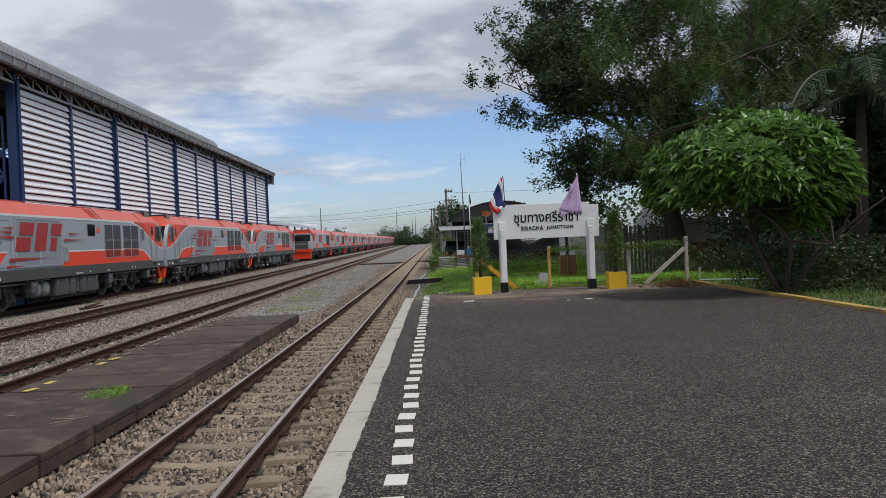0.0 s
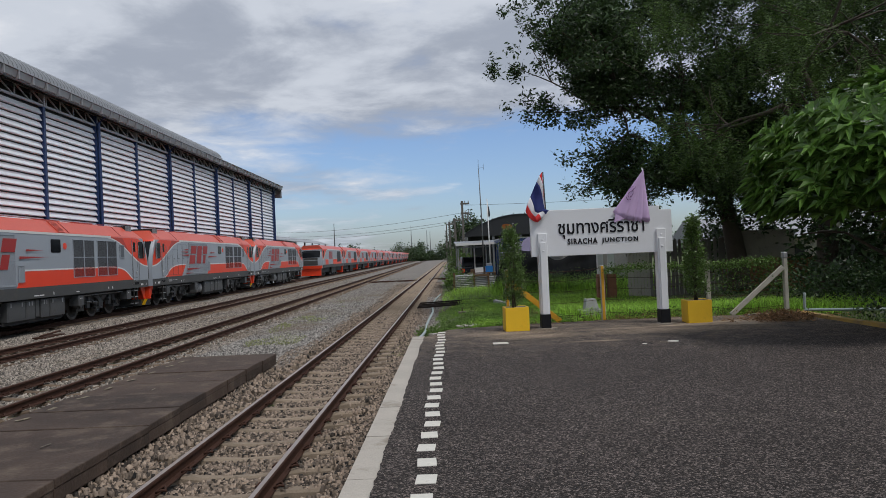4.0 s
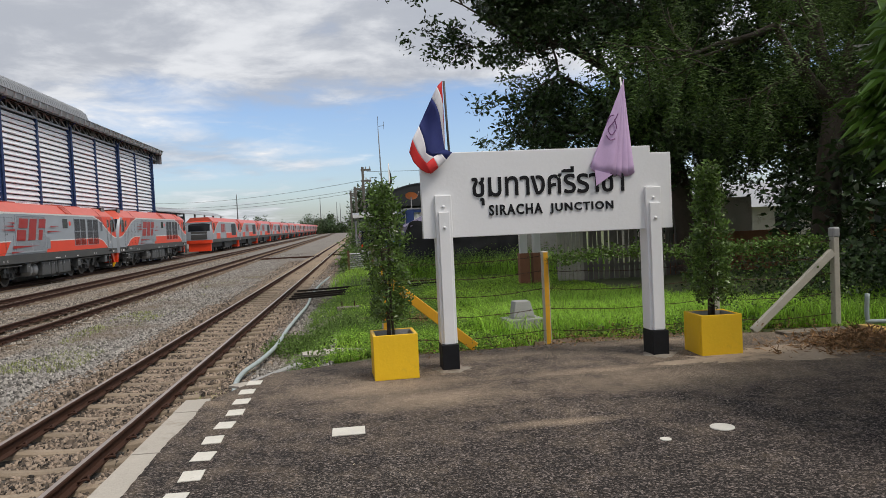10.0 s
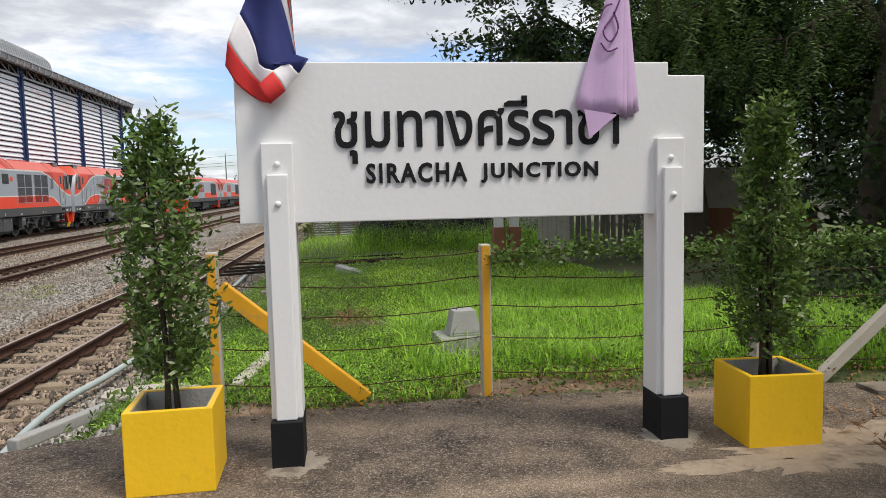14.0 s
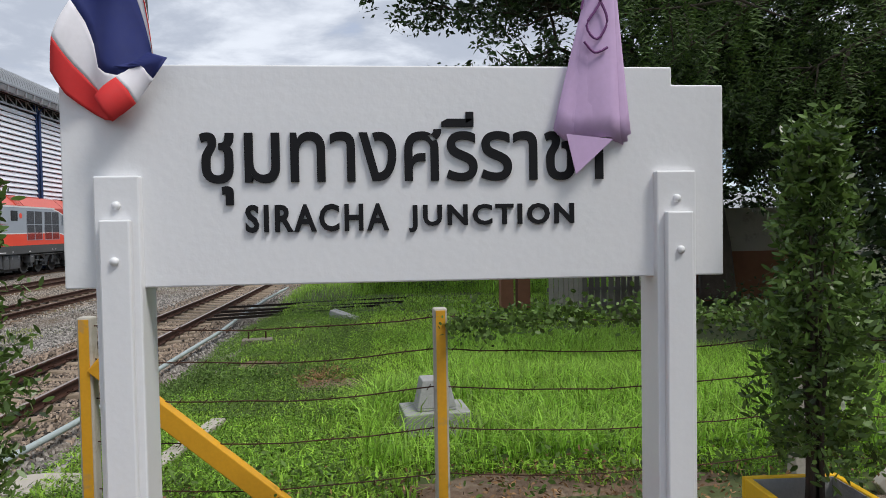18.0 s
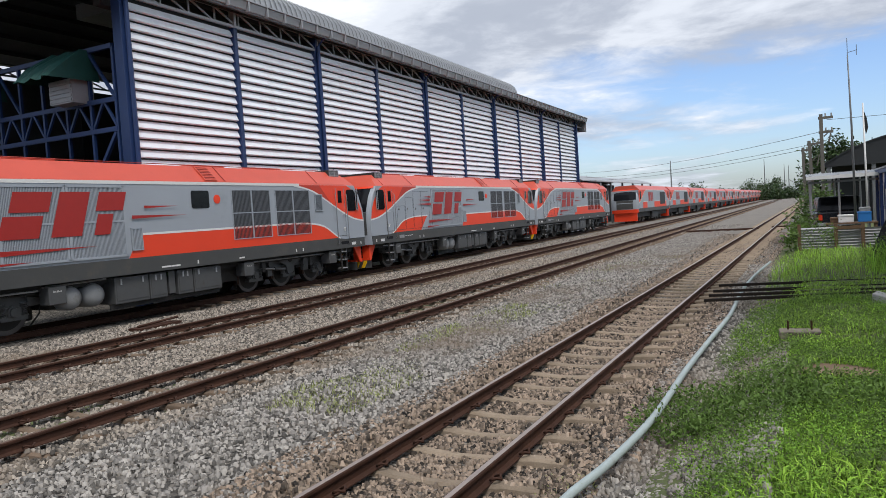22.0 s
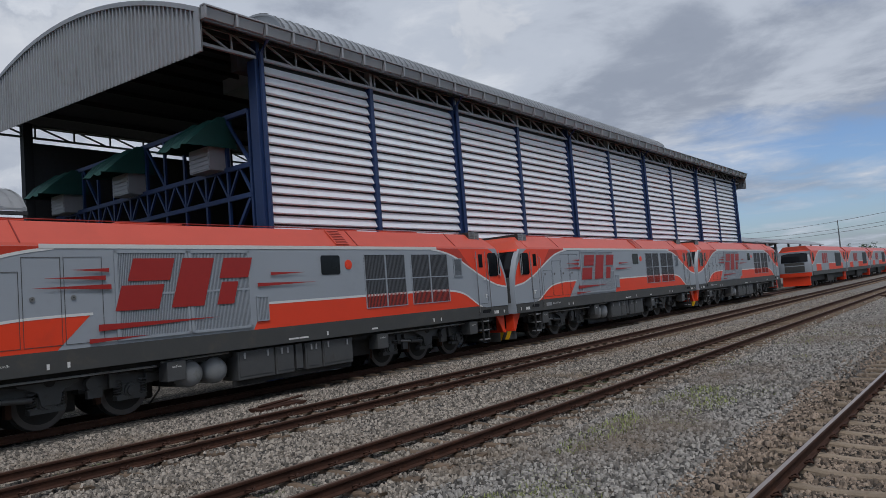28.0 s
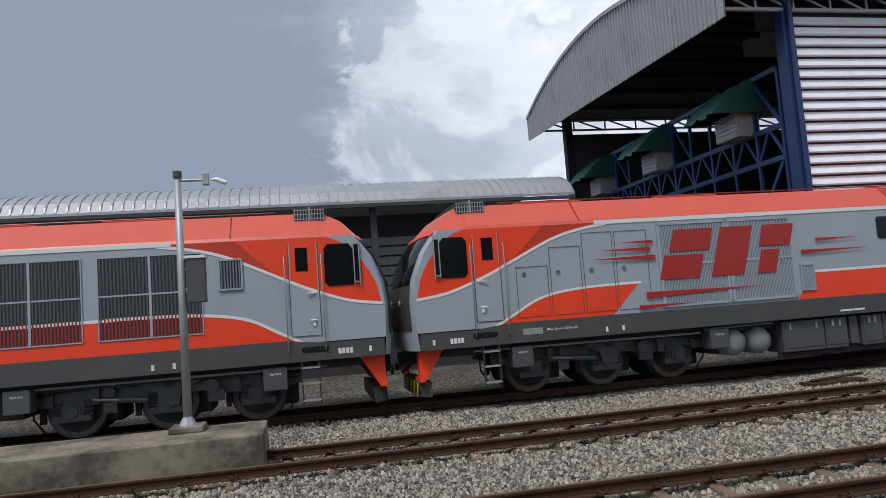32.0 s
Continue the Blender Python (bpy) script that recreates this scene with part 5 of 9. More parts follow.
        d = part("cab_door", Geo().box(SIDE + 0.002, SIDE + 0.009, min(sg * 8.14, sg * 7.60), max(sg * 8.14, sg * 7.60), 1.50, 3.20), "loco_grey", L, "cab door")
        lo_d = [(s, z) for s, z in lo if -8.15 <= s <= -7.58]
        part("red_panel", fan_geo(fn([(s, 3.2) for s, z in lo_d]), fn([(s, z) for s, z in lo_d]), 0.011), "red", d)
        part("white_stripe", strip_geo([fn(q) for q in band(lo_d, 0.055)], 0.012), "loco_white", d)
        part("door_window", Geo().box(SIDE + 0.012, SIDE + 0.018, min(sg * 7.95, sg * 7.73), max(sg * 7.95, sg * 7.73), 2.68, 3.11), "glass", d, "small dark door window")
        part("door_handle", Geo().tube([(SIDE + 0.03, sg * 8.06, 1.78), (SIDE + 0.05, sg * 7.93, 1.78)], 0.014, 6).box(SIDE + 0.01, SIDE + 0.03, min(sg * 8.04, sg * 7.98), max(sg * 8.04, sg * 7.98), 1.68, 1.8), "loco_white", d)
        part("grab_handle", Geo().tube([(SIDE + 0.03, sg * 8.06, 2.28), (SIDE + 0.05, sg * 7.9, 2.27)], 0.012, 6), "loco_white", d)
        seam = Geo()
        for b in ((8.14, 8.128, 1.5, 3.2), (7.612, 7.6, 1.5, 3.2)):
            seam.box(SIDE + 0.008, SIDE + 0.0125, min(sg * b[0], sg * b[1]), max(sg * b[0], sg * b[1]), b[2], b[3])
        seam.box(SIDE + 0.008, SIDE + 0.0125, min(sg * 8.1, sg * 7.6), max(sg * 8.1, sg * 7.6), 1.5, 1.512)
        part("seam", seam, "sill", d)
        for s in (8.19, 7.53):
            part("handrail", Geo().tube([(SIDE + 0.01, sg * s, 3.0), (SIDE + 0.07, sg * s, 2.95), (SIDE + 0.07, sg * s, 1.25), (SIDE + 0.01, sg * s, 1.2)], 0.011, 6), "steel", L, smooth=True)
        ld = Geo()
        for s in (8.07, 7.76):
            ld.box(SIDE - 0.05, SIDE + 0.0, min(sg * s, sg * (s - 0.03)), max(sg * s, sg * (s - 0.03)), 0.28, 1.06)
        steps_ = part("ladder", ld, "under", L, "cab entrance steps")
        for z in (0.34, 0.64, 0.92):
            part("tread", Geo().box(SIDE - 0.20, SIDE + 0.02, min(sg * 8.06, sg * 7.74), max(sg * 8.06, sg * 7.74), z, z + 0.03), "galv", steps_)
        for s in (7.27, 3.05):
            bx = part("sand_box", Geo().box(1.02, 1.36, sg * s - 0.21, sg * s + 0.21, 0.58, 0.98), "under_box", L, "grey sand box", bevel=0.015)
            side_text(bx, "Sand box", sg * s - 0.10, 0.85, 0.20, 0.045, 1.361)
    # grilles with the emblem shapes over them
    for s0, s1 in ((-4.27, -2.72), (-2.70, -1.18)):
        grille(L, s0, s1, 1.50, 3.22, 0.034, ("slat", "loco_grey"), "fine upright louvres", 0.055)
    for s0, s1 in ((2.47, 3.30), (3.30, 4.13), (4.37, 5.23), (5.23, 6.10)):
        radiator(L, s0, s1, 1.68, 3.13)
    grille(L, 6.38, 6.80, 2.42, 2.98, 0.05, ("slat_dark", "slat"), "small louvred vent", 0.03, False)
    grille(L, -1.05, -0.72, 1.62, 2.18, 0.04, ("slat", "loco_grey"), "small louvred vent", 0.025, False)
    # plain slanted emblem shapes in dark red
    off = SIDE + 0.036

    def slab(s0, s1, z0, z1, k=0.30):
        f = lambda s, z: (off, s + (z - 2.65) * k, z)
        part("emblem_shape", Geo().prism([f(s0, z0), f(s1, z0), f(s1, z1), f(s0, z1)], (0.004, 0, 0)), "logo_red", L, "slanted dark red emblem block", normals=True)

    for s0, s1, z0, z1 in ((-4.02, -3.14, 2.62, 3.06), (-4.12, -3.24, 2.06, 2.54), (-2.96, -2.22, 2.06, 3.06), (-1.98, -1.24, 2.62, 3.06), (-1.90, -1.48, 2.06, 2.54)):
        slab(s0, s1, z0, z1)
    for s0, s1, z, h in ((-5.55, -4.45, 2.72, 0.06), (-5.75, -4.35, 2.55, 0.07), (-5.1, -4.38, 2.86, 0.05), (-0.62, 0.45, 2.70, 0.05), (-1.0, 0.75, 2.46, 0.06), (-4.62, -2.0, 1.80, 0.09), (-4.8, -3.6, 1.56, 0.06)):
        tip = s0 if s0 < -4.9 and z > 2.4 else s1
        oth = s1 if tip == s0 else s0
        part("speed_line", Geo().prism([(off, tip, z), (off, oth, z - h), (off, oth, z + h * 0.4)], (0.003, 0, 0)), "logo_red", L, "thin red livery wedge", normals=True)
    # access doors
    for s0, s1 in ((-7.3, -6.65), (-6.6, -5.95), (-5.9, -5.25), (-5.2, -4.5)):
        fr = Geo()
        zt = 2.5 if s0 < -7 else 2.85 if s0 < -6.5 else 3.1
        for b in ((s0, s1, zt - 0.01, zt), (s0, s1, 1.52, 1.53), (s0, s0 + 0.01, 1.52, zt), (s1 - 0.01, s1, 1.52, zt)):
            fr.box(SIDE + 0.007, SIDE + 0.0095, *b)
        dd = part("access_door_seam", fr, "sill", L)
        part("latch", Geo().tube([(SIDE + 0.002, s0 + 0.16, 2.36), (SIDE + 0.02, s0 + 0.16, 2.36)], 0.045, 12), "steel", dd, "round silver latch")
        part("latch_slot", Geo().box(SIDE + 0.019, SIDE + 0.022, s0 + 0.145, s0 + 0.175, 2.345, 2.375), "sill", dd)
    # middle window and round badge
    part("side_window", Geo().prism(side_poly([(1.0, 2.62), (1.56, 2.62), (1.60, 2.66), (1.60, 3.06), (1.56, 3.10), (1.0, 3.10), (0.96, 3.06), (0.96, 2.66)], 0.004), (0.01, 0, 0)), "glass", L, "small dark engine room window", normals=True)
    part("badge", Geo().tube([(SIDE + 0.002, 1.90, 2.86), (SIDE + 0.014, 1.90, 2.86)], 0.125, 20).tube([(SIDE + 0.014, 1.90, 2.86), (SIDE + 0.020, 1.90, 2.86)], 0.08, 16), "red", L, "round red badge")
    # roof fittings
    rg = part("roof_vent", Geo().prism([(1.372, 1.55, 3.37), (1.372, 2.0, 3.37), (0.95, 2.0, 3.79), (0.95, 1.55, 3.79)], (0.02, 0, 0.02)), "roof_red", L)
    for k in range(8):
        z = 3.41 + k * 0.048
        x = 1.372 - (z - 3.37) * 1.0
        part("slat", Geo().box(x + 0.012, x + 0.034, 1.58, 1.97, z + 0.012, z + 0.030), "dark_red", rg)
    part("roof_rail", Geo().tube([(0.88, -7.4, 3.85), (0.88, 7.4, 3.85)], 0.012, 6), "dark_red", L, "thin dark red roof rail")
    for s in (-6.2, -3.0, 2.4, 5.0):
        part("roof_hatch", Geo().box(-0.5, 0.62, s - 0.7, s + 0.7, 3.85, 3.90), "roof_red", L, bevel=0.01)
    for s in (-5.9, 2.3, 6.6):
        part("roof_seam", Geo().prism([(1.375, s, 3.36), (1.375, s + 0.02, 3.36), (0.93, s + 0.02, 3.806), (0.93, s, 3.806)], (0.01, 0, 0.01)), "dark_red", L)
    # underframe: tanks, boxes, bogies
    part("underframe", Geo().box(-1.1, 1.1, -8.9, 8.9, 0.88, 1.06).box(-0.9, 0.9, -3.0, 3.0, 0.45, 0.9), "under", L)
    for s in (-2.62, -2.02):
        t = Geo().tube([(-0.9, s, 0.66), (1.12, s, 0.66), (1.22, s, 0.66), (1.27, s, 0.66)], [0.28, 0.28, 0.24, 0.12], 20)
        part("air_tank", t, "tank", L, "grey rounded air tank", smooth=True)
    for s0, s1 in ((-1.55, -0.55), (-0.52, 0.02), (0.38, 0.9), (0.93, 1.95)):
        bx = part("equipment_box", Geo().box(0.7, 1.30, s0, s1, 0.36, 1.0), "under_box", L, "grey equipment box", bevel=0.015)
        part("box_lid", Geo().box(1.30, 1.312, s0 + 0.04, s1 - 0.04, 0.44, 0.95), "under_box", bx, bevel=0.004)
        for q in (s0 + 0.17, s1 - 0.20):
            part("catch", Geo().box(1.31, 1.335, q - 0.02, q + 0.02, 0.82, 0.96), "galv", bx)
    part("fuse_panel", Geo().box(0.7, 1.28, 0.1, 0.3, 0.42, 1.0), "under_box", L)
    part("side_skirt", Geo().box(1.12, 1.16, -1.6, 2.0, 0.24, 0.36), "under", L)
    for ring in ([(1.2, -8.2, 0.95), (1.2, -3.4, 0.92)], [(1.15, 3.2, 0.95), (1.15, 8.2, 0.93)], [(1.2, -3.3, 0.98), (1.2, -1.7, 1.0)]):
        part("pipe", Geo().tube(ring, 0.022, 6), "galv", L)
    for c in (-5.36, 5.36):
        bogie(L, c, 1)
    return L


def far_locomotive(m, label):
    """The same locomotive with fewer parts, for those far down the track."""
    L = thing("locomotive", label, "locomotive", m, group="row of parked locomotives")
    part("body", Geo().box(-1.40, 1.40, -9.1, 9.1, 1.38, 3.30), "loco_grey", L, "grey painted body shell")
    ring = [(-1.40, 3.30), (-0.93, 3.80), (0.93, 3.80), (1.40, 3.30)]
    part("roof", Geo().prism([(x, -8.9, z) for x, z in ring], (0, 17.8, 0)), "roof_red", L)
    for sg in (-1, 1):
        n = part("nose", nose_geo(sg, [1.05, 1.4, 2.0, 2.4, 2.9, 3.30, 3.6, 3.83]), "loco_grey", L, smooth=True)
        part("windscreen", nose_geo(sg, [2.32, 2.9, 3.2], -0.8, 0.8, 0.02), "glass", n)
        part("brow", nose_geo(sg, [3.22, 3.5, 3.8], -0.96, 0.96, 0.03), "red", n)
        part("bumper", nose_geo(sg, [1.0, 1.2, 1.35], -0.96, 0.96, 0.03), "red", n)
        part("grey_panel", nose_geo(sg, [1.42, 1.7, 2.28], -0.6, 0.6, 0.02), "sill", n)
        part("pilot", Geo().box(-1.15, 1.15, min(sg * 9.0, sg * 9.32), max(sg * 9.0, sg * 9.32), 0.16, 1.05), "red", L)
        part("cab_window", Geo().box(1.402, 1.42, min(sg * 8.72, sg * 8.1), max(sg * 8.72, sg * 8.1), 2.36, 3.13), "glass", L)
        lo = curve_pts(UPPER)
        part("red_field", fan_geo([(sg * -s, 3.295) for s, z in lo], [(sg * -s, z) for s, z in lo], 0.004), "red", L)
        part("white_stripe", strip_geo([[(sg * -s, z) for s, z in q] for q in band(lo, 0.06)], 0.008), "loco_white", L)
    part("frame_sill", Geo().box(-1.41, 1.41, -9.02, 9.02, 1.05, 1.42), "sill", L)
    for y0, y1 in ((-0.9, 7.0), (-7.2, -4.9)):
        part("red_band", Geo().box(1.402, 1.408, y0, y1, 1.42, 2.05), "red", L)
    for y0, y1, z0, z1 in ((-0.9, 7.0, 2.05, 2.1), (-7.0, -4.7, 2.05, 2.1), (-5.6, 5.6, 3.25, 3.33)):
        part("white_line", Geo().box(1.402, 1.412, y0, y1, z0, z1), "loco_white", L)
    for y0, y1 in ((-4.1, -3.2), (-2.95, -2.2), (-1.9, -1.5)):
        part("emblem_shape", Geo().box(1.403, 1.415, y0, y1, 2.1, 3.05), "logo_red", L)
    part("radiator_grille", Geo().box(1.403, 1.413, 2.8, 6.1, 1.7, 3.1), "slat_dark", L)
    part("underframe", Geo().box(-1.0, 1.0, -8.9, 8.9, 0.5, 1.06).box(-1.25, 1.25, -1.6, 2.0, 0.3, 1.0), "under", L)
    for c in (-5.36, 5.36):
        bogie(L, c, 1, False)
    return L


PITCH = 19.10
CENTRE = 29.055
LOCO_LABEL = "grey and red diesel locomotive with white stripes, parked"
loco = locomotive(pose(T4, CENTRE, RAIL_Z), LOCO_LABEL)
for k, shift in ((-1, -0.09), (1, 0.0), (2, 0.0)):
    copy_thing(loco, pose(T4, CENTRE + PITCH * k + shift, RAIL_Z))
far = far_locomotive(pose(T4, 98.3, RAIL_Z), "grey and red diesel locomotive far down the row, parked")
for k in range(1, 17):
    copy_thing(far, pose(T4, 98.3 + PITCH * k, RAIL_Z))


# ---- maintenance shed ----
WX, BAY, Y0 = -17.375, 4.75, 30.98
Y1 = Y0 + 10 * BAY
ROOF_Y0, ROOF_Y1 = 28.85, 80.5
EAVE_X, FAR_X, EAVE_Z, CROWN = -16.80, -32.6, 9.34, 11.32


def roof_z(x):
    """A barrel roof, its crown beyond the middle as the far eave stands higher."""
    u = (x - (EAVE_X + FAR_X) / 2) / ((EAVE_X - FAR_X) / 2)
    return EAVE_Z + (CROWN - EAVE_Z - 0.32) * (1 - u * u) + 0.32 * (1 - u)


def barrel(x0, x1, fz, y0, y1, n=26, t=0.08, rib=0.0):
    g = Geo()
    for k in range(n + 1):
        x = x0 + (x1 - x0) * k / n
        z = fz(x)
        g.v += [(x, y0, z), (x, y1, z), (x, y0, z - t), (x, y1, z - t)]
    for k in range(n):
        a, b = k * 4, (k + 1) * 4
        g.f += [(a, a + 1, b + 1, b), (a + 2, b + 2, b + 3, a + 3), (a, b, b + 2, a + 2), (a + 1, a + 3, b + 3, b + 1)]
    g.f += [(0, 2, 3, 1), (n * 4, n * 4 + 1, n * 4 + 3, n * 4 + 2)]
    return g


def shed():
    s = thing("maintenance_shed", "train shed with white slatted walls, blue columns, curved metal roof", "shed", kind="")
    part("roof", barrel(EAVE_X, FAR_X, roof_z, ROOF_Y0, ROOF_Y1), "roof_metal", s, "curved grey metal roof", smooth=False)
    seams = Geo()
    n = 150
    for k in range(n):
        yy = ROOF_Y0 + 0.05 + (ROOF_Y1 - ROOF_Y0 - 0.15) * k / (n - 1)
        ring = [(EAVE_X - 4.2 * q / 4, yy, roof_z(EAVE_X - 4.2 * q / 4) + 0.03) for q in range(5)]
        for a, b in zip(ring, ring[1:]):
            seams.poly([a, b, (b[0], b[1] + 0.06, b[2]), (a[0], a[1] + 0.06, a[2])])
    part("roof_ribs", seams, "roof_metal", s)["kind"] = "stuff"
    # ribbed sheets that close the curved gables, in upright pans with standing ribs
    for yg in (ROOF_Y0, ROOF_Y1):
        g = Geo()
        m = 74
        low = lambda x: 8.21 + 0.66 * (x - EAVE_X) / (FAR_X - EAVE_X)
        for k in range(m):
            xa = EAVE_X + (FAR_X - EAVE_X) * k / m
            xb = EAVE_X + (FAR_X - EAVE_X) * (k + 1) / m
            xm = xa + (xb - xa) * 0.72
            g.poly([(xa, yg, low(xa)), (xm, yg, low(xm)), (xm, yg, roof_z(xm)), (xa, yg, roof_z(xa))])
            g.poly([(xm, yg - 0.06, low(xm)), (xb, yg - 0.06, low(xb)), (xb, yg - 0.06, roof_z(xb)), (xm, yg - 0.06, roof_z(xm))])
            for x in (xm, xb):
                g.poly([(x, yg - 0.06, low(x)), (x, yg, low(x)), (x, yg, roof_z(x)), (x, yg - 0.06, roof_z(x))])
        part("gable_sheet", g, "roof_metal", s, "ribbed grey gable sheet")
        edge = Geo()
        for k in range(24):
            xa, xb = EAVE_X + (FAR_X - EAVE_X) * k / 24, EAVE_X + (FAR_X - EAVE_X) * (k + 1) / 24
            edge.prism([(xa, yg - 0.09, roof_z(xa) - 0.09), (xb, yg - 0.09, roof_z(xb) - 0.09), (xb, yg - 0.09, roof_z(xb) + 0.05), (xa, yg - 0.09, roof_z(xa) + 0.05)], (0, 0.12, 0))
        part("edge_trim", edge, "roof_metal", s)
        part("corner_trim", Geo().box(EAVE_X - 0.20, EAVE_X + 0.02, yg - 0.10, yg - 0.062, 8.19, 9.30), "roof_metal", s, "pale corner flashing")
    # ridge ventilator
    fz = lambda x: 11.55 + 1.42 * math.sqrt(max(0.0, 1 - ((x + 23.4) / 2.1) ** 2))
    va, vb = 35.5, 75.2
    part("ridge_ventilator", barrel(-21.3, -25.5, fz, va, vb, 18), "roof_metal", s, "raised curved ridge ventilator")
    part("ventilator_cheek", Geo().box(-25.4, -21.4, va + 0.05, vb - 0.05, 10.3, 11.6), "roof_metal", s)
    for yy in (va + 0.06, vb - 0.06):
        xs = [-21.3 - 4.2 * q / 18 for q in range(19)]
        part("ventilator_end", Geo().poly([(x, yy, fz(x) - 0.02) for x in xs]), "roof_metal", s)
    vr = Geo()
    for k in range(105):
        yy = va + 0.05 + (vb - va - 0.15) * k / 104
        xs = [-21.3 - 2.4 * (q / 7) ** 1.6 for q in range(8)]
        for a, b in zip(xs, xs[1:]):
            vr.poly([(a, yy, fz(a) + 0.035), (b, yy, fz(b) + 0.035), (b, yy + 0.09, fz(b) + 0.035), (a, yy + 0.09, fz(a) + 0.035)])
    part("ventilator_ribs", vr, "truss", s)["kind"] = "stuff"
    # eave: a tilted gutter board in short panels between brackets, and a lattice truss under it
    n = 52
    step = (ROOF_Y1 - ROOF_Y0) / n
    for k in range(n):
        yy = ROOF_Y0 + k * step
        part("gutter_panel", Geo().prism([(EAVE_X + 0.02, yy + 0.06, 9.10), (EAVE_X + 0.10, yy + 0.06, 9.12), (EAVE_X + 0.17, yy + 0.06, 9.38), (EAVE_X + 0.06, yy + 0.06, 9.38)], (0, step - 0.12, 0)), "roof_metal", s)
        part("gutter_bracket", Geo().box(EAVE_X + 0.0, EAVE_X + 0.21, yy - 0.035, yy + 0.035, 9.06, 9.44), "galv", s)
    part("gutter", Geo().box(EAVE_X - 0.06, EAVE_X + 0.05, ROOF_Y0 - 0.05, ROOF_Y1, 9.05, 9.37), "truss", s)
    part("gutter_lip", Geo().box(EAVE_X + 0.03, EAVE_X + 0.22, ROOF_Y0 - 0.05, ROOF_Y1, 9.40, 9.44), "galv", s, "pale gutter lip")
    for z in (8.58, 9.13):
        part("truss_chord", Geo().box(WX + 0.02, WX + 0.12, ROOF_Y0 + 0.05, ROOF_Y1 - 0.1, z, z + 0.09), "galv", s)
    zz = Geo()
    n = 44
    step = (ROOF_Y1 - ROOF_Y0 - 0.2) / n
    for k in range(n):
        a = ROOF_Y0 + 0.1 + k * step
        zz.bar((WX + 0.07, a, 9.16), (WX + 0.07, a + step * 0.92, 8.64), 0.05, 0.055).bar((WX + 0.07, a + step, 8.62), (WX + 0.07, a + step, 9.16), 0.05, 0.05)
    part("truss_web", zz, "galv", s)["kind"] = "stuff"
    # the shade under the eave is in this strip's dark colour
    part("soffit", Geo().box(WX - 0.9, WX - 0.6, Y0 - 0.2, Y1, 8.4, 9.5), "inside_shade", s)
    # columns
    for k in range(11):
        y = Y0 + k * BAY
        w = 0.12 if k % 2 == 0 else 0.085
        part("column", Geo().box(WX - 0.25, WX + 0.12, y - w, y + w, BED_Z - 0.2, 8.58), "shed_blue", s, "blue steel column", bevel=0.01)
        part("column_head", Geo().box(WX - 0.1, WX + 0.14, y - 0.06, y + 0.06, 8.58, 9.2), "shed_blue" if k % 2 == 0 else "galv", s)
        if k % 2 == 0:
            part("downpipe", Geo().tube([(EAVE_X - 0.02, y + 0.05, 9.1), (WX + 0.20, y + 0.05, 8.75), (WX + 0.20, y + 0.05, BED_Z - 0.1)], 0.075, 8), "shed_blue", s)
    # slats of the wall, bay by bay: lapped sheets that lean out at the foot over a gap whose shade is painted dark
    prof = [(0.0, 0.0), (0.05, -0.015), (0.135, 0.0), (0.142, 0.018), (0.035, 0.232), (0.0, 0.24)]
    slat = Geo()
    ln = BAY - 0.22
    slat.prism([(x, -ln / 2, z) for x, z in prof], (0, ln, 0))
    SL = fix_normals(slat.mesh("slat", "shed_white"))
    for k in range(10):
        wall = part("wall_panel", Geo().box(WX - 0.16, WX - 0.08, Y0 + k * BAY + 0.1, Y0 + (k + 1) * BAY - 0.1, BED_Z - 0.2, 8.56), "inside_shade", s)
        for q in range(19):
            piece("slat", SL, wall, pose(WX - 0.075, Y0 + (k + 0.5) * BAY, 8.55 - 0.298 * (q + 1)))
        part("lower_sheet", Geo().box(WX - 0.07, WX - 0.03, Y0 + k * BAY + 0.12, Y0 + (k + 1) * BAY - 0.12, BED_Z - 0.2, 2.85), "shed_white", wall)
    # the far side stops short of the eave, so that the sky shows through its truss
    part("far_wall", Geo().box(-31.2, -31.0, 30.2, Y1, BED_Z - 0.2, 8.72), "inside_shade", s)
    for z in (8.95, 9.45):
        part("far_chord", Geo().bar((-31.1, ROOF_Y0 + 0.1, z), (-31.1, Y1, z), 0.08, 0.08), "truss", s)
    ft = Geo()
    for k in range(30):
        a = ROOF_Y0 + 0.1 + k * 1.55
        ft.bar((-31.1, a, 9.45), (-31.1, a + 1.4, 8.95), 0.06, 0.06).bar((-31.1, a + 1.55, 8.95), (-31.1, a + 1.55, 9.45), 0.06, 0.06)
    part("far_truss", ft, "truss", s)["kind"] = "stuff"
    part("end_wall", Geo().box(-31.0, WX - 0.3, Y1 - 0.2, Y1, BED_Z - 0.2, 9.3), "inside_shade", s)
    # ceiling and purlins carry the shed's shade as dark colour
    part("ceiling_sheet", barrel(EAVE_X - 0.3, FAR_X + 0.3, lambda x: roof_z(x) - 0.35, 29.0, Y1, 14), "inside_shade", s, "underside of the roof, shade put into its colour")
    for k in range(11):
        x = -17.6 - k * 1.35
        part("purlin", Geo().box(x - 0.05, x + 0.05, 29.1, Y1, roof_z(x) - 0.62, roof_z(x) - 0.40), "inside_shade", s)
    for k in range(4):
        part("far_column", Geo().box(-31.3, -30.95, 30.0 + k * 9.5, 30.35 + k * 9.5, BED_Z - 0.2, 9.5), "roof_black", s, "dark steel column")
    return s


shed()


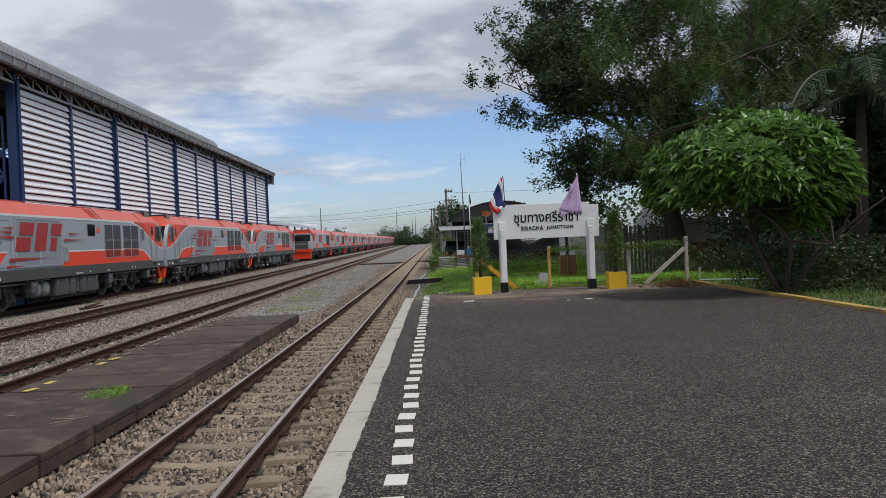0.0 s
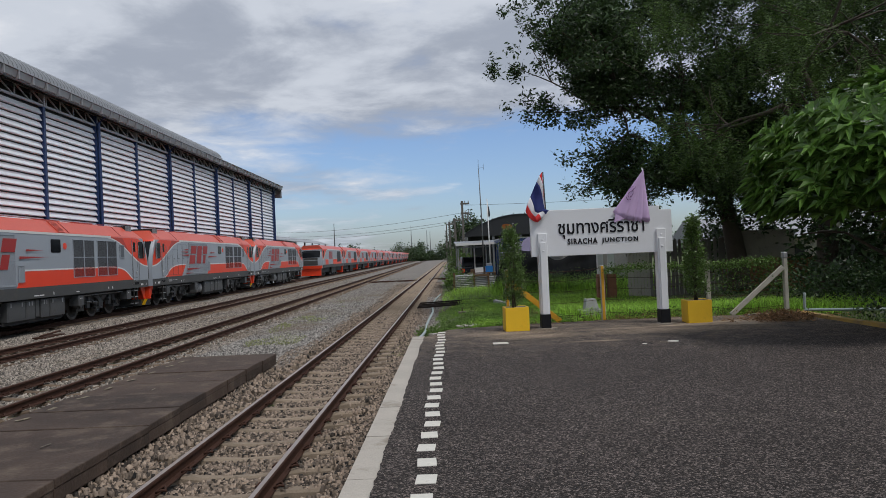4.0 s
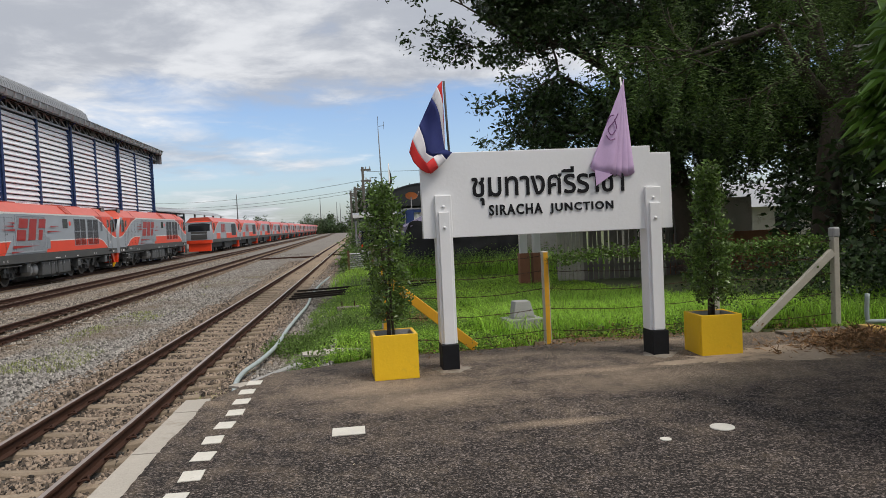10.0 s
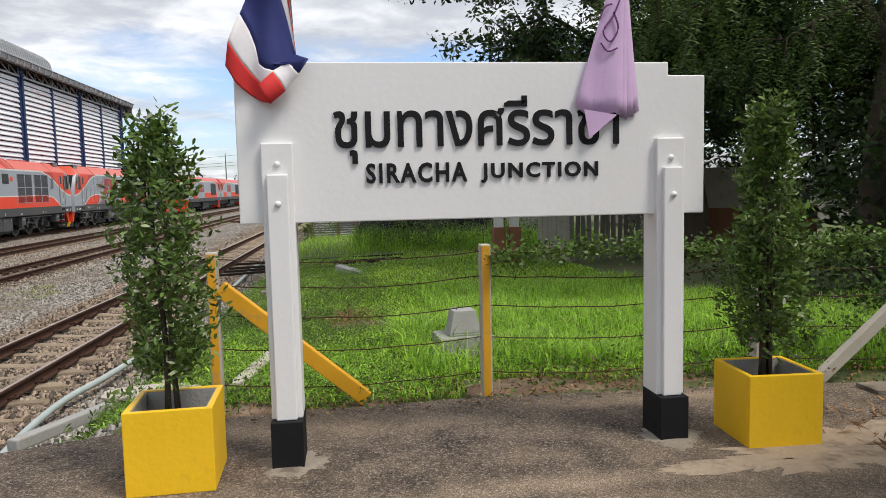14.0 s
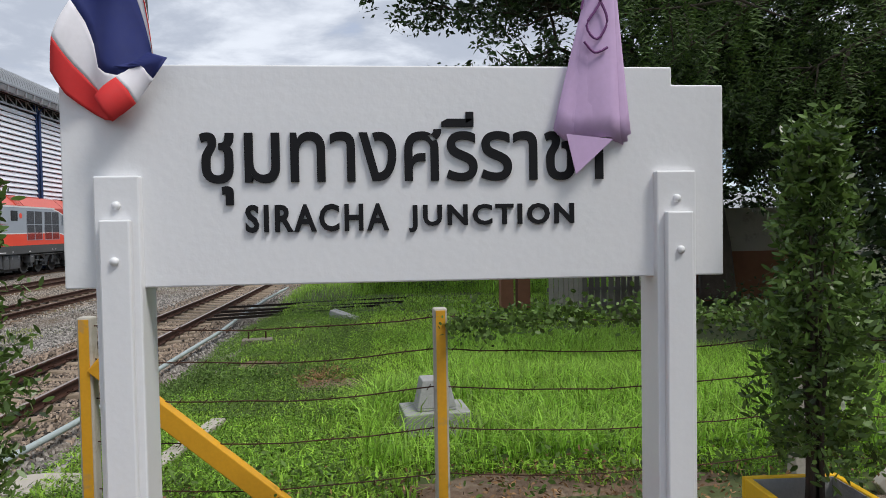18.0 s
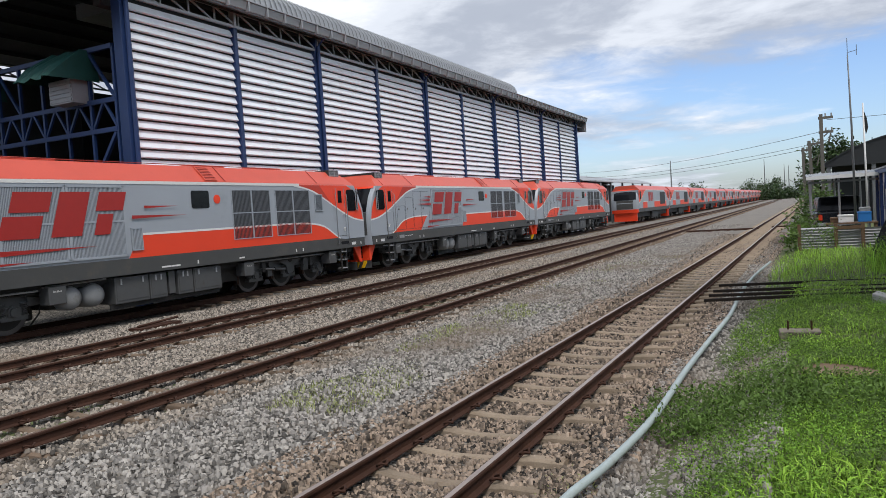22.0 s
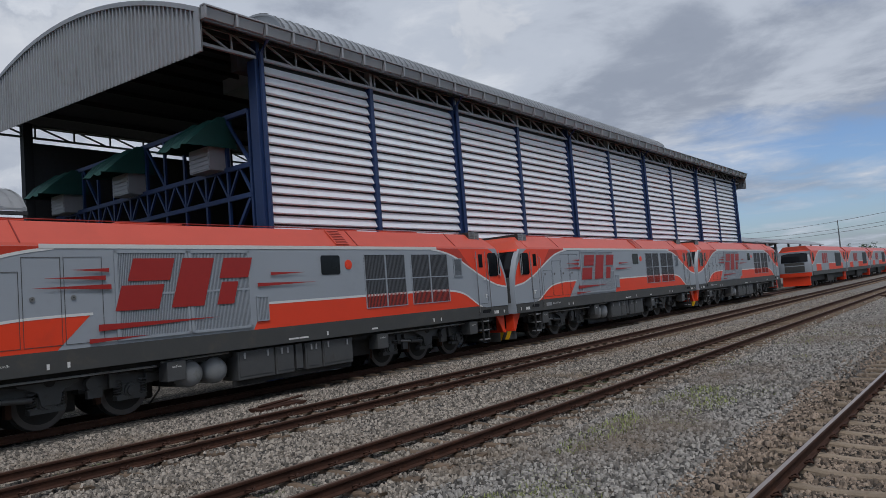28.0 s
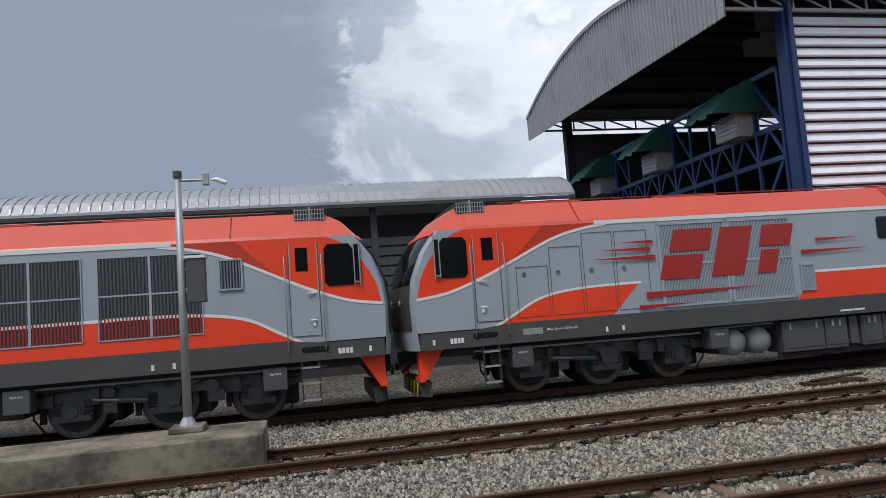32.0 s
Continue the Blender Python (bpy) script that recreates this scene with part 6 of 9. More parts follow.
def gantry():
    """Blue lattice frame at the shed's open end, with covered hoist units on it."""
    b = thing("gantry_girder", "blue steel lattice girder across the open shed end", "girder")
    y = 31.0
    xs = [WX - 0.5 - k * 1.15 for k in range(12)]
    for z in (4.7, 5.6, 7.2):
        part("chord", Geo().bar((xs[0], y, z), (xs[-1], y, z), 0.12, 0.14), "shed_blue", b)
    for k in range(11):
        d = Geo().bar((xs[k], y, 4.7), (xs[k] - 0.57, y, 5.6), 0.07, 0.07).bar((xs[k] - 0.57, y, 5.6), (xs[k + 1], y, 4.7), 0.07, 0.07)
        part("brace", d, "shed_blue", b)
        part("post", Geo().bar((xs[k], y, 3.2), (xs[k], y, 7.2), 0.09, 0.09), "shed_blue", b)
        if k % 2 == 0:
            part("brace", Geo().bar((xs[k], y, 5.6), (xs[k + 1], y, 7.2), 0.08, 0.08), "shed_blue", b)
    part("support", Geo().bar((WX - 0.6, y, 4.6), (WX - 2.0, y, 2.8), 0.1, 0.1), "shed_blue", b)
    return b


gantry()


def hoist(x, y, z):
    h = thing("covered_unit", "machine unit under a draped green tarpaulin", "machine", pose(x, y, z), group="covered units on the lattice girder")
    cover = Geo()
    n = 9
    for k in range(n + 1):
        x_ = -0.8 + 1.6 * k / n
        for q, (_, yy, zz) in enumerate([(0, -1.05, 0.0), (0, -0.7, 0.42), (0, 0.05, 0.95), (0, 0.55, 1.0), (0, 0.75, 0.1)]):
            cover.v.append((x_, yy + 0.05 * math.sin(k * 2.1 + q), zz + 0.05 * math.sin(k * 1.7 + q * 2.2)))
    for k in range(n):
        for q in range(4):
            cover.f.append((k * 5 + q, k * 5 + q + 1, (k + 1) * 5 + q + 1, (k + 1) * 5 + q))
    cover.f += [tuple(range(5)), tuple(n * 5 + q for q in range(5))[::-1]]
    part("tarpaulin", cover, "tarp_green", h, "green tarpaulin cover")
    body = part("cabinet", Geo().box(-0.45, 0.62, -0.15, 0.6, -0.62, 0.1), "roof_metal", h)
    for k in range(5):
        part("louvre", Geo().box(-0.42, 0.6, -0.18, -0.15, -0.58 + k * 0.13, -0.49 + k * 0.13), "galv", body)
    return h


for x in (-19.75, -24.5, -29.3):
    hoist(x, 30.6, 6.22)


# ---- low building with a barrel roof behind the locomotives ----
def low_building():
    s = thing("depot_building", "low depot building with a barrel metal roof and slatted walls", "building")
    fz = lambda x: 4.66 + 1.12 * math.sqrt(max(0.0, 1 - ((x + 26.4) / 3.42) ** 2))
    part("roof", barrel(-23.0, -29.8, fz, -30.0, 26.85, 24), "roof_metal", s, "curved ribbed metal roof")
    rb = Geo()
    for k in range(190):
        yy = -29.9 + 56.65 * k / 189
        xs = [-23.0 - 3.4 * (q / 8) ** 1.7 for q in range(9)]
        for a, b in zip(xs, xs[1:]):
            rb.poly([(a, yy, fz(a) + 0.03), (b, yy, fz(b) + 0.03), (b, yy + 0.06, fz(b) + 0.03), (a, yy + 0.06, fz(a) + 0.03)])
    part("roof_ribs", rb, "roof_metal", s)["kind"] = "stuff"
    # eave board, wall and columns coloured dark for the shade under the roof
    part("eave_board", Geo().box(-23.1, -22.95, -30, 26.85, 4.58, 4.68), "inside_shade", s)
    wall = part("wall", Geo().box(-25.4, -25.2, -30, 26.4, BED_Z - 0.2, 4.6), "inside_shade", s)
    SL = Geo().box(-0.03, 0.03, -28.0, 28.0, 0.0, 0.27).mesh("slat", "roof_metal")
    for k in range(10):
        piece("slat", SL, wall, pose(-25.15, -1.8, 0.5 + k * 0.34, 0, 22, 0))
    part("gable_wall", Geo().box(-29.6, -25.2, 26.2, 26.4, BED_Z - 0.2, 4.7), "roof_metal", s)
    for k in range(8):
        part("column", Geo().box(-23.5, -23.3, 26.0 - k * 6, 26.2 - k * 6, BED_Z - 0.2, 4.6), "inside_shade", s)
    return s


low_building()

# ---- slab with camera mast between the tracks ----
mast_slab = solid("mast_slab", Geo().box(-12.35, -10.95 + 0.0, 4.0, 17.05, BED_Z - 0.2, -0.25), "concrete", "stained concrete slab beside the track", "slab", bevel=0.02)


def camera_mast():
    m = thing("camera_mast", "galvanised camera mast with a cabinet, on a concrete foot", "mast", pose(-11.95, 15.95, -0.25))
    part("foot", Geo().prism([(-0.24, -0.24, 0), (0.24, -0.24, 0), (0.24, 0.24, 0), (-0.24, 0.24, 0)], (0, 0, 0.09)), "concrete", m, bevel=0.02)
    part("flange", Geo().tube([(0, 0, 0.09), (0, 0, 0.22)], [0.13, 0.06], 8), "galv", m)
    part("pole", Geo().tube([(0, 0, 0.1), (0, 0, 3.75)], [0.065, 0.05], 10), "galv", m, smooth=True)
    part("cap", Geo().tube([(0, 0, 3.72), (0, 0, 3.82)], 0.065, 10), "sill", m)
    part("arm", Geo().tube([(0, 0, 3.68), (0, 0.40, 3.68)], 0.022, 8), "galv", m)
    part("bracket", Geo().box(-0.05, 0.05, 0.36, 0.45, 3.60, 3.78), "galv", m, bevel=0.008)
    part("security_camera", Geo().tube([(0, 0.48, 3.68), (0, 0.56, 3.68), (0.02, 0.70, 3.62)], [0.015, 0.035, 0.035], 8), "loco_white", m, "small white security camera")
    cab = part("cabinet", Geo().box(-0.12, 0.12, 0.08, 0.34, 1.85, 2.50), "under_box", m, "grey control cabinet", bevel=0.01)
    part("hood", Geo().box(-0.14, 0.14, 0.06, 0.36, 2.50, 2.54), "loco_white", cab)
    part("clamp", Geo().tube([(0, 0, 2.05), (0, 0.08, 2.05)], 0.02, 6).tube([(0, 0, 2.35), (0, 0.08, 2.35)], 0.02, 6), "galv", cab)
    return m


camera_mast()


# ---- trees ----
def limb(g, rng, p, d, r, length, depth, tips, curl=0.25):
    """One branch that forks; its tips collect where leaves sit."""
    pts, rad = [tuple(p)], [r]
    n = 4
    for k in range(n):
        d = (d + Vector(rng.normal(size=3) * curl * 0.35)).normalized()
        p = p + d * (length / n)
        pts.append(tuple(p))
        rad.append(r * (1 - 0.5 * (k + 1) / n))
        if depth <= 2 and k >= 1:
            tips.append(tuple(p))
    g.tube(pts, rad, 8 if r > 0.08 else 5, cap=False)
    if depth == 0:
        tips.append(tuple(p))
        return
    for k in range(rng.integers(2, 4)):
        nd = (d + Vector(rng.normal(size=3) * (0.55 + curl))).normalized()
        nd.z = nd.z * 0.75 + 0.12
        limb(g, rng, p, nd.normalized(), r * 0.52, length * rng.uniform(0.62, 0.85), depth - 1, tips, curl)


def blob_points(rng, centre, radii, n, gap=0.47):
    """Points in an uneven crown: near its shell, with holes left by noise."""
    out = []
    while len(out) < n:
        q = rng.normal(size=3)
        q /= np.linalg.norm(q)
        r = rng.uniform(0.45, 1.0) ** 0.5
        k = 1 + 0.35 * noise.noise((q[0] * 1.7 + centre[0], q[1] * 1.7, q[2] * 1.7 + centre[2]))
        p = (centre[0] + q[0] * r * radii[0] * k, centre[1] + q[1] * r * radii[1] * k, centre[2] + q[2] * r * radii[2] * k)
        if noise.noise((p[0] * 0.55, p[1] * 0.55, p[2] * 0.55)) > gap - 0.5:
            out.append(p)
    return out


def strands(rng, starts, length, steps, size, fall=0.16):
    """Drooping feathery sprays: thin stems of small paired leaflets that bend down from where they start."""
    n = len(starts)
    p = np.asarray(starts, float)
    a = rng.uniform(0, 6.283, n)
    d = np.stack([np.cos(a), np.sin(a), rng.uniform(-0.5, 0.5, n)], 1)
    ln = length * rng.uniform(0.6, 1.3, n)[:, None]
    out = []
    for k in range(steps):
        d[:, 2] -= fall
        d /= np.linalg.norm(d, axis=1)[:, None]
        p = p + d * ln / steps
        side = np.stack([-d[:, 1], d[:, 0], rng.uniform(-0.35, 0.35, n)], 1)
        side /= np.linalg.norm(side, axis=1)[:, None]
        for sg in (-1, 1):
            w = size * rng.uniform(0.7, 1.3, n)[:, None]
            tip = p + side * sg * w * 2.6 + d * w * 0.9
            mid = p + side * sg * w * 1.2 + d * w * 0.35
            out.append(np.stack([p, mid + d * w * 0.42, tip, mid - d * w * 0.42], 1))
    v = np.concatenate(out).reshape(-1, 3)
    return v, np.arange(len(v)).reshape(-1, 4)


def tree(name, label, base, trunk_r, height, crowns, seed, leaf_mat, clumps, per, spread, size, droop=0.35, length=2.4, lean=(0, 0), gap=0.47, feathery=False):
    rng = np.random.default_rng(seed)
    t = thing(name, label, "tree", pose(*base))
    g = Geo()
    tips = []
    top = Vector((lean[0], lean[1], height))
    pts = [(lean[0] * q * q, lean[1] * q * q, height * q) for q in (0, 0.05, 0.35, 0.7, 1.0)]
    g.tube(pts, [trunk_r * 1.35, trunk_r * 1.05, trunk_r * 0.9, trunk_r * 0.8, trunk_r * 0.7], 12)
    for c, r in crowns:
        d = (Vector(c) - top)
        limb(g, rng, top, d.normalized(), trunk_r * 0.45, d.length * 0.42, 3, tips)
    part("trunk", g, "bark", t, "grey-brown trunk and limbs", smooth=True)
    cs = []
    for c, r in crowns:
        cs += blob_points(rng, c, r, int(clumps * r[0] * r[2] / 6), gap)
    # twigs that reach out of the crowns carry leaves too
    for p in tips[::2]:
        if all(sum(((p[i] - c[i]) / r[i]) ** 2 for i in range(3)) > 1.25 for c, r in crowns):
            cs.append(p)
    if feathery:
        v, f = strands(rng, np.repeat(np.asarray(cs), per, axis=0) + rng.normal(size=(len(cs) * per, 3)) * spread, length, 11, size)
    else:
        # tufts of leaves gathered into boughs, with air between them
        cs = np.repeat(np.asarray(cs), 6, axis=0)
        cs = cs + rng.normal(size=cs.shape) * np.array([0.42, 0.42, 0.24])
        v, f = leaves(rng, cs, per, spread, size, droop, length)
    cloud("crown", v, f, leaf_mat, t)
    return t


# broad dark tree whose crown hangs over the garden
tree("rain_tree", "large dark-leaved spreading tree behind the fence", (10.2, 29.5, -0.3), 0.36, 3.4,
     [((-2.4, 0.5, 5.6), (2.9, 2.6, 2.3)), ((-4.3, 0.5, 7.2), (1.7, 1.5, 1.3)), ((-0.6, -1.0, 8.6), (3.8, 3.0, 3.0)), ((-4.4, 1.0, 8.4), (2.3, 2.2, 1.9)), ((2.5, 0.0, 7.4), (4.0, 3.3, 3.6)), ((-1.4, -0.5, 3.5), (2.4, 2.0, 1.0)), ((-5.3, 0.3, 9.0), (1.6, 1.6, 1.3)), ((-4.6, 0.4, 10.2), (2.6, 2.2, 1.7)), ((1.0, 0.5, 4.6), (3.0, 2.2, 1.8)), ((6.2, 0.0, 9.2), (4.0, 3.0, 3.2)), ((7.0, 0.5, 5.0), (3.4, 2.6, 2.4))],
     11, "leaf_dark", 80, 44, 0.13, 0.066, lean=(-0.5, 0), gap=0.56)
tree("feathery_tree", "tall tree with fine feathery foliage and a thick trunk", (9.75, 23.1, -0.4), 0.29, 3.6,
     [((-1.3, -0.6, 5.4), (2.4, 1.6, 1.5)), ((2.0, -1.0, 5.2), (3.6, 2.2, 2.0)), ((0.8, -0.5, 7.6), (4.2, 2.6, 2.4)), ((-2.6, 0.2, 7.6), (2.0, 1.6, 1.5)), ((5.2, -1.5, 5.6), (3.4, 2.4, 2.6)), ((3.0, -2.2, 3.9), (2.4, 1.6, 1.0)), ((4.6, 0.5, 8.4), (3.4, 2.6, 2.4)), ((8.0, -1.0, 8.2), (3.2, 2.4, 2.6)), ((0.2, 0.4, 10.0), (3.6, 2.4, 1.8))],
     12, "leaf_fine", 72, 9, 0.28, 0.030, length=0.95, lean=(0.3, 0), gap=0.56, feathery=True)
tree("garden_tree", "dark leafy tree at the back of the garden", (15.5, 19.0, -0.1), 0.25, 2.8,
     [((-1.5, 0, 3.6), (3.6, 2.5, 3.0)), ((1.5, 0, 2.8), (3.5, 2.5, 2.6)), ((0, 0.5, 6.5), (4.0, 3.0, 3.0))], 13, "leaf_dark", 60, 22, 0.16, 0.095)


def frangipani():
    rng = np.random.default_rng(21)
    t = thing("frangipani_tree", "low spreading frangipani tree with white flowers", "tree", pose(6.7, 14.25, -0.03))
    g = Geo()
    tips = []
    for k in range(5):
        a = k * 1.26 + 0.4
        limb(g, rng, Vector((0.08 * math.cos(a), 0.08 * math.sin(a), 0)), Vector((0.6 * math.cos(a), 0.6 * math.sin(a), 1)).normalized(), 0.07, 1.2, 2, tips, 0.3)
    part("trunk", g, "bark", t, "grey branching stems", smooth=True)
    ros = []
    for k in range(820):
        a, u = rng.uniform(0, 6.283), rng.uniform(0, 1)
        el = math.asin(rng.uniform(-0.9, 1.0))
        q = (math.cos(el) * math.cos(a), math.cos(el) * math.sin(a), math.sin(el))
        k_ = 1 + 0.16 * noise.noise((q[0] * 2, q[1] * 2, q[2] * 2)) - 0.12 * u
        if q[2] < -0.5 and q[0] < 0.2:
            continue
        ros.append((-0.62 + q[0] * 1.95 * k_, q[1] * 1.5 * k_, 2.28 + q[2] * 1.2 * k_, q))
    V, F = [], []
    for x, y, z, q in ros:
        ax = Vector((q[0] * 0.75, q[1] * 0.75, 0.7)).normalized()
        s = ax.orthogonal().normalized()
        u = ax.cross(s)
        n = rng.integers(9, 14)
        for k in range(n):
            b = 2.399 * k + rng.uniform(-0.2, 0.2)
            d = (s * math.cos(b) + u * math.sin(b)) * 0.92 + ax * rng.uniform(-0.05, 0.75)
            d.normalize()
            w = d.cross(ax).normalized()
            ln, wd = rng.uniform(0.20, 0.34), rng.uniform(0.030, 0.042)
            p = Vector((x, y, z))
            i = len(V)
            mid = p + d * ln * 0.55 + ax * 0.02
            end = p + d * ln - Vector((0, 0, 0.05))
            V += [p, p + d * ln * 0.3 + w * wd * 0.8, mid + w * wd * 1.15, end, mid - w * wd * 1.15, p + d * ln * 0.3 - w * wd * 0.8]
            F.append((i, i + 1, i + 2, i + 3, i + 4, i + 5))
    me = bpy.data.meshes.new("crown")
    me.from_pydata([tuple(v) for v in V], [], [tuple(dict.fromkeys(f)) for f in F])
    me.materials.append(M["leaf_frangipani"])
    part("crown", me, None, t)
    for k in range(26):
        x, y, z, q = ros[int(rng.integers(0, len(ros)))]
        if q[2] < -0.2:
            continue
        fl = Geo()
        for j in range(6):
            c = Vector((x + q[0] * 0.22 + rng.normal() * 0.05, y + q[1] * 0.22 + rng.normal() * 0.05, z + 0.24 + rng.normal() * 0.03))
            for b in range(5):
                a = b * 1.2566 + j
                fl.poly([c, c + Vector((math.cos(a) * 0.03, math.sin(a) * 0.03, 0.012)), c + Vector((math.cos(a + 0.5) * 0.045, math.sin(a + 0.5) * 0.045, 0.016)), c + Vector((math.cos(a + 1.0) * 0.03, math.sin(a + 1.0) * 0.03, 0.012))])
        part("flower_cluster", fl, "sign_white", t, "small white flower cluster")["kind"] = "stuff"
    return t


frangipani()


# ---- loose ballast, as real stones where the camera passes ----
def stones(name, areas, size, mat, label, seed, zfun):
    """Crushed stones: dented cubes of uneven size, strewn over rectangles with some share to the square metre."""
    rng = np.random.default_rng(seed)
    P = []
    for x0, x1, y0, y1, n in areas:
        k = int((x1 - x0) * (y1 - y0) * n)
        P.append(np.stack([rng.uniform(x0, x1, k), rng.uniform(y0, y1, k)], 1))
    P = np.concatenate(P)
    clear = np.ones(len(P), bool)
    over = np.zeros(len(P), bool)
    for name_, tx, sh in (("track_1", T1, SHEAR), ("track_2", T2, 0.003), ("track_3", T3, 0.0)):
        ys = np.array(SLEEPER_AT[name_])
        near = np.abs(ys[np.searchsorted(ys, P[:, 1]).clip(1, len(ys) - 1)] - P[:, 1])
        near = np.minimum(near, np.abs(ys[np.searchsorted(ys, P[:, 1]).clip(1, len(ys) - 1) - 1] - P[:, 1]))
        off = np.abs(P[:, 0] - tx - sh * P[:, 1])
        bury = (near < 0.075) & (off > 0.66) & (off < 1.02) & (rng.uniform(0, 1, len(P)) < 0.5)
        over |= bury
        clear &= ~((near < 0.075) & (off < 1.0) & ~bury & (rng.uniform(0, 1, len(P)) > 0.10)) & ~(np.abs(off - 0.53) < 0.06)
    P, over = P[clear], over[clear]
    z = np.array([zfun(x, y) for x, y in P]) + 0.065 * over
    n = len(P)
    # broken three-sided chips, wider below
    turn = np.array([0, 2.094, 4.189])[None] + rng.normal(size=(n, 3)) * 0.35
    twist = turn + rng.uniform(-0.6, 0.6, (n, 1))
    low_r, top_r = rng.uniform(0.5, 0.85, (n, 3)), rng.uniform(0.25, 0.62, (n, 3))
    foot = np.stack([np.cos(turn) * low_r, np.sin(turn) * low_r, np.full((n, 3), -0.5)], 2)
    top = np.stack([np.cos(twist) * top_r, np.sin(twist) * top_r, rng.uniform(0.2, 0.6, (n, 3))], 2)
    v = np.concatenate([foot, top], 1)
    a, b = rng.uniform(0, 6.283, n), rng.uniform(-0.45, 0.45, n)
    ca, sa, cb, sb = np.cos(a), np.sin(a), np.cos(b), np.sin(b)
    R = np.zeros((n, 3, 3))
    R[:, 0, 0], R[:, 0, 1], R[:, 1, 0], R[:, 1, 1], R[:, 2, 2] = ca, -sa, sa, ca, 1
    T = np.zeros((n, 3, 3))
    T[:, 0, 0], T[:, 1, 1], T[:, 1, 2], T[:, 2, 1], T[:, 2, 2] = 1, cb, -sb, sb, cb
    v = np.einsum("nij,nkj->nki", R @ T, v) * (size * rng.uniform(0.6, 1.35, n))[:, None, None]
    v += np.stack([P[:, 0], P[:, 1], z + size * 0.12 + rng.uniform(-0.3, 0.35, n) * size], 1)[:, None]
    q = np.array([(0, 1, 4), (0, 4, 3), (1, 2, 5), (1, 5, 4), (2, 0, 3), (2, 3, 5), (3, 4, 5)])
    f = (np.arange(n) * 6)[:, None, None] + q[None]
    ob = cloud(name, v.reshape(-1, 3), f.reshape(-1, 3), mat)
    return tagged(ob, label, "gravel", kind="stuff")


def bed_at(x, y):
    return max(bed_z(x, y), ground_z(x, y)) if x > T1 + 1.2 else bed_z(x, y)


stones("ballast_stones", [(T1 - 1.2, T1 + 1.75, 4.0, 22, 1500), (T1 - 1.0, T1 + 1.9, 22, 32, 1050), (T1 - 1.0, T1 + 2.5, 32, 60, 110)], 0.040, "stone_brown", "rust-stained crushed stones between the rails", 31, bed_at)


def heap_z(x, y):
    """Ballast heaped against the low platform, strewn through its depth."""
    up = 0.05 * smooth((-3.45 - (x - SHEAR * y)) / 0.45)
    return bed_z(x, y) + up * (0.5 + 0.5 * math.sin(x * 977.0 + y * 613.0))


stones("ballast_stones", [(-3.95, -3.3, 4.5, 18.4, 800)], 0.045, "stone_brown", "rusty stones heaped against the low platform", 34, heap_z)
stones("ballast_stones", [(-5.9, T1 - 0.8, 16, 30, 640), (-5.9, T1 - 0.7, 30, 46, 320), (-5.9, -5.4, 8, 18.5, 260), (-6.0, T1 - 0.7, 46, 75, 50)], 0.043, "stone_grey", "pale grey crushed stone ballast", 32, bed_at)
stones("ballast_stones", [(-9.0, -5.9, 12, 30, 560), (-14.2, -9.0, 13, 30, 430), (-14.2, -5.9, 30, 46, 220), (-14, -6.0, 46, 75, 50), (-15.2, -13.8, 8, 20, 200)], 0.043, "stone_tan", "dusty brownish crushed stone ballast", 36, bed_at)
stones("edge_stones", [(T1 + 1.6, 0.35, 17.6, 26, 950), (T1 + 1.7, 0.1, 26, 40, 350)], 0.040, "stone_grey", "loose grey stones between ballast and grass", 33, bed_at)


# ---- grass, weeds and creepers ----
def blades(name, label, areas, h0, h1, mat, seed, width=0.009, lean=0.45, keep=None, kind="stuff", category="grass"):
    rng = np.random.default_rng(seed)
    P = []
    for x0, x1, y0, y1, n in areas:
        k = int((x1 - x0) * (y1 - y0) * n)
        p = np.stack([rng.uniform(x0, x1, k), rng.uniform(y0, y1, k)], 1)
        tuft = np.array([noise.noise((x * 1.3, y * 1.3, seed)) for x, y in p])
        P.append(p[tuft > rng.uniform(-0.75, 0.15, k)])
    P = np.concatenate(P)
    if keep:
        P = P[np.array([keep(x, y) for x, y in P])]
    n = len(P)
    z = np.array([bed_z(x, y) if x < -3.0 else ground_z(x, y) for x, y in P]) - 0.01
    tall = np.array([noise.noise((x * 0.6, y * 0.6, seed + 3)) for x, y in P])
    h = rng.uniform(h0, h1, n) * (1.0 + 0.5 * tall)
    a = rng.uniform(0, 6.283, n)
    d = np.stack([np.cos(a), np.sin(a), np.zeros(n)], 1)
    s = np.stack([-np.sin(a), np.cos(a), np.zeros(n)], 1) * (width * rng.uniform(0.6, 1.4, n))[:, None]
    ln = (lean * rng.uniform(0.1, 1.2, n) * h)[:, None]
    b = np.stack([P[:, 0], P[:, 1], z], 1)
    up = np.array([0, 0, 1.0])
    m = b + d * ln * 0.30 + up * (h * 0.62)[:, None]
    t = b + d * ln * 1.1 + up * (h * (1.0 - 0.25 * np.minimum(1.0, ln[:, 0] / h)))[:, None]
    v = np.stack([b - s * 0.6, b + s * 0.6, m + s, m - s, t + s * 0.08, t - s * 0.08], 1).reshape(-1, 3)
    f = ((np.arange(n) * 6)[:, None, None] + np.array([(0, 1, 2, 3), (3, 2, 4, 5)])[None]).reshape(-1, 4)
    return tagged(cloud(name, v, f, mat), label, category, kind=kind)


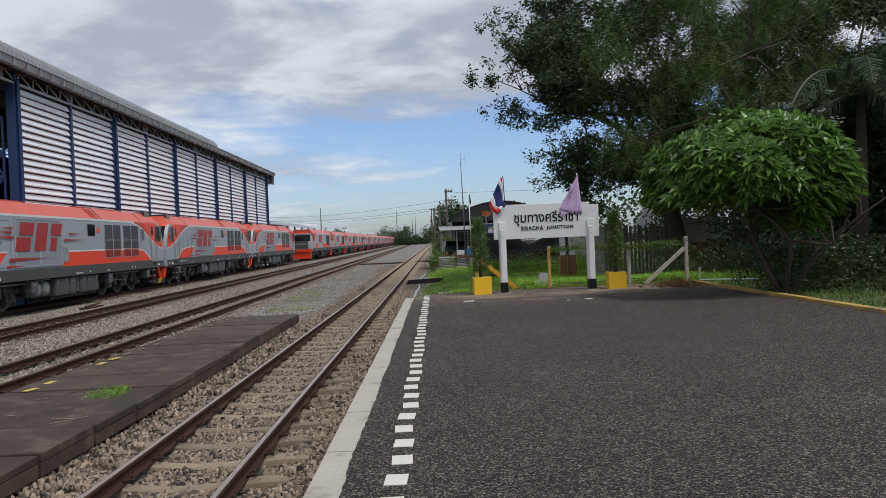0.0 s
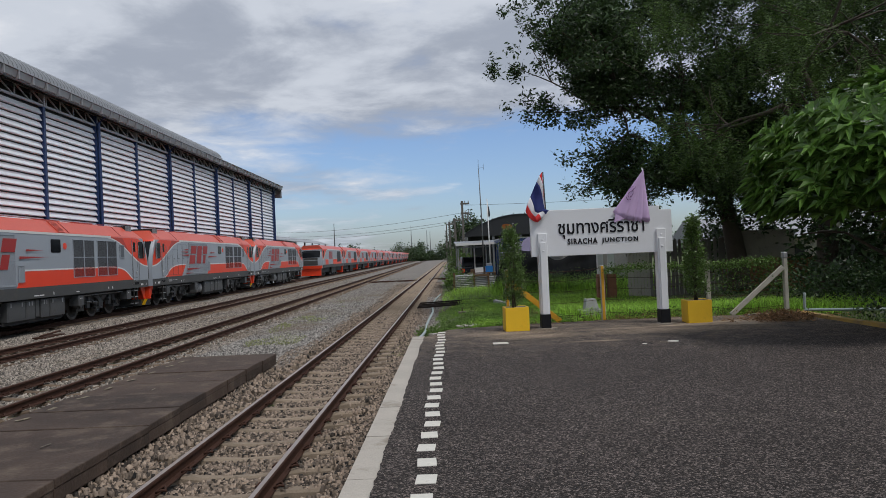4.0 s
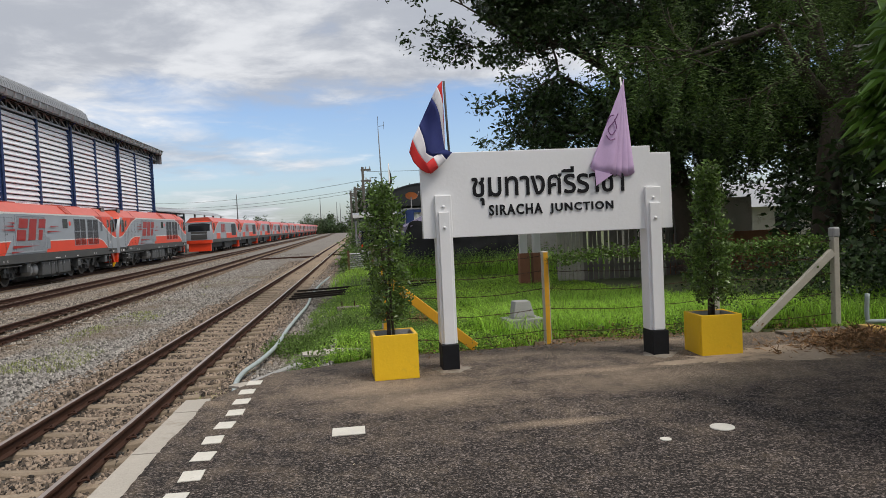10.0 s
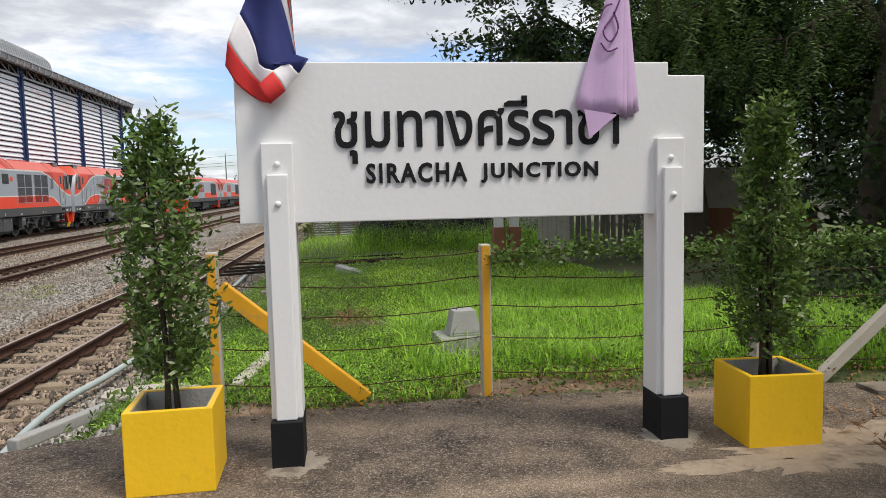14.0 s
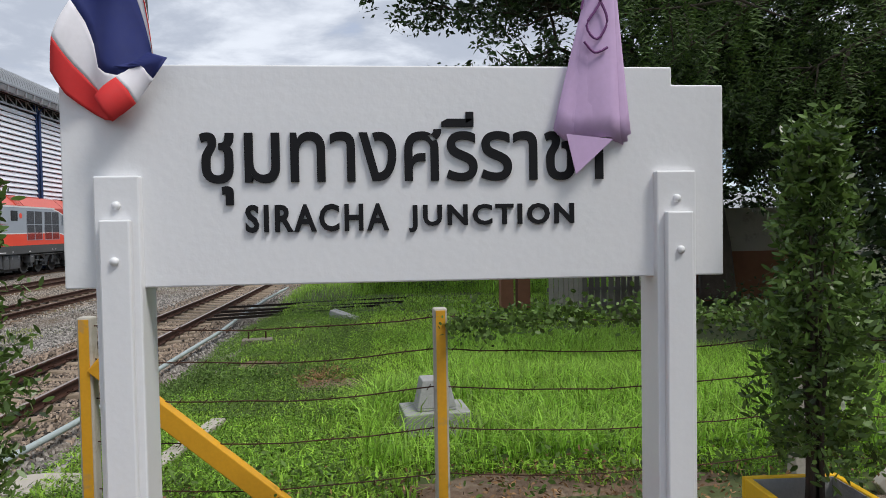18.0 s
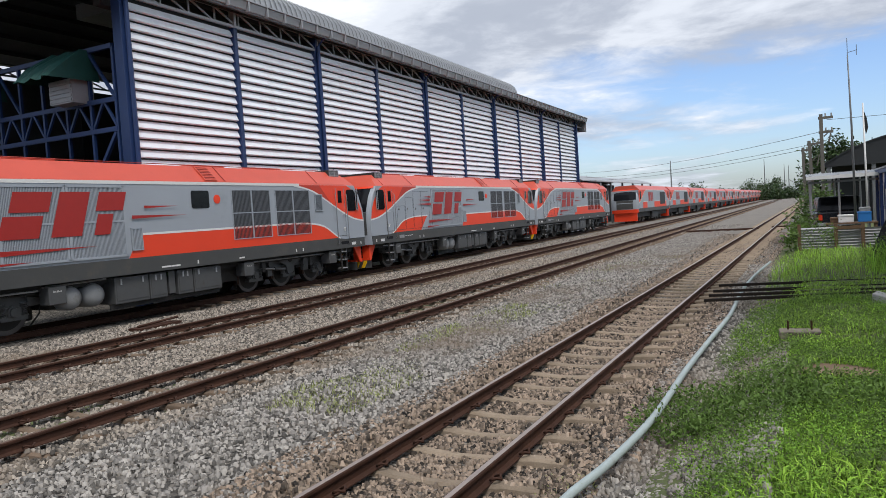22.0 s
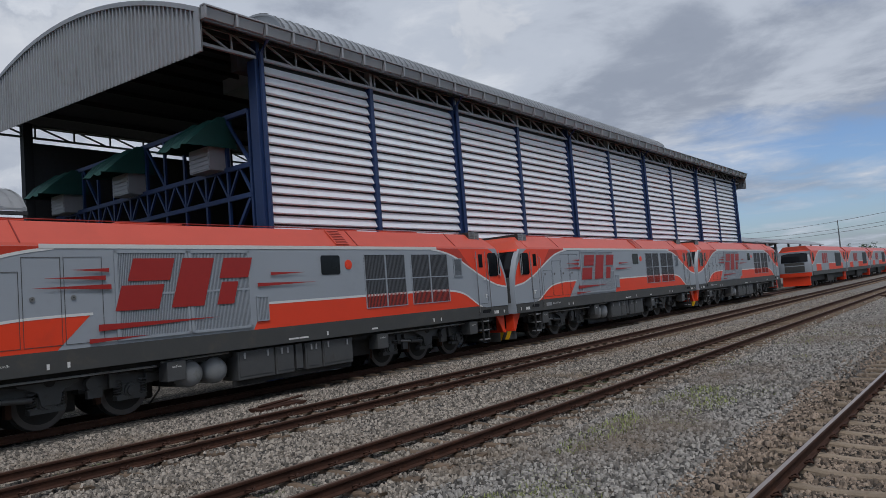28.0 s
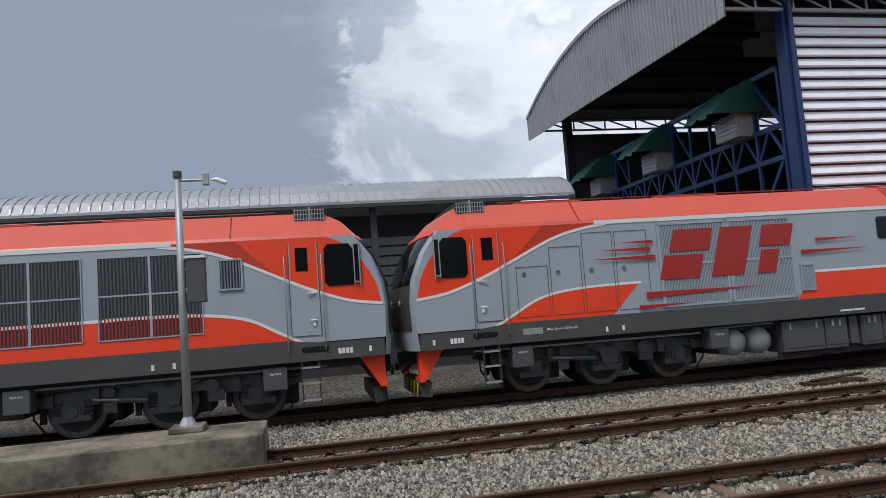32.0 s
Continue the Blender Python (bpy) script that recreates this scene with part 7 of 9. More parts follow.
def on_grass(x, y):
    if x < 6.0 and y < 18.08 + 0.3 * noise.noise((x * 1.5, 0, 4)) + (0.25 if 2.6 < x < 4.3 else 0):
        return False
    e = -0.52 + 0.02 * (y - 22.0) + 0.4 * math.exp(-((y - 21.2) / 0.5) ** 2) + 0.15 * math.exp(-((y - 24.9) / 0.35) ** 2) + 0.18 * noise.noise((y * 1.9, x * 1.3, 0))
    if y < 20.6 and x < -0.15 + 0.35 * noise.noise((y, 2.0, 3)):
        return False
    if 2.5 < x < 3.25 and 19.3 < y < 20.4 and noise.noise((x * 9, y * 9, 1)) < 0.35:
        return False
    if ((x - 2.0) / 0.5) ** 2 + ((y - 22.4) / 0.55) ** 2 < 1 + 0.8 * noise.noise((x * 4, y * 4, 2)):
        return False
    if ((x - 0.8) / 0.42) ** 2 + ((y - 24.2) / 0.3) ** 2 < 1 + 0.6 * noise.noise((x * 5, y * 5, 2)):
        return False
    if abs(x - 0.47) < 0.25 and abs(y - 26.38) < 0.17:
        return False
    if 29.6 < y < 34.0 and x < 3.2 and min(abs(y - r) for r in (30.3, 31.0, 31.7, 32.6)) < 0.17 and noise.noise((x * 2.0, y * 3.0, 6)) < 0.35:
        return False
    return x > e


blades("low_grass", "short dense grass and clover along the ballast", [(-1.0, 2.2, 17.6, 20.5, 4200), (-1.0, 2.0, 20.5, 26, 2600), (-1.0, 2.0, 26, 33, 1300), (-1.0, 3.0, 33, 46, 420)], 0.02, 0.055, "grass_low", 46, width=0.0055, lean=1.4, keep=on_grass)
blades("grass", "short bright green grass beyond the platform", [(2.2, 7.0, 17.6, 20.5, 3700), (-1.0, 2.2, 17.6, 20.5, 1100), (0.5, 2.0, 20.5, 26, 600), (2.0, 7.0, 20.5, 24, 3700), (2.0, 5.5, 24, 27, 2900), (-1.0, 2.0, 26, 33, 350), (2.0, 7.0, 27, 33, 1400), (3.0, 8.0, 33, 46, 420)], 0.03, 0.10, "grass", 41, width=0.0055, lean=1.15, keep=on_grass)
blades("tall_grass", "tall rough grass by the fence", [(2.3, 7.0, 18.6, 22.0, 1900), (3.0, 7.0, 22.0, 26.0, 1400), (-0.6, 2.6, 33, 41, 120), (5.5, 9.0, 18.0, 22.0, 700), (1.9, 7.5, 33.6, 36.0, 320)], 0.12, 0.34, "grass_tall", 42, width=0.0048, lean=1.0, keep=on_grass)
blades("tall_grass", "tall grass and weeds before the black tarpaulin", [(1.9, 7.5, 34.2, 36.2, 330), (5.6, 9.5, 33.0, 36.0, 150)], 0.28, 0.72, "grass_tall", 45, width=0.009, lean=0.5)
# the lawn's darker leaf colour stands in for tree shade
blades("lawn", "mown garden lawn, tree shade put into its colour", [(6.2, 14, 6.0, 18.0, 300), (6.2, 14, 18, 24, 160)], 0.04, 0.09, "grass_dark", 43, keep=lambda x, y: x > 6.2)
blades("track_weeds", "dry weeds growing in the ballast", [(-5.6, -4.0, 22.0, 31.0, 520), (-6.4, -3.6, 34, 45, 60)], 0.035, 0.11, "weed_dry", 44, width=0.005, lean=0.9, keep=lambda x, y: noise.noise((x * 1.2, y * 0.45, 9)) > 0.10)


def weeds(name, label, spots, per, spread, size, mat, seed, h=0.12, category="weeds", z0=None, droop=-0.35, length=2.0):
    rng = np.random.default_rng(seed)
    cs = []
    for x, y, r, n in spots:
        for k in range(n):
            a, q = rng.uniform(0, 6.283), r * math.sqrt(rng.uniform(0, 1))
            px, py = x + q * math.cos(a), y + q * math.sin(a)
            cs.append((px, py, (max(ground_z(px, py), BED_Z) if z0 is None else z0) + rng.uniform(0.02, h)))
    v, f = leaves(rng, cs, per, spread, size, droop=droop, length=length, rounded=0.01 < size < 0.03)
    return tagged(cloud(name, v, f, mat), label, category, kind="stuff")


weeds("weeds", "dark upright leafy weeds at the edge of the ballast", [(-0.6, 22.7, 0.35, 170), (-0.5, 23.5, 0.42, 170), (0.1, 22.7, 0.5, 200), (0.75, 22.8, 0.5, 170), (0.2, 23.6, 0.5, 150), (1.5, 22.9, 0.5, 120), (-0.2, 19.4, 0.3, 50), (0.1, 18.4, 0.3, 50)], 7, 0.04, 0.017, "grass_dark", 51, 0.16, droop=-0.75, length=2.8)
weeds("weeds", "dry stalks and broad leaves on the bare soil", [(1.75, 22.3, 0.32, 60), (1.9, 22.6, 0.3, 40)], 6, 0.05, 0.008, "dry_leaf", 57, 0.15, droop=-0.6, length=9.0)
weeds("weeds", "broad dark leaves on the bare soil", [(2.2, 22.3, 0.3, 40)], 3, 0.05, 0.026, "grass_dark", 59, 0.12, length=1.6)
weeds("weeds", "low leafy weeds along the platform end", [(2.0, 18.2, 0.5, 50), (3.6, 18.3, 0.7, 90), (1.1, 18.3, 0.4, 40), (-0.62, 16.2, 0.12, 16), (4.9, 18.5, 0.8, 120)], 6, 0.04, 0.02, "grass_dark", 52, 0.12)
weeds("weeds", "weedy shrubs in front of the tarpaulin shelter", [(3.3, 34.7, 0.7, 130), (2.5, 34.9, 0.5, 80), (4.4, 34.6, 0.9, 170), (6.0, 34.6, 1.0, 170), (1.0, 41.3, 0.6, 50), (7.5, 34.8, 1.3, 200)], 11, 0.11, 0.036, "grass_dark", 53, 0.75)
# creepers in dark leaf colour, which paints in the deep shadow under the trees
weeds("weeds", "overgrown creepers and bushes under the trees", [(8.0, 19.5, 1.3, 300), (10.5, 19.5, 1.8, 320), (9.0, 23.5, 1.8, 260), (12.5, 17.5, 2.0, 260), (7.4, 16.3, 0.8, 120)], 9, 0.12, 0.04, "leaf_dark", 54, 0.9)
weeds("undergrowth", "dark leafy undergrowth below the frangipani", [(7.2, 15.1, 0.7, 150), (8.1, 14.6, 0.8, 200), (6.9, 14.3, 0.45, 70), (8.4, 16.0, 0.9, 200)], 10, 0.10, 0.045, "leaf_dark", 60, 0.95)
rngw = np.random.default_rng(58)
cs = []
while len(cs) < 15000:
    px, py = rngw.uniform(-0.8, 6.8), 17.9 + 13.0 * rngw.uniform(0, 1) ** 1.5
    if on_grass(px, py) and noise.noise((px * 0.9, py * 0.9, 12)) > (0.12 if px > 2.2 else -0.1):
        cs.append((px, py, ground_z(px, py) + rngw.uniform(0.01, 0.07)))
v, f = leaves(rngw, cs, 5, 0.035, 0.0125, droop=-0.15, length=1.5)
tagged(cloud("ground_weeds", v, f, "clover"), "low broad-leaved weeds among the grass", "weeds", kind="stuff")
cs = []
while len(cs) < 9000:
    px, py = rngw.uniform(-0.7, 2.4), 20.2 + 10.0 * rngw.uniform(0, 1) ** 1.2
    if on_grass(px, py) and noise.noise((px * 1.3, py * 1.1, 15)) > -0.15:
        cs.append((px, py, ground_z(px, py) + rngw.uniform(0.02, 0.10)))
v, f = leaves(rngw, cs, 6, 0.035, 0.0125, droop=-0.3, length=1.7)
tagged(cloud("ground_weeds", v, f, "grass_dark"), "dark clover and small weeds in the grass", "weeds", kind="stuff")
weeds("weed_tuft", "tuft of grass growing out of the low platform", [(-4.33, 9.35, 0.2, 42), (-4.15, 9.45, 0.12, 26)], 9, 0.03, 0.006, "clover", 55, 0.03, z0=-0.45, droop=-0.9, length=11.0)

weeds("weed_tuft", "weeds growing through the ballast between the tracks", [(-4.6, 24.5, 0.5, 46), (-4.9, 27.5, 0.6, 50), (-4.4, 30.5, 0.5, 40), (-1.2, 19.4, 0.25, 26), (-1.05, 21.0, 0.2, 20)], 9, 0.06, 0.0065, "weed_dry", 56, 0.07, droop=-0.6, length=4.0)

# litter and dust on the platform end
rng0 = np.random.default_rng(61)
cs = []
for k in range(620):
    a, q = rng0.uniform(0, 6.283), abs(rng0.normal()) * 0.5
    cs.append((5.45 + 0.75 * q * math.cos(a), 16.65 + 0.55 * q * math.sin(a), 0.01 + 0.10 * max(0, 1 - q) * rng0.uniform(0, 1)))
v, f = leaves(rng0, cs, 7, 0.035, 0.014, droop=0.0, length=6.0)
v[:, 2] = np.maximum(v[:, 2], 0.006)
tagged(cloud("dry_leaf_pile", v, f, "dry_leaf"), "heap of dry brown leaves and grass on the platform", "dry leaves", kind="stuff")
cs = [(rng0.uniform(0.6, 5.9), 17.85 + rng0.normal() * 0.16, 0.008) for k in range(420)] + [(3.5 + rng0.normal() * 0.5, 18.1 + rng0.normal() * 0.12, 0.01) for k in range(160)]
v, f = leaves(rng0, cs, 3, 0.05, 0.014, droop=0.0, length=2.5)
tagged(cloud("fallen_leaves", v, f, "dry_leaf"), "fallen dry leaves along the platform end", "dry leaves", kind="stuff")


cs = [(rng0.uniform(0.0, 5.9), rng0.uniform(2.0, 16.5), 0.004) for k in range(900)]
v, f = leaves(rng0, cs, 1, 0.0, 0.006, droop=0.0, length=4.5)
v[:, 2] = 0.003 + 0.25 * np.abs(v[:, 2] - 0.004)
tagged(cloud("straw_bits", v, f, "straw"), "tiny pale bits of straw and leaf strewn over the asphalt", "litter", kind="stuff")


def patch(name, label, x, y, rx, ry, mat, seed, z=0.004, category="patch", n=40, kind=""):
    rng = random.Random(seed)
    ring = []
    for k in range(n):
        a = 2 * math.pi * k / n
        r = 1 + 0.28 * noise.noise((math.cos(a) * 1.6 + seed, math.sin(a) * 1.6, seed)) + rng.uniform(-0.03, 0.03)
        ring.append((x + rx * r * math.cos(a), y + ry * r * math.sin(a), z - 0.02))
    return solid(name, Geo().prism(ring, (0, 0, 0.02)), mat, label, category, kind=kind)


def soil_patch(name, label, x, y, rx, ry, mat, seed, category):
    """Bare soil that follows the ground, with a ragged outline."""
    g = Geo()
    n, m = 44, 6
    for r in range(m + 1):
        for k in range(n):
            a = 2 * math.pi * k / n
            q = r / m * (1 + 0.35 * noise.noise((math.cos(a) * 2.2 + seed, math.sin(a) * 2.2, seed)) + 0.14 * noise.noise((math.cos(a) * 9, math.sin(a) * 9, seed)))
            px, py = x + rx * q * math.cos(a), y + ry * q * math.sin(a)
            g.v.append((px, py, ground_z(px, py) + 0.012 * (1 - r / m) + (0.008 if r < m else -0.01)))
    for r in range(m):
        for k in range(n):
            b = (k + 1) % n
            g.f.append((r * n + k, (r + 1) * n + k, (r + 1) * n + b, r * n + b))
    return solid(name, g, mat, label, category, smooth=True)


soil_patch("mud_patch", "bare reddish mud in the grass", 0.8, 24.22, 0.48, 0.36, "mud", 11, "mud")
soil_patch("soil_patch", "bare brown soil with dead weeds in the grass", 2.0, 22.4, 0.58, 0.62, "mud", 17, "soil")
soil_patch("soil_patch", "trodden soil along the platform end", 3.4, 18.25, 1.1, 0.26, "mud", 23, "soil")
soil_patch("soil_patch", "trodden soil along the platform end", 1.6, 18.15, 0.8, 0.2, "mud", 29, "soil")
patch("edge_slab", "broken pale concrete slab at the platform end", -0.15, 17.0, 0.36, 0.2, "kerb", 15, 0.03, "slab").location.z = -0.05
solid("old_kerb", Geo().bar((-0.62, 18.62, -0.38), (-0.14, 19.75, -0.40), 0.10, 0.09), "concrete_pale", "half-buried old concrete kerb beam at the platform end", "kerb", bevel=0.012)
solid("broken_slab", Geo().bar((0.93, 18.75, -0.10), (1.10, 20.25, -0.16), 0.12, 0.10), "kerb", "broken strip of pale concrete in the grass", "slab", bevel=0.01)
patch("rubble_patch", "pale rubble and old mortar at the platform end", 0.35, 18.75, 0.36, 0.2, "kerb", 19, 0.0, "rubble").location.z = -0.07
solid("painted_patch", Geo().box(0.42, 0.64, 15.06, 15.24, 0.0, 0.005), "road_paint", "worn white rectangle painted on the asphalt", "road marking", kind="structure")
solid("cover_plate", Geo().tube([(2.876, 14.55, -0.01), (2.876, 14.55, 0.006)], 0.075, 20), "road_paint", "small round pale cover set in the asphalt", "cover plate")
solid("cover_ring", Geo().tube([(2.44, 14.42, -0.01), (2.44, 14.42, 0.005)], 0.034, 16), "road_paint", "tiny round pale cover set in the asphalt", "cover plate")
solid("edge_board", Geo().box(5.15, 5.95, 17.35, 17.55, -0.02, 0.03), "concrete", "thin concrete slab at the platform corner", "slab", bevel=0.005)


# ---- fence at the platform end ----
def fence():
    f = thing("wire_fence", "barbed wire fence on yellow concrete posts", "fence")
    posts = [(0.935, 18.03, "post_yellow"), (2.715, 17.97, "post_yellow"), (4.70, 17.98, "post_white"), (6.08, 17.82, "post_white")]
    for x, y, mat in posts:
        p = part("post", Geo().box(x - 0.036, x + 0.036, y - 0.042, y + 0.042, -0.3, 1.01), "post_white", f, "", bevel=0.010)
        if mat == "post_yellow":
            part("painted_face", Geo().box(x - 0.024, x + 0.024, y - 0.046, y - 0.0415, -0.02, 1.0), "post_yellow", p, "yellow painted face of the post")
        elif x > 5:
            part("post_cap", Geo().prism([(x - 0.045, y - 0.05, 1.0), (x + 0.045, y - 0.05, 1.0), (x + 0.055, y + 0.05, 1.0), (x - 0.045, y + 0.05, 1.0)], (0, 0, 0.12)), "galv", p, "grey lamp cap", bevel=0.02)
    part("brace", Geo().bar((0.98, 18.01, 0.78), (1.90, 17.98, 0.0), 0.07, 0.10), "post_yellow", f, "slanted yellow brace", bevel=0.006)
    part("brace", Geo().bar((6.02, 17.78, 0.84), (5.02, 17.76, 0.0), 0.06, 0.085), "post_white", f, "slanted whitish brace", bevel=0.006)
    rng = random.Random(4)
    for z in (0.14, 0.38, 0.60, 0.80, 0.97):
        g = Geo()
        for (xa, ya, _), (xb, yb, _) in zip(posts, posts[1:]):
            n = 9
            pts = []
            for k in range(n + 1):
                q = k / n
                pts.append((xa + (xb - xa) * q, ya + (yb - ya) * q, z - 0.05 * 4 * q * (1 - q) + rng.uniform(-0.006, 0.006)))
            g.tube(pts, 0.0035, 4, cap=False)
            for k in range(14):
                q = (k + 0.5) / 14
                x, y, zz = xa + (xb - xa) * q, ya + (yb - ya) * q, z - 0.05 * 4 * q * (1 - q)
                g.tube([(x - 0.012, y - 0.008, zz - 0.012), (x + 0.012, y + 0.008, zz + 0.014)], 0.0025, 4, cap=False)
        part("barbed_wire", g, "rust", f)
    return f


fence()
rng0 = np.random.default_rng(71)
cs = []
for k in range(900):
    x = rng0.uniform(2.75, 6.05)
    if noise.noise((x * 2.6, 4.0, 0)) > -0.28:
        cs.append((x, 17.93 + rng0.normal() * 0.04, 0.945 + rng0.normal() * 0.030 - 0.02 * math.sin(x * 3)))
for k in range(330):
    cs.append((rng0.uniform(4.75, 6.3), 18.02 + rng0.normal() * 0.1, rng0.uniform(0.25, 0.95)))
v, f = leaves(rng0, cs, 4, 0.032, 0.022, droop=0.25, length=1.5, rounded=True)
tagged(cloud("creeper", v, f, "leaf_creeper"), "leafy creeper climbing along the fence wires", "creeper", kind="stuff")

# small things in the grass
def stone_box():
    b = thing("concrete_marker", "grey concrete marker block on a flat base in the grass", "marker", pose(2.83, 19.66, -0.13, 0, 0, 4))
    part("base", Geo().box(-0.25, 0.25, -0.2, 0.2, -0.1, 0.185), "concrete_pale", b, bevel=0.012)
    part("block", Geo().prism([(-0.15, -0.13, 0.185), (0.15, -0.13, 0.185), (0.15, 0.13, 0.185), (-0.15, 0.13, 0.185)], (0.0, 0, 0.02)).prism([(-0.15, -0.13, 0.205), (0.15, -0.13, 0.205), (0.10, -0.09, 0.41), (-0.10, -0.09, 0.41)], (0, 0.2, 0)), "concrete_pale", b, "tapered grey block", bevel=0.008)


stone_box()


def anchor_block():
    b = thing("anchor_block", "concrete foundation block with two rusty anchor bolts", "foundation", pose(0.47, 26.42, -0.515, 0, 0, 4))
    part("block", Geo().box(-0.25, 0.25, -0.16, 0.16, 0, 0.11), "concrete", b, bevel=0.012)
    for x in (-0.14, 0.14):
        part("anchor_bolt", Geo().tube([(x, 0, 0.12), (x, 0, 0.24)], 0.014, 6), "rust", b)


anchor_block()
solid("anchor_stone", Geo().prism([(1.50, 29.35, -0.45), (2.05, 28.75, -0.48), (2.05, 28.75, -0.41), (1.52, 29.35, -0.29)], (0.10, 0.35, 0.0)), "concrete_pale", "grey concrete slab half hidden in the grass", "slab", bevel=0.02)
pipe = Geo().tube(curve_pts([(-0.42, 16.9, -0.30), (-0.72, 18.2, -0.52), (-0.97, 19.7, -0.60), (-0.99, 20.6, -0.60), (-0.86, 21.4, -0.59), (-0.75, 22.7, -0.585), (-0.73, 24.7, -0.58), (-0.66, 27.0, -0.58), (-0.60, 29.0, -0.58), (-0.64, 32.0, -0.58), (-0.55, 35.0, -0.56), (-0.3, 38.1, -0.5)], 5), 0.034, 10)
solid("drain_pipe", pipe, "pvc", "weathered grey plastic pipe along the ballast edge", "pipe", smooth=True)
pipe2 = Geo().tube(curve_pts([(6.32, 17.62, 0.36), (6.32, 17.62, 0.06), (6.42, 17.55, 0.05), (7.5, 17.1, 0.05)], 5), 0.025, 8)
solid("garden_pipe", pipe2, "pvc", "thin bent plastic water pipe by the fence", "pipe", smooth=True)
rods = thing("point_rodding", "row of dark steel rods crossing from the track into the grass", "rods", kind="")
for k, (y, x1) in enumerate(((30.05, 1.7), (30.75, 2.6), (31.45, 3.2), (32.45, 3.4))):
    part("rod", Geo().bar((-1.16 + 0.01 * k, y, -0.50), (x1, y + 0.5, -0.43), 0.07, 0.055), "rod_steel", rods, bevel=0.008)
for y, x0, x1 in ((66.0, -1.2, 0.6), (64.8, -6.3, -1.9)  ):
    solid("rod_cover", Geo().box(x0, x1, y - 0.12, y + 0.12, BED_Z - 0.1, BED_Z + 0.12), "rust", "dark steel rod cover across the track bed", "rods")
iron = thing("point_machine", "small dark point lever lying beside the track", "lever", pose(-12.9, 27.5, BED_Z))
part("plate", Geo().box(-0.2, 0.2, -0.6, 0.6, 0.0, 0.07), "rust", iron)
part("lever", Geo().tube([(0, -0.5, 0.1), (0.05, 0.6, 0.16)], 0.03, 6), "rust", iron)


# ---- flags on the sign ----
def cloth_between(parent, mat, left, right, y, seed, label=""):
    """A piece of hanging cloth between two edge lines of as many points, softly folded."""
    g = Geo()
    n = 8
    for r, ((xa, za), (xb, zb)) in enumerate(zip(left, right)):
        for k in range(n + 1):
            q = k / n
            x, z = xa + (xb - xa) * q, za + (zb - za) * q
            g.v.append((x, y + 0.022 * math.sin(x * 34 + seed) + 0.014 * math.sin(z * 11 + x * 9 + seed), z))
    w = n + 1
    for r in range(len(left) - 1):
        for k in range(n):
            g.f.append((r * w + k, r * w + k + 1, (r + 1) * w + k + 1, (r + 1) * w + k))
    md = part("cloth", g, mat, parent, label, smooth=True).modifiers.new("thick", "SOLIDIFY")
    md.thickness = 0.003


def line(pts, fr, n=5):
    """Points along a polyline between two shares of its length."""
    seg = [math.dist(a, b) for a, b in zip(pts, pts[1:])]
    tot = sum(seg)
    out = []
    for k in range(n):
        d = tot * (fr[0] + (fr[1] - fr[0]) * k / (n - 1))
        for (a, b), l in zip(zip(pts, pts[1:]), seg):
            if d <= l + 1e-9:
                break
            d -= l
        q = min(1.0, d / l)
        out.append((a[0] + (b[0] - a[0]) * q, a[1] + (b[1] - a[1]) * q))
    return out


def national_flag():
    f = thing("flag", "small hanging national flag in red, white and blue stripes", "flag", pose(1.545, 16.93, 2.66), group="flags on the sign")
    lines = [
        [(-0.03, 0.02), (-0.02, -0.08), (-0.01, -0.16), (0.01, -0.25), (0.027, -0.33), (0.029, -0.34)],
        [(-0.075, -0.045), (-0.04, -0.10), (-0.012, -0.16), (0.01, -0.24), (0.03, -0.34), (0.065, -0.60)],
        [(-0.112, -0.148), (-0.06, -0.22), (-0.02, -0.30), (0.015, -0.41), (0.045, -0.53), (0.063, -0.605)],
        [(-0.20, -0.42), (-0.155, -0.50), (-0.125, -0.58), (-0.108, -0.67), (-0.045, -0.69), (0.06, -0.61)],
        [(-0.252, -0.555), (-0.20, -0.64), (-0.14, -0.71), (-0.10, -0.75), (-0.045, -0.79), (-0.04, -0.70)],
        [(-0.268, -0.67), (-0.22, -0.75), (-0.16, -0.80), (-0.10, -0.835), (-0.05, -0.845), (-0.042, -0.80)]]
    for a, b, mat in zip(lines, lines[1:], ("flag_red", "flag_white", "flag_blue", "flag_white", "flag_red")):
        cloth_between(f, mat, line(a, (0, 1), 12), line(b, (0, 1), 12), -0.03, 0.4)
    # the folded corner that shows its stripes on the other side
    for mat, left, right in (("flag_blue", [(0.06, -0.605), (0.127, -0.626), (0.08, -0.70)], [(-0.05, -0.66), (0.0, -0.66), (0.017, -0.636)]),
                             ("flag_white", [(0.017, -0.636), (0.05, -0.665), (0.08, -0.70)], [(-0.042, -0.696), (-0.01, -0.735), (0.016, -0.782)]),
                             ("flag_red", [(-0.042, -0.696), (-0.01, -0.735), (0.016, -0.782)], [(-0.111, -0.766), (-0.085, -0.81), (-0.053, -0.85)])):
        cloth_between(f, mat, left, right, -0.062, 1.2, "folded corner of the flag")
    return f


PANELS = []


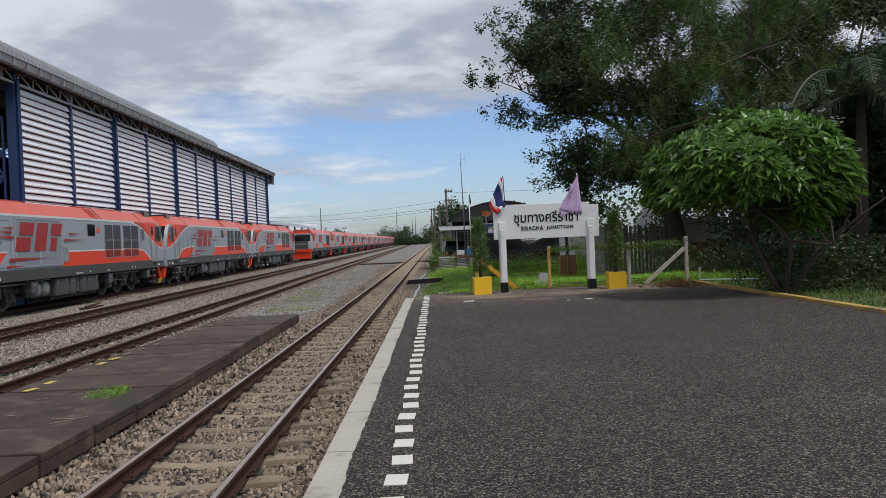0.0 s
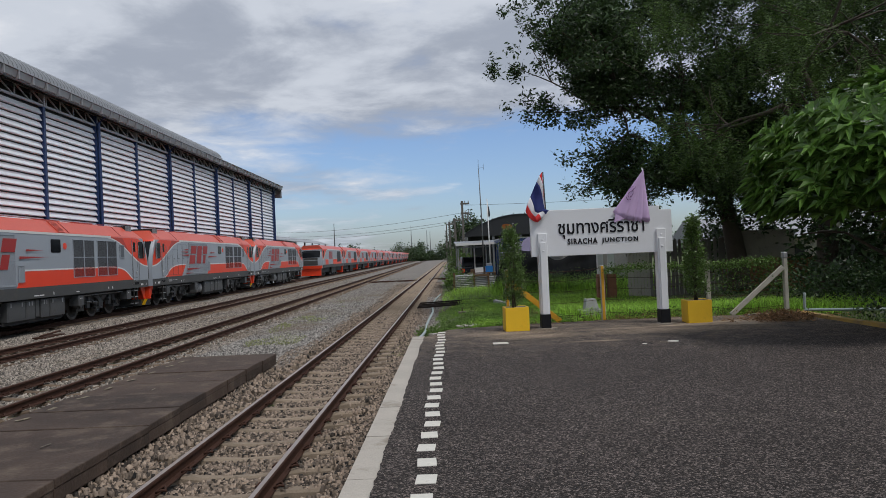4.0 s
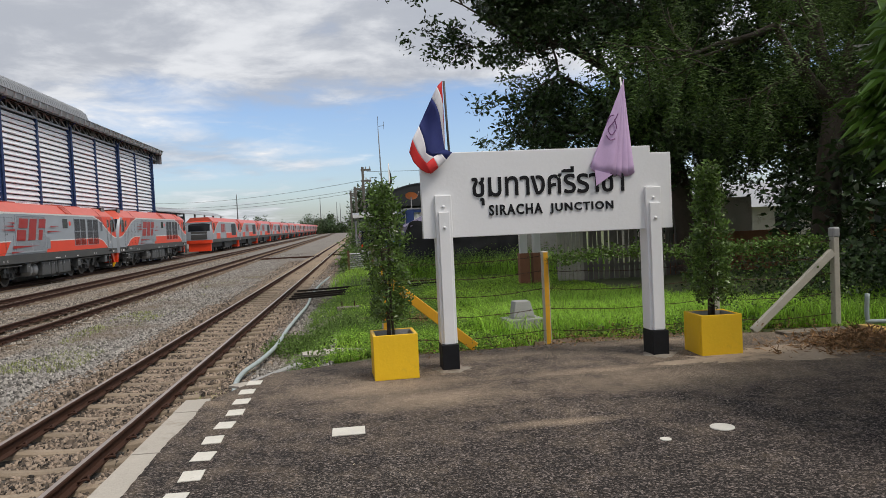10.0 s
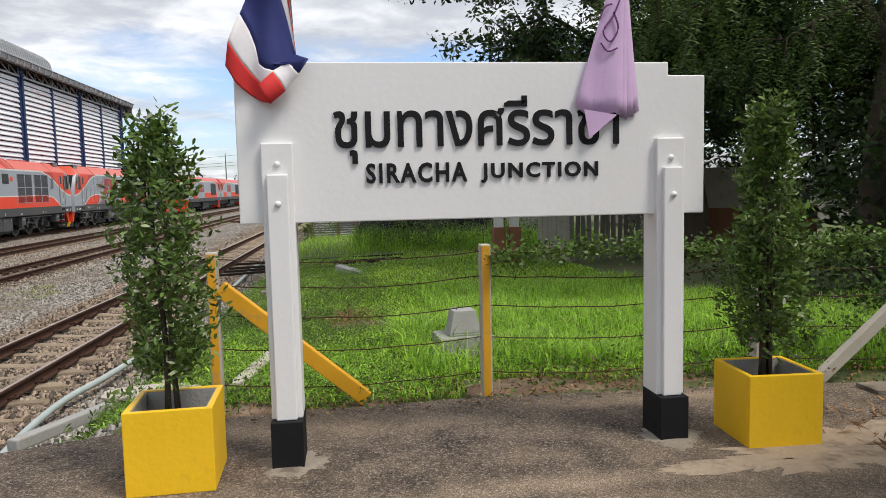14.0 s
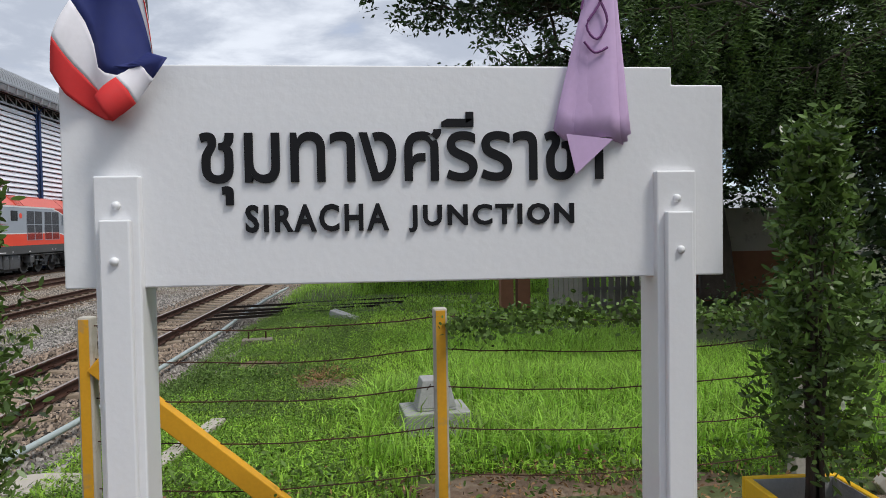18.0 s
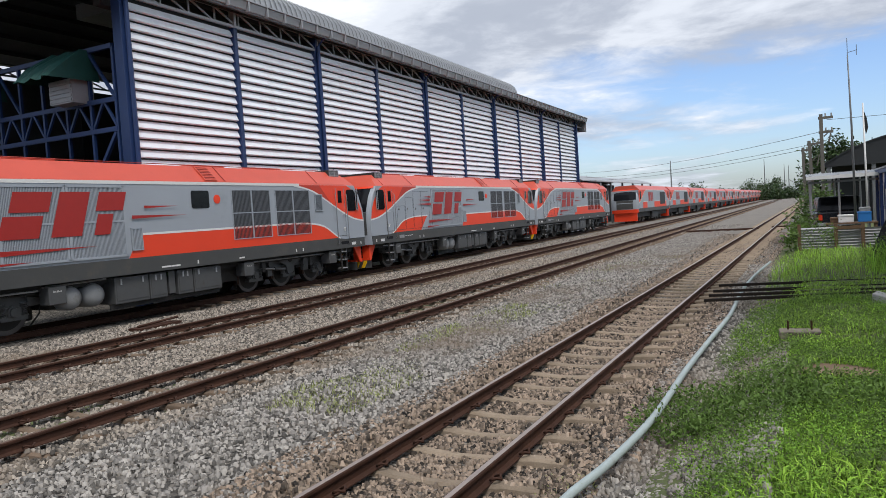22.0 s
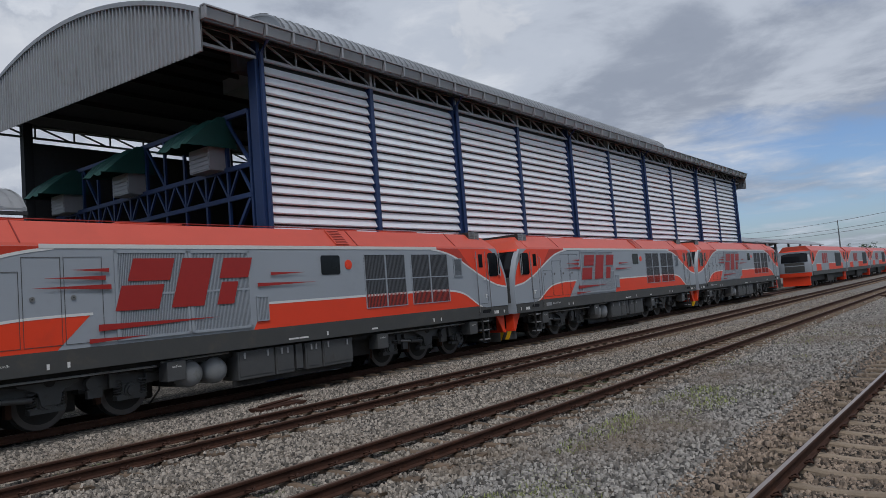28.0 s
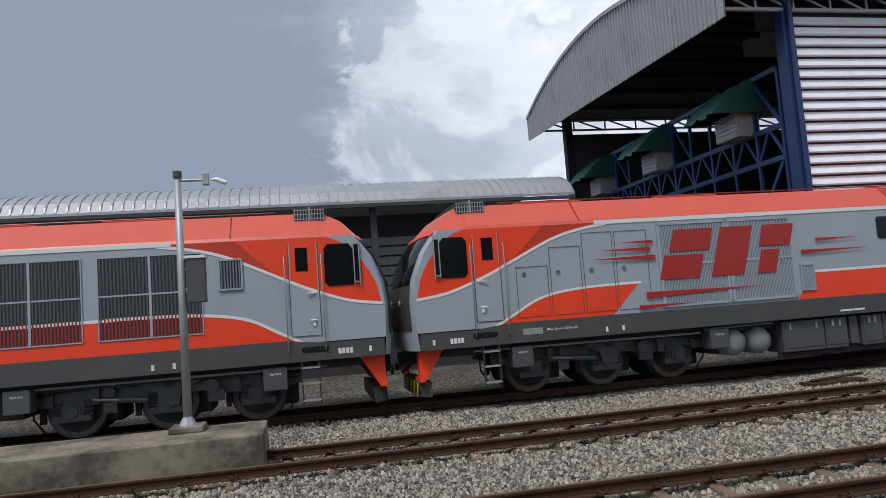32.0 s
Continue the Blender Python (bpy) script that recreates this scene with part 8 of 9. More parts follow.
def plain_flag():
    f = thing("flag", "small pale lilac flag hanging from a staff", "flag", pose(3.275, 16.93, 2.67), group="flags on the sign")
    # the cloth as a fan of panels that open and fold about the top of the staff
    out = []
    for k, (a0, a1, r) in enumerate(((5.0, -12.0, 0.90), (4.0, -13.0, 0.91), (3.0, -14.0, 0.92), (2.0, -14.5, 0.93))):
        g = Geo()
        n, m = 10, 6
        for q in range(n + 1):
            u = q / n
            for w in range(m + 1):
                a = radians(a0 + (a1 - a0) * w / m)
                rr = r * u * (1.0 + 0.025 * math.sin(w * 1.3 + k))
                g.v.append((rr * math.sin(a), 0.009 * math.sin(w * 1.1 + k * 2 + u * 4) * u, -rr * math.cos(a)))
        w1 = m + 1
        g.f += [(q * w1 + w, q * w1 + w + 1, (q + 1) * w1 + w + 1, (q + 1) * w1 + w) for q in range(n) for w in range(m)]
        ob = part("cloth_panel", g, "flag_lilac", f, smooth=True)
        md = ob.modifiers.new("thick", "SOLIDIFY")
        md.thickness = 0.003
        out.append(ob)
    fold = Geo()
    fold.prism([(-0.18, -0.012, -0.90), (0.0, -0.012, -0.92), (-0.145, -0.012, -1.05)], (0, 0.004, 0))
    part("fold", fold, "flag_lilac", out[3], "turned-up corner of the flag")
    crest = Geo()
    for pts in ([(-0.02, -0.34), (-0.05, -0.42), (-0.10, -0.50), (-0.06, -0.55), (-0.02, -0.48), (-0.05, -0.40)], [(-0.12, -0.44), (-0.10, -0.38), (-0.06, -0.36)], [(-0.11, -0.56), (-0.07, -0.60), (-0.02, -0.58)]):
        crest.tube([(x, -0.016, z) for x, z in curve_pts(pts, 4)], 0.005, 5)
    part("crest", crest, "crest_violet", out[3], "thin violet monogram strokes")
    PANELS.extend(out)
    return f


solid("flag_staff", Geo().tube([(1.58, 17.03, 1.75), (1.545, 16.99, 2.70)], 0.011, 8), "sill", "thin dark flag staff behind the sign", "flag staff", group="flag staffs", smooth=True)
solid("flag_staff", Geo().tube([(3.36, 17.03, 1.75), (3.27, 16.99, 2.70)], 0.009, 8), "loco_white", "thin white flag staff behind the sign", "flag staff", group="flag staffs", smooth=True)
FLAG_A = national_flag()
FLAG_B = plain_flag()


# ---- shelters and clutter beyond the grass ----
def corrugated(g, x0, x1, z0, z1, y, pitch=0.09, depth=0.025, axis="z"):
    """A corrugated sheet upright in the x direction; ridges run along x (axis z) or upright (axis x)."""
    if axis == "z":
        n = max(2, int((z1 - z0) / (pitch / 2)))
        pts = [(y + depth * (1 if k % 2 else -1), z0 + (z1 - z0) * k / n) for k in range(n + 1)]
        i = len(g.v)
        for yy, z in pts:
            g.v += [(x0, yy, z), (x1, yy, z)]
        g.f += [(i + 2 * k, i + 2 * k + 1, i + 2 * k + 3, i + 2 * k + 2) for k in range(n)]
    else:
        n = max(2, int((x1 - x0) / (pitch / 2)))
        i = len(g.v)
        for k in range(n + 1):
            x = x0 + (x1 - x0) * k / n
            yy = y + depth * (1 if k % 2 else -1)
            g.v += [(x, yy, z0), (x, yy, z1)]
        g.f += [(i + 2 * k, i + 2 * k + 2, i + 2 * k + 3, i + 2 * k + 1) for k in range(n)]
    return g


def scrap_fence():
    f = thing("scrap_fence", "low fence of old corrugated metal sheets on wooden posts", "fence")
    for x0, x1, t in ((0.40, 1.55, 0.02), (1.5, 2.85, -0.03)):
        part("sheet", corrugated(Geo(), x0, x1, -0.45, 0.22 + t, 42.0), "galv", f)
    for x in (1.5, 2.25, 0.45):
        part("post", Geo().box(x - 0.05, x + 0.05, 41.9, 41.98, -0.5, 0.36), "wood", f)
    part("rail", Geo().box(1.5, 2.3, 41.88, 41.92, 0.16, 0.26), "wood", f)


scrap_fence()


def pickup():
    c = thing("pickup_truck", "dark pickup truck parked under the canopy", "pickup truck", pose(1.75, 51.0, -0.4, 0, 0, 4))
    part("body", Geo().box(-0.82, 0.82, -2.2, 2.3, 0.35, 0.95), "car_dark", c, bevel=0.06)
    cab = part("cab", Geo().prism([(-0.76, -1.6, 0.95), (-0.76, 0.5, 0.95), (-0.66, 0.2, 1.55), (-0.66, -1.35, 1.55)], (1.5, 0, 0)), "car_dark", c, bevel=0.04)
    part("rear_window", Geo().prism([(-0.62, -1.60, 1.0), (0.62, -1.60, 1.0), (0.58, -1.42, 1.48), (-0.58, -1.42, 1.48)], (0, -0.02, 0)), "glass", cab)
    for x in (-0.7, 0.7):
        for y in (-1.4, 1.5):
            w = part("wheel", Geo().tube([(x - 0.1, y, 0.33), (x + 0.1, y, 0.33)], 0.33, 18), "sign_black", c)
            part("rim", Geo().tube([(x - 0.105, y, 0.33), (x + 0.105, y, 0.33)], 0.18, 12), "galv", w)
        part("tail_light", Geo().box(x - 0.08, x + 0.08, -2.23, -2.19, 0.62, 0.85), "red", c)
    part("bumper", Geo().box(-0.8, 0.8, -2.35, -2.22, 0.38, 0.52), "galv", c, bevel=0.02)


pickup()


def canopy():
    c = thing("canopy", "open canopy with a corrugated white metal roof on thin posts", "canopy", pose(0, 0, 0))
    g = Geo()
    n = 60
    for k in range(n + 1):
        x = 0.75 + 3.1 * k / n
        z = 0.02 * (1 if k % 2 else -1)
        g.v += [(x, 48.2, 2.0 + z), (x, 53.0, 2.22 + z)]
    g.f += [(2 * k, 2 * k + 2, 2 * k + 3, 2 * k + 1) for k in range(n)]
    part("roof", g, "roof_metal", c)
    part("fascia", Geo().box(0.75, 3.85, 48.12, 48.2, 1.88, 2.02), "loco_white", c)
    for x in (0.9, 1.9, 2.9, 3.7):
        for y in (48.4, 52.6):
            part("post", Geo().tube([(x, y, -0.45), (x, y, 2.05)], 0.04, 8), "galv", c)
    part("beam", Geo().box(0.8, 3.8, 48.35, 48.45, 1.72, 1.80), "truss", c)


canopy()


def hut():
    h = thing("site_container", "blue and white site container with steel frame", "container", pose(0, 0, 0))
    part("wall", corrugated(Geo(), 3.35, 7.0, -0.3, 1.95, 44.0, 0.2, 0.015, "x"), "loco_white", h, "white ribbed wall")
    part("side_wall", Geo().box(3.34, 3.40, 44.0, 49.5, -0.3, 1.95), "loco_white", h)
    for y in (44.0, 46.0, 47.8, 49.5):
        part("frame_post", Geo().box(3.24, 3.36, y - 0.07, y + 0.07, -0.4, 2.05), "hut_blue", h)
    part("frame_post", Geo().box(3.30, 3.62, 43.9, 43.99, -0.4, 2.1), "hut_blue", h)
    for z in (1.95, -0.42):
        part("frame_beam", Geo().box(3.24, 7.0, 43.92, 44.0, z, z + 0.14), "hut_blue", h)
        part("frame_beam", Geo().box(3.22, 3.36, 44.0, 49.5, z, z + 0.14), "hut_blue", h)
    part("roof", Geo().box(3.2, 7.0, 43.9, 49.6, 2.10, 2.16), "roof_metal", h)
    for y in (45.0, 46.9, 48.6):
        part("window", Geo().box(3.32, 3.345, y - 0.35, y + 0.35, 0.6, 1.6), "glass", h)


hut()


def tent():
    t = thing("shade_tent", "grey-violet pop-up shade tent with drooping sides", "tent", pose(0, 0, 0))
    g = Geo()
    x0, x1, y0, y1, e, p = 2.72, 5.3, 36.8, 39.8, 1.36, 2.02
    c = ((x0 + x1) / 2, (y0 + y1) / 2)
    n = 8
    ring = []
    for a, b in (((x0, y0), (x1, y0)), ((x1, y0), (x1, y1)), ((x1, y1), (x0, y1)), ((x0, y1), (x0, y0))):
        for k in range(n):
            q = k / n
            ring.append((a[0] + (b[0] - a[0]) * q, a[1] + (b[1] - a[1]) * q, e - 0.05 * math.sin(q * math.pi)))
    m = 5
    for r in range(m + 1):
        q = r / m
        for x, y, z in ring:
            g.v.append((x + (c[0] - x) * q * 0.97, y + (c[1] - y) * q * 0.97, z + (p - z) * q ** 1.25))
    w = len(ring)
    for r in range(m):
        for k in range(w):
            g.f.append((r * w + k, r * w + (k + 1) % w, (r + 1) * w + (k + 1) % w, (r + 1) * w + k))
    g.f.append(tuple(m * w + k for k in range(w)))
    part("canopy", g, "tent", t, "grey-violet fabric roof", smooth=True)
    v = Geo()
    for (xa, ya, za), (xb, yb, zb) in zip(ring, ring[1:] + ring[:1]):
        v.poly([(xa, ya, za), (xb, yb, zb), (xb, yb, zb - 0.22), (xa, ya, za - 0.22)])
    part("valance", v, "tent", t)
    for x, y in ((x0, y0), (x1, y0), (x1, y1), (x0, y1)):
        part("leg", Geo().tube([(x, y, -0.45), (x, y, e)], 0.025, 8), "galv", t)


tent()


def black_tarp():
    g = Geo()
    n, m = 26, 10
    for r in range(m + 1):
        q = r / m
        for k in range(n + 1):
            u = k / n
            x = 2.78 + 4.2 * u - (0.85 * q * (1 - u))
            z = 1.22 - 1.62 * q + (0.26 * math.sin(u * 7 + 0.6) + 0.10 * math.sin(u * 19 + 1)) * (1 - q)
            y = 36.7 - 0.9 * q + 0.30 * math.sin(u * 17 + q * 3) * (0.2 + q) + 0.10 * math.sin(u * 41 + q * 2) + 0.06 * math.sin(q * 14 + u * 6)
            g.v.append((x, y, z))
    w = n + 1
    for r in range(m):
        for k in range(n):
            g.f.append((r * w + k, r * w + k + 1, (r + 1) * w + k + 1, (r + 1) * w + k))
    ob = solid("tarpaulin", g, "tarp_black", "black tarpaulin draped from the shade tent to the ground", "tarpaulin", smooth=True)
    md = ob.modifiers.new("thick", "SOLIDIFY")
    md.thickness = 0.01


black_tarp()


def dish():
    d = thing("satellite_dish", "orange satellite dish on a short mast", "satellite dish", pose(3.62, 45.0, 2.16, 0, 0, 20))
    part("mast", Geo().tube([(0, 0, 0), (0, 0, 0.45)], 0.03, 8), "galv", d)
    g = Geo()
    for r in range(6):
        for k in range(20):
            a = 2 * math.pi * k / 20
            rad = 0.31 * r / 5
            bowl = 0.09 * (r / 5) ** 2
            # tipped back, so that it looks up
            u, w = rad * math.sin(a), -bowl
            g.v.append((rad * math.cos(a), w * 0.5 - u * 0.87, 0.55 + u * 0.5 - w * 0.87 - rad * math.cos(a) * 0.25))
    for r in range(5):
        for k in range(20):
            b = (k + 1) % 20
            g.f.append((r * 20 + k, r * 20 + b, (r + 1) * 20 + b, (r + 1) * 20 + k))
    part("reflector", g, "orange", d, "shallow orange bowl", smooth=True)
    part("feed_arm", Geo().tube([(0, 0, 0.45), (0.0, 0, 0.58)], 0.03, 8).tube([(0.3, 0, 0.50), (0.36, -0.1, 0.78)], 0.012, 6).tube([(0.36, -0.1, 0.78), (0.37, -0.11, 0.84)], 0.035, 8), "galv", d)


dish()


def mast_antenna():
    a = thing("radio_mast", "tall thin radio mast with a small antenna on top", "antenna", pose(2.25, 45.0, -0.4))
    part("mast", Geo().tube([(0, 0, 0), (-0.03, 0, 4.0), (-0.08, 0, 6.5)], [0.045, 0.035, 0.02], 8), "truss", a, smooth=True)
    part("antenna", Geo().tube([(-0.08, 0, 6.4), (-0.08, 0, 7.1)], 0.012, 6).tube([(-0.08, 0, 6.6), (0.22, 0, 6.66)], 0.01, 5).tube([(0.2, 0, 6.48), (0.2, 0, 6.84)], 0.01, 5), "truss", a)


mast_antenna()


def small_flagpole():
    p = thing("flagpole", "white flagpole with a small furled flag", "flagpole", pose(2.70, 46.0, -0.4))
    part("pole", Geo().tube([(0, 0, 0), (-0.05, 0, 4.9)], [0.04, 0.025], 8), "loco_white", p, smooth=True)
    part("cloth", Geo().prism([(-0.05, 0, 4.7), (0.06, 0, 4.35), (0.10, 0.02, 4.0), (0.02, 0.02, 3.75), (-0.03, 0, 4.1)], (0, 0.03, 0)), "roof_black", p, "dark furled flag")


small_flagpole()


def utility_pole(x, y, h, arms, tilt=0.0):
    u = thing("utility_pole", "concrete utility pole with crossarms and wires", "utility pole", pose(x, y, -0.5, 0, tilt, 0), group="utility poles")
    part("pole", Geo().prism([(-0.08, -0.08, 0), (0.08, -0.08, 0), (0.08, 0.08, 0), (-0.08, 0.08, 0)], (0, 0, h)), "pole", u, bevel=0.01)
    for k in range(arms):
        part("crossarm", Geo().box(-0.12, 0.52, -0.06, 0.06, h - 0.25 - 0.7 * k, h - 0.13 - 0.7 * k), "pole", u)
        for q in (0.2, 0.46):
            part("insulator", Geo().tube([(q, 0, h - 0.13 - 0.7 * k), (q, 0, h + 0.02 - 0.7 * k)], 0.035, 8), "concrete_pale", u)
    part("bracket", Geo().tube([(0.1, 0, h - 1.1), (0.45, 0, h - 0.8), (0.3, 0, h - 1.4)], 0.045, 6), "pole", u)
    return u


utility_pole(1.55, 56.0, 5.7, 2)
utility_pole(1.20, 60.0, 4.7, 1, -2.0)
utility_pole(0.75, 66.0, 4.7, 1)


def wire(points, r, label="thin overhead wires sagging between poles"):
    g = Geo()
    for a, b, sag in points:
        a, b = Vector(a), Vector(b)
        pts = []
        for k in range(17):
            q = k / 16
            p = a.lerp(b, q)
            p.z -= sag * 4 * q * (1 - q)
            pts.append(p)
        g.tube(pts, r, 4, cap=False)
    return solid("overhead_wires", g, "sill", label, "wires", kind="stuff")


wire([((1.8, 56, 4.9), (30, 62, 6.0), 0.3), ((1.9, 56, 4.4), (-30, 105, 6.3), 0.9), ((1.2, 60, 4.0), (-30, 104, 5.8), 0.9), ((1.2, 60, 3.8), (-30, 103, 5.4), 0.9)], 0.011)


def dome_building():
    b = thing("arched_warehouse", "dark warehouse with a low arched black roof", "building")
    fz = lambda x: 2.9 + 1.55 * (1 - ((x - 6.4) / 4.7) ** 2)
    part("roof", barrel(11.1, 1.7, fz, 62.0, 84.0, 22), "roof_black", b, "black arched roof")
    arch = Geo()
    n = 22
    top = [(1.7 + 9.4 * k / n, 62.05, fz(1.7 + 9.4 * k / n)) for k in range(n + 1)]
    for a, c in zip(top, top[1:]):
        arch.poly([(a[0], a[1], 2.75), (c[0], c[1], 2.75), c, a])
    part("gable", arch, "roof_black", b)
    part("wall", Geo().box(2.2, 10.6, 63.5, 63.7, -0.5, 2.8), "roof_black", b)
    for k in range(5):
        x = 2.0 + k * 2.2
        part("column", Geo().box(x - 0.1, x + 0.1, 62.1, 62.3, -0.5, 2.85), "truss", b)
    for k in range(10):
        x = 2.4 + k * 0.88
        part("finial", Geo().tube([(x, 62.0, fz(x)), (x, 62.0, fz(x) + 0.09)], 0.025, 5), "roof_black", b)


dome_building()


def crates():
    items = (("crate", (1.85, 43.2, 0.32), (0.45, 0.35, 0.26), "loco_white", "white plastic crate on a table"), ("crate", (2.38, 43.1, 0.32), (0.38, 0.32, 0.34), "crate_blue", "blue plastic crate on a table"),
             ("box", (1.55, 43.4, 0.32), (0.3, 0.3, 0.18), "wood", "brown carton on a table"), ("cool_box", (2.4, 43.1, 0.665), (0.3, 0.25, 0.14), "galv", "pale lidded box on a crate"))
    for n, (x, y, z), (w, d, h), mat, label in items:
        c = thing(n, label, "box", pose(x, y, z), group="boxes on the table")
        part("body", Geo().box(-w / 2, w / 2, -d / 2, d / 2, 0, h), mat, c, bevel=0.015)
        part("rim", Geo().box(-w / 2 - 0.012, w / 2 + 0.012, -d / 2 - 0.012, d / 2 + 0.012, h - 0.05, h - 0.015), mat, c)
    t = thing("work_table", "old work table with thin legs behind the scrap fence", "table", pose(2.0, 43.2, -0.42))
    part("tabletop", Geo().box(-0.75, 0.75, -0.4, 0.4, 0.70, 0.74), "wood", t)
    for x in (-0.7, 0.7):
        for y in (-0.35, 0.35):
            part("leg", Geo().box(x - 0.025, x + 0.025, y - 0.025, y + 0.025, 0, 0.70), "wood", t)


crates()


# ---- garden side: picket fence, wall, far things ----
def picket_fence():
    f = thing("picket_fence", "old grey picket fence behind the grass", "fence")
    PK = Geo().prism([(-0.055, 0, 0), (0.055, 0, 0), (0.055, 0, 1.97), (0, 0, 2.05), (-0.055, 0, 1.97)], (0, 0.03, 0)).mesh("picket", "picket")
    for k in range(19):
        piece("picket", PK, f, pose(7.25 + 0.155 * k, 30.0 + 0.02 * math.sin(k), -0.48 + 0.02 * math.sin(k * 2.3), 0, 1.2 * math.sin(k * 1.7), 0))
    for k in range(7):
        part("pale_board", Geo().prism([(6.42 + 0.115 * k, 30.0, -0.48), (6.52 + 0.115 * k, 30.0, -0.48), (6.52 + 0.115 * k, 30.0, 1.5), (6.42 + 0.115 * k, 30.0, 1.5)], (0, 0.03, 0)), "post_white", f, "pale upright board")
    for z in (-0.1, 1.0):
        part("rail", Geo().box(6.4, 10.15, 30.05, 30.1, z, z + 0.08), "picket", f)
    for x in (5.42, 5.80):
        pl = part("pillar", Geo().box(x - 0.10, x + 0.10, 29.85, 30.05, 0.42, 1.6), "loco_white", f, "whitewashed pillar")
        part("pillar_base", Geo().box(x - 0.14, x + 0.14, 29.80, 30.08, -0.48, 0.42), "brick", pl, "reddish brick base")


picket_fence()
w = thing("garden_wall", "low reddish wall with a pale upper panel", "wall", kind="structure")
part("base", Geo().box(9.9, 14.0, 30.3, 30.5, -0.5, 0.72), "brick", w)
part("panel", Geo().box(10.3, 12.6, 30.33, 30.45, 0.72, 1.75), "kerb", w)
part("yard_wall", Geo().box(4.7, 9.0, 36.9, 37.1, -0.5, 1.06), "concrete_pale", w, "grey yard wall")
house = thing("house", "pale low house with a tiled roof behind the trees", "house", pose(19.0, 42.0, -0.4))
part("wall", Geo().box(-5, 6, 0, 4, 0, 1.9), "kerb", house)
part("roof", Geo().prism([(-5.6, -0.8, 1.85), (-5.6, 4.8, 1.85), (-5.6, 2, 3.1)], (12.2, 0, 0)), "roof_metal", house)
for x in (-3.4, -0.6, 2.4):
    part("window", Geo().box(x - 0.6, x + 0.6, -0.03, 0.02, 0.8, 1.5), "glass", house)


def van():
    c = thing("van", "small bright blue van parked beyond the garden", "van", pose(23.3, 44.6, -0.9, 0, 0, 70))
    part("body", Geo().prism([(-0.75, -1.7, 0.3), (-0.75, 1.7, 0.3), (-0.75, 1.7, 0.9), (-0.75, 1.2, 1.45), (-0.75, -1.6, 1.5)], (1.5, 0, 0)), "crate_blue", c, bevel=0.05)
    for x in (-0.77, 0.75):
        for y in (-1.1, -0.2, 0.7):
            part("window", Geo().box(x, x + 0.02, y - 0.35, y + 0.35, 0.9, 1.32), "glass", c)
        for y in (-1.1, 1.1):
            part("wheel", Geo().tube([(x - 0.05, y, 0.3), (x + 0.07, y, 0.3)], 0.3, 14), "sign_black", c)


van()


def cart():
    c = thing("trolley", "old wooden trolley with orange side boards", "trolley", pose(14.6, 26.8, -0.4))
    part("deck", Geo().box(-1.3, 1.6, -0.5, 0.5, 0.65, 0.72), "wood", c)
    for z in (0.78, 1.02):
        part("side_board", Geo().box(-1.3, 1.6, -0.52, -0.48, z, z + 0.2), "orange_dull", c)
    for x in (-1.3, -0.4, 0.5, 1.55):
        part("upright", Geo().box(x - 0.03, x + 0.03, -0.54, -0.48, 0.3, 1.75), "wood", c)
    part("rail", Geo().box(-1.3, 1.6, -0.54, -0.5, 1.55, 1.63), "wood", c)
    for x in (-0.9, 1.1):
        part("wheel", Geo().tube([(x, -0.5, 0.3), (x, -0.4, 0.3)], 0.3, 14), "sign_black", c)


cart()


# ---- palms and bushes ----
def palm(x, y, z, h, n, length, seed, label):
    rng = np.random.default_rng(seed)
    t = thing("palm", label, "palm tree", pose(x, y, z))
    part("trunk", Geo().tube([(0, 0, 0), (0.1, 0, h * 0.5), (0.15, 0.05, h)], [0.16, 0.13, 0.11], 10), "bark", t, smooth=True)
    for k in range(n):
        a = 2.399 * k
        up = rng.uniform(-0.1, 1.1)
        V = []
        F = []
        p = Vector((0.15, 0.05, h))
        d = Vector((math.cos(a), math.sin(a), up)).normalized()
        stem = [tuple(p)]
        m = 56
        for q in range(m):
            p = p + d * (length / m)
            d = (d + Vector((0, 0, -0.036))).normalized()
            stem.append(tuple(p))
            s = d.cross(Vector((0, 0, 1))).normalized()
            ll = (0.66 * math.sin(math.pi * min(1, (q + 4) / (m + 4))) + 0.1) * rng.uniform(0.75, 1.15)
            for sd in (-1, 1):
                bend = p + s * sd * ll * 0.42 + d * ll * 0.22 - Vector((0, 0, ll * rng.uniform(0.02, 0.16)))
                tip = bend + s * sd * ll * 0.16 + d * ll * 0.14 - Vector((0, 0, ll * rng.uniform(0.45, 0.75)))
                i = len(V)
                V += [p - d * 0.008, p + d * 0.014, bend + d * 0.019, tip, bend - d * 0.012]
                F.append((i, i + 1, i + 2, i + 3, i + 4))
        g = Geo().tube(stem, 0.018, 4, cap=False)
        i = len(g.v)
        g.v += [tuple(v_) for v_ in V]
        g.f += [tuple(i + q for q in f_) for f_ in F]
        part("frond", g, "leaf_palm", t)
    return t


palm(11.2, 13.2, -0.1, 3.4, 16, 3.2, 81, "palm with long drooping fronds in the garden")
palm(10.3, 17.6, -0.1, 4.5, 20, 3.3, 83, "dark palm with long hanging fronds behind the frangipani")
palm(14.0, 16.5, -0.1, 4.6, 16, 3.4, 82, "tall palm with long drooping fronds in the garden")


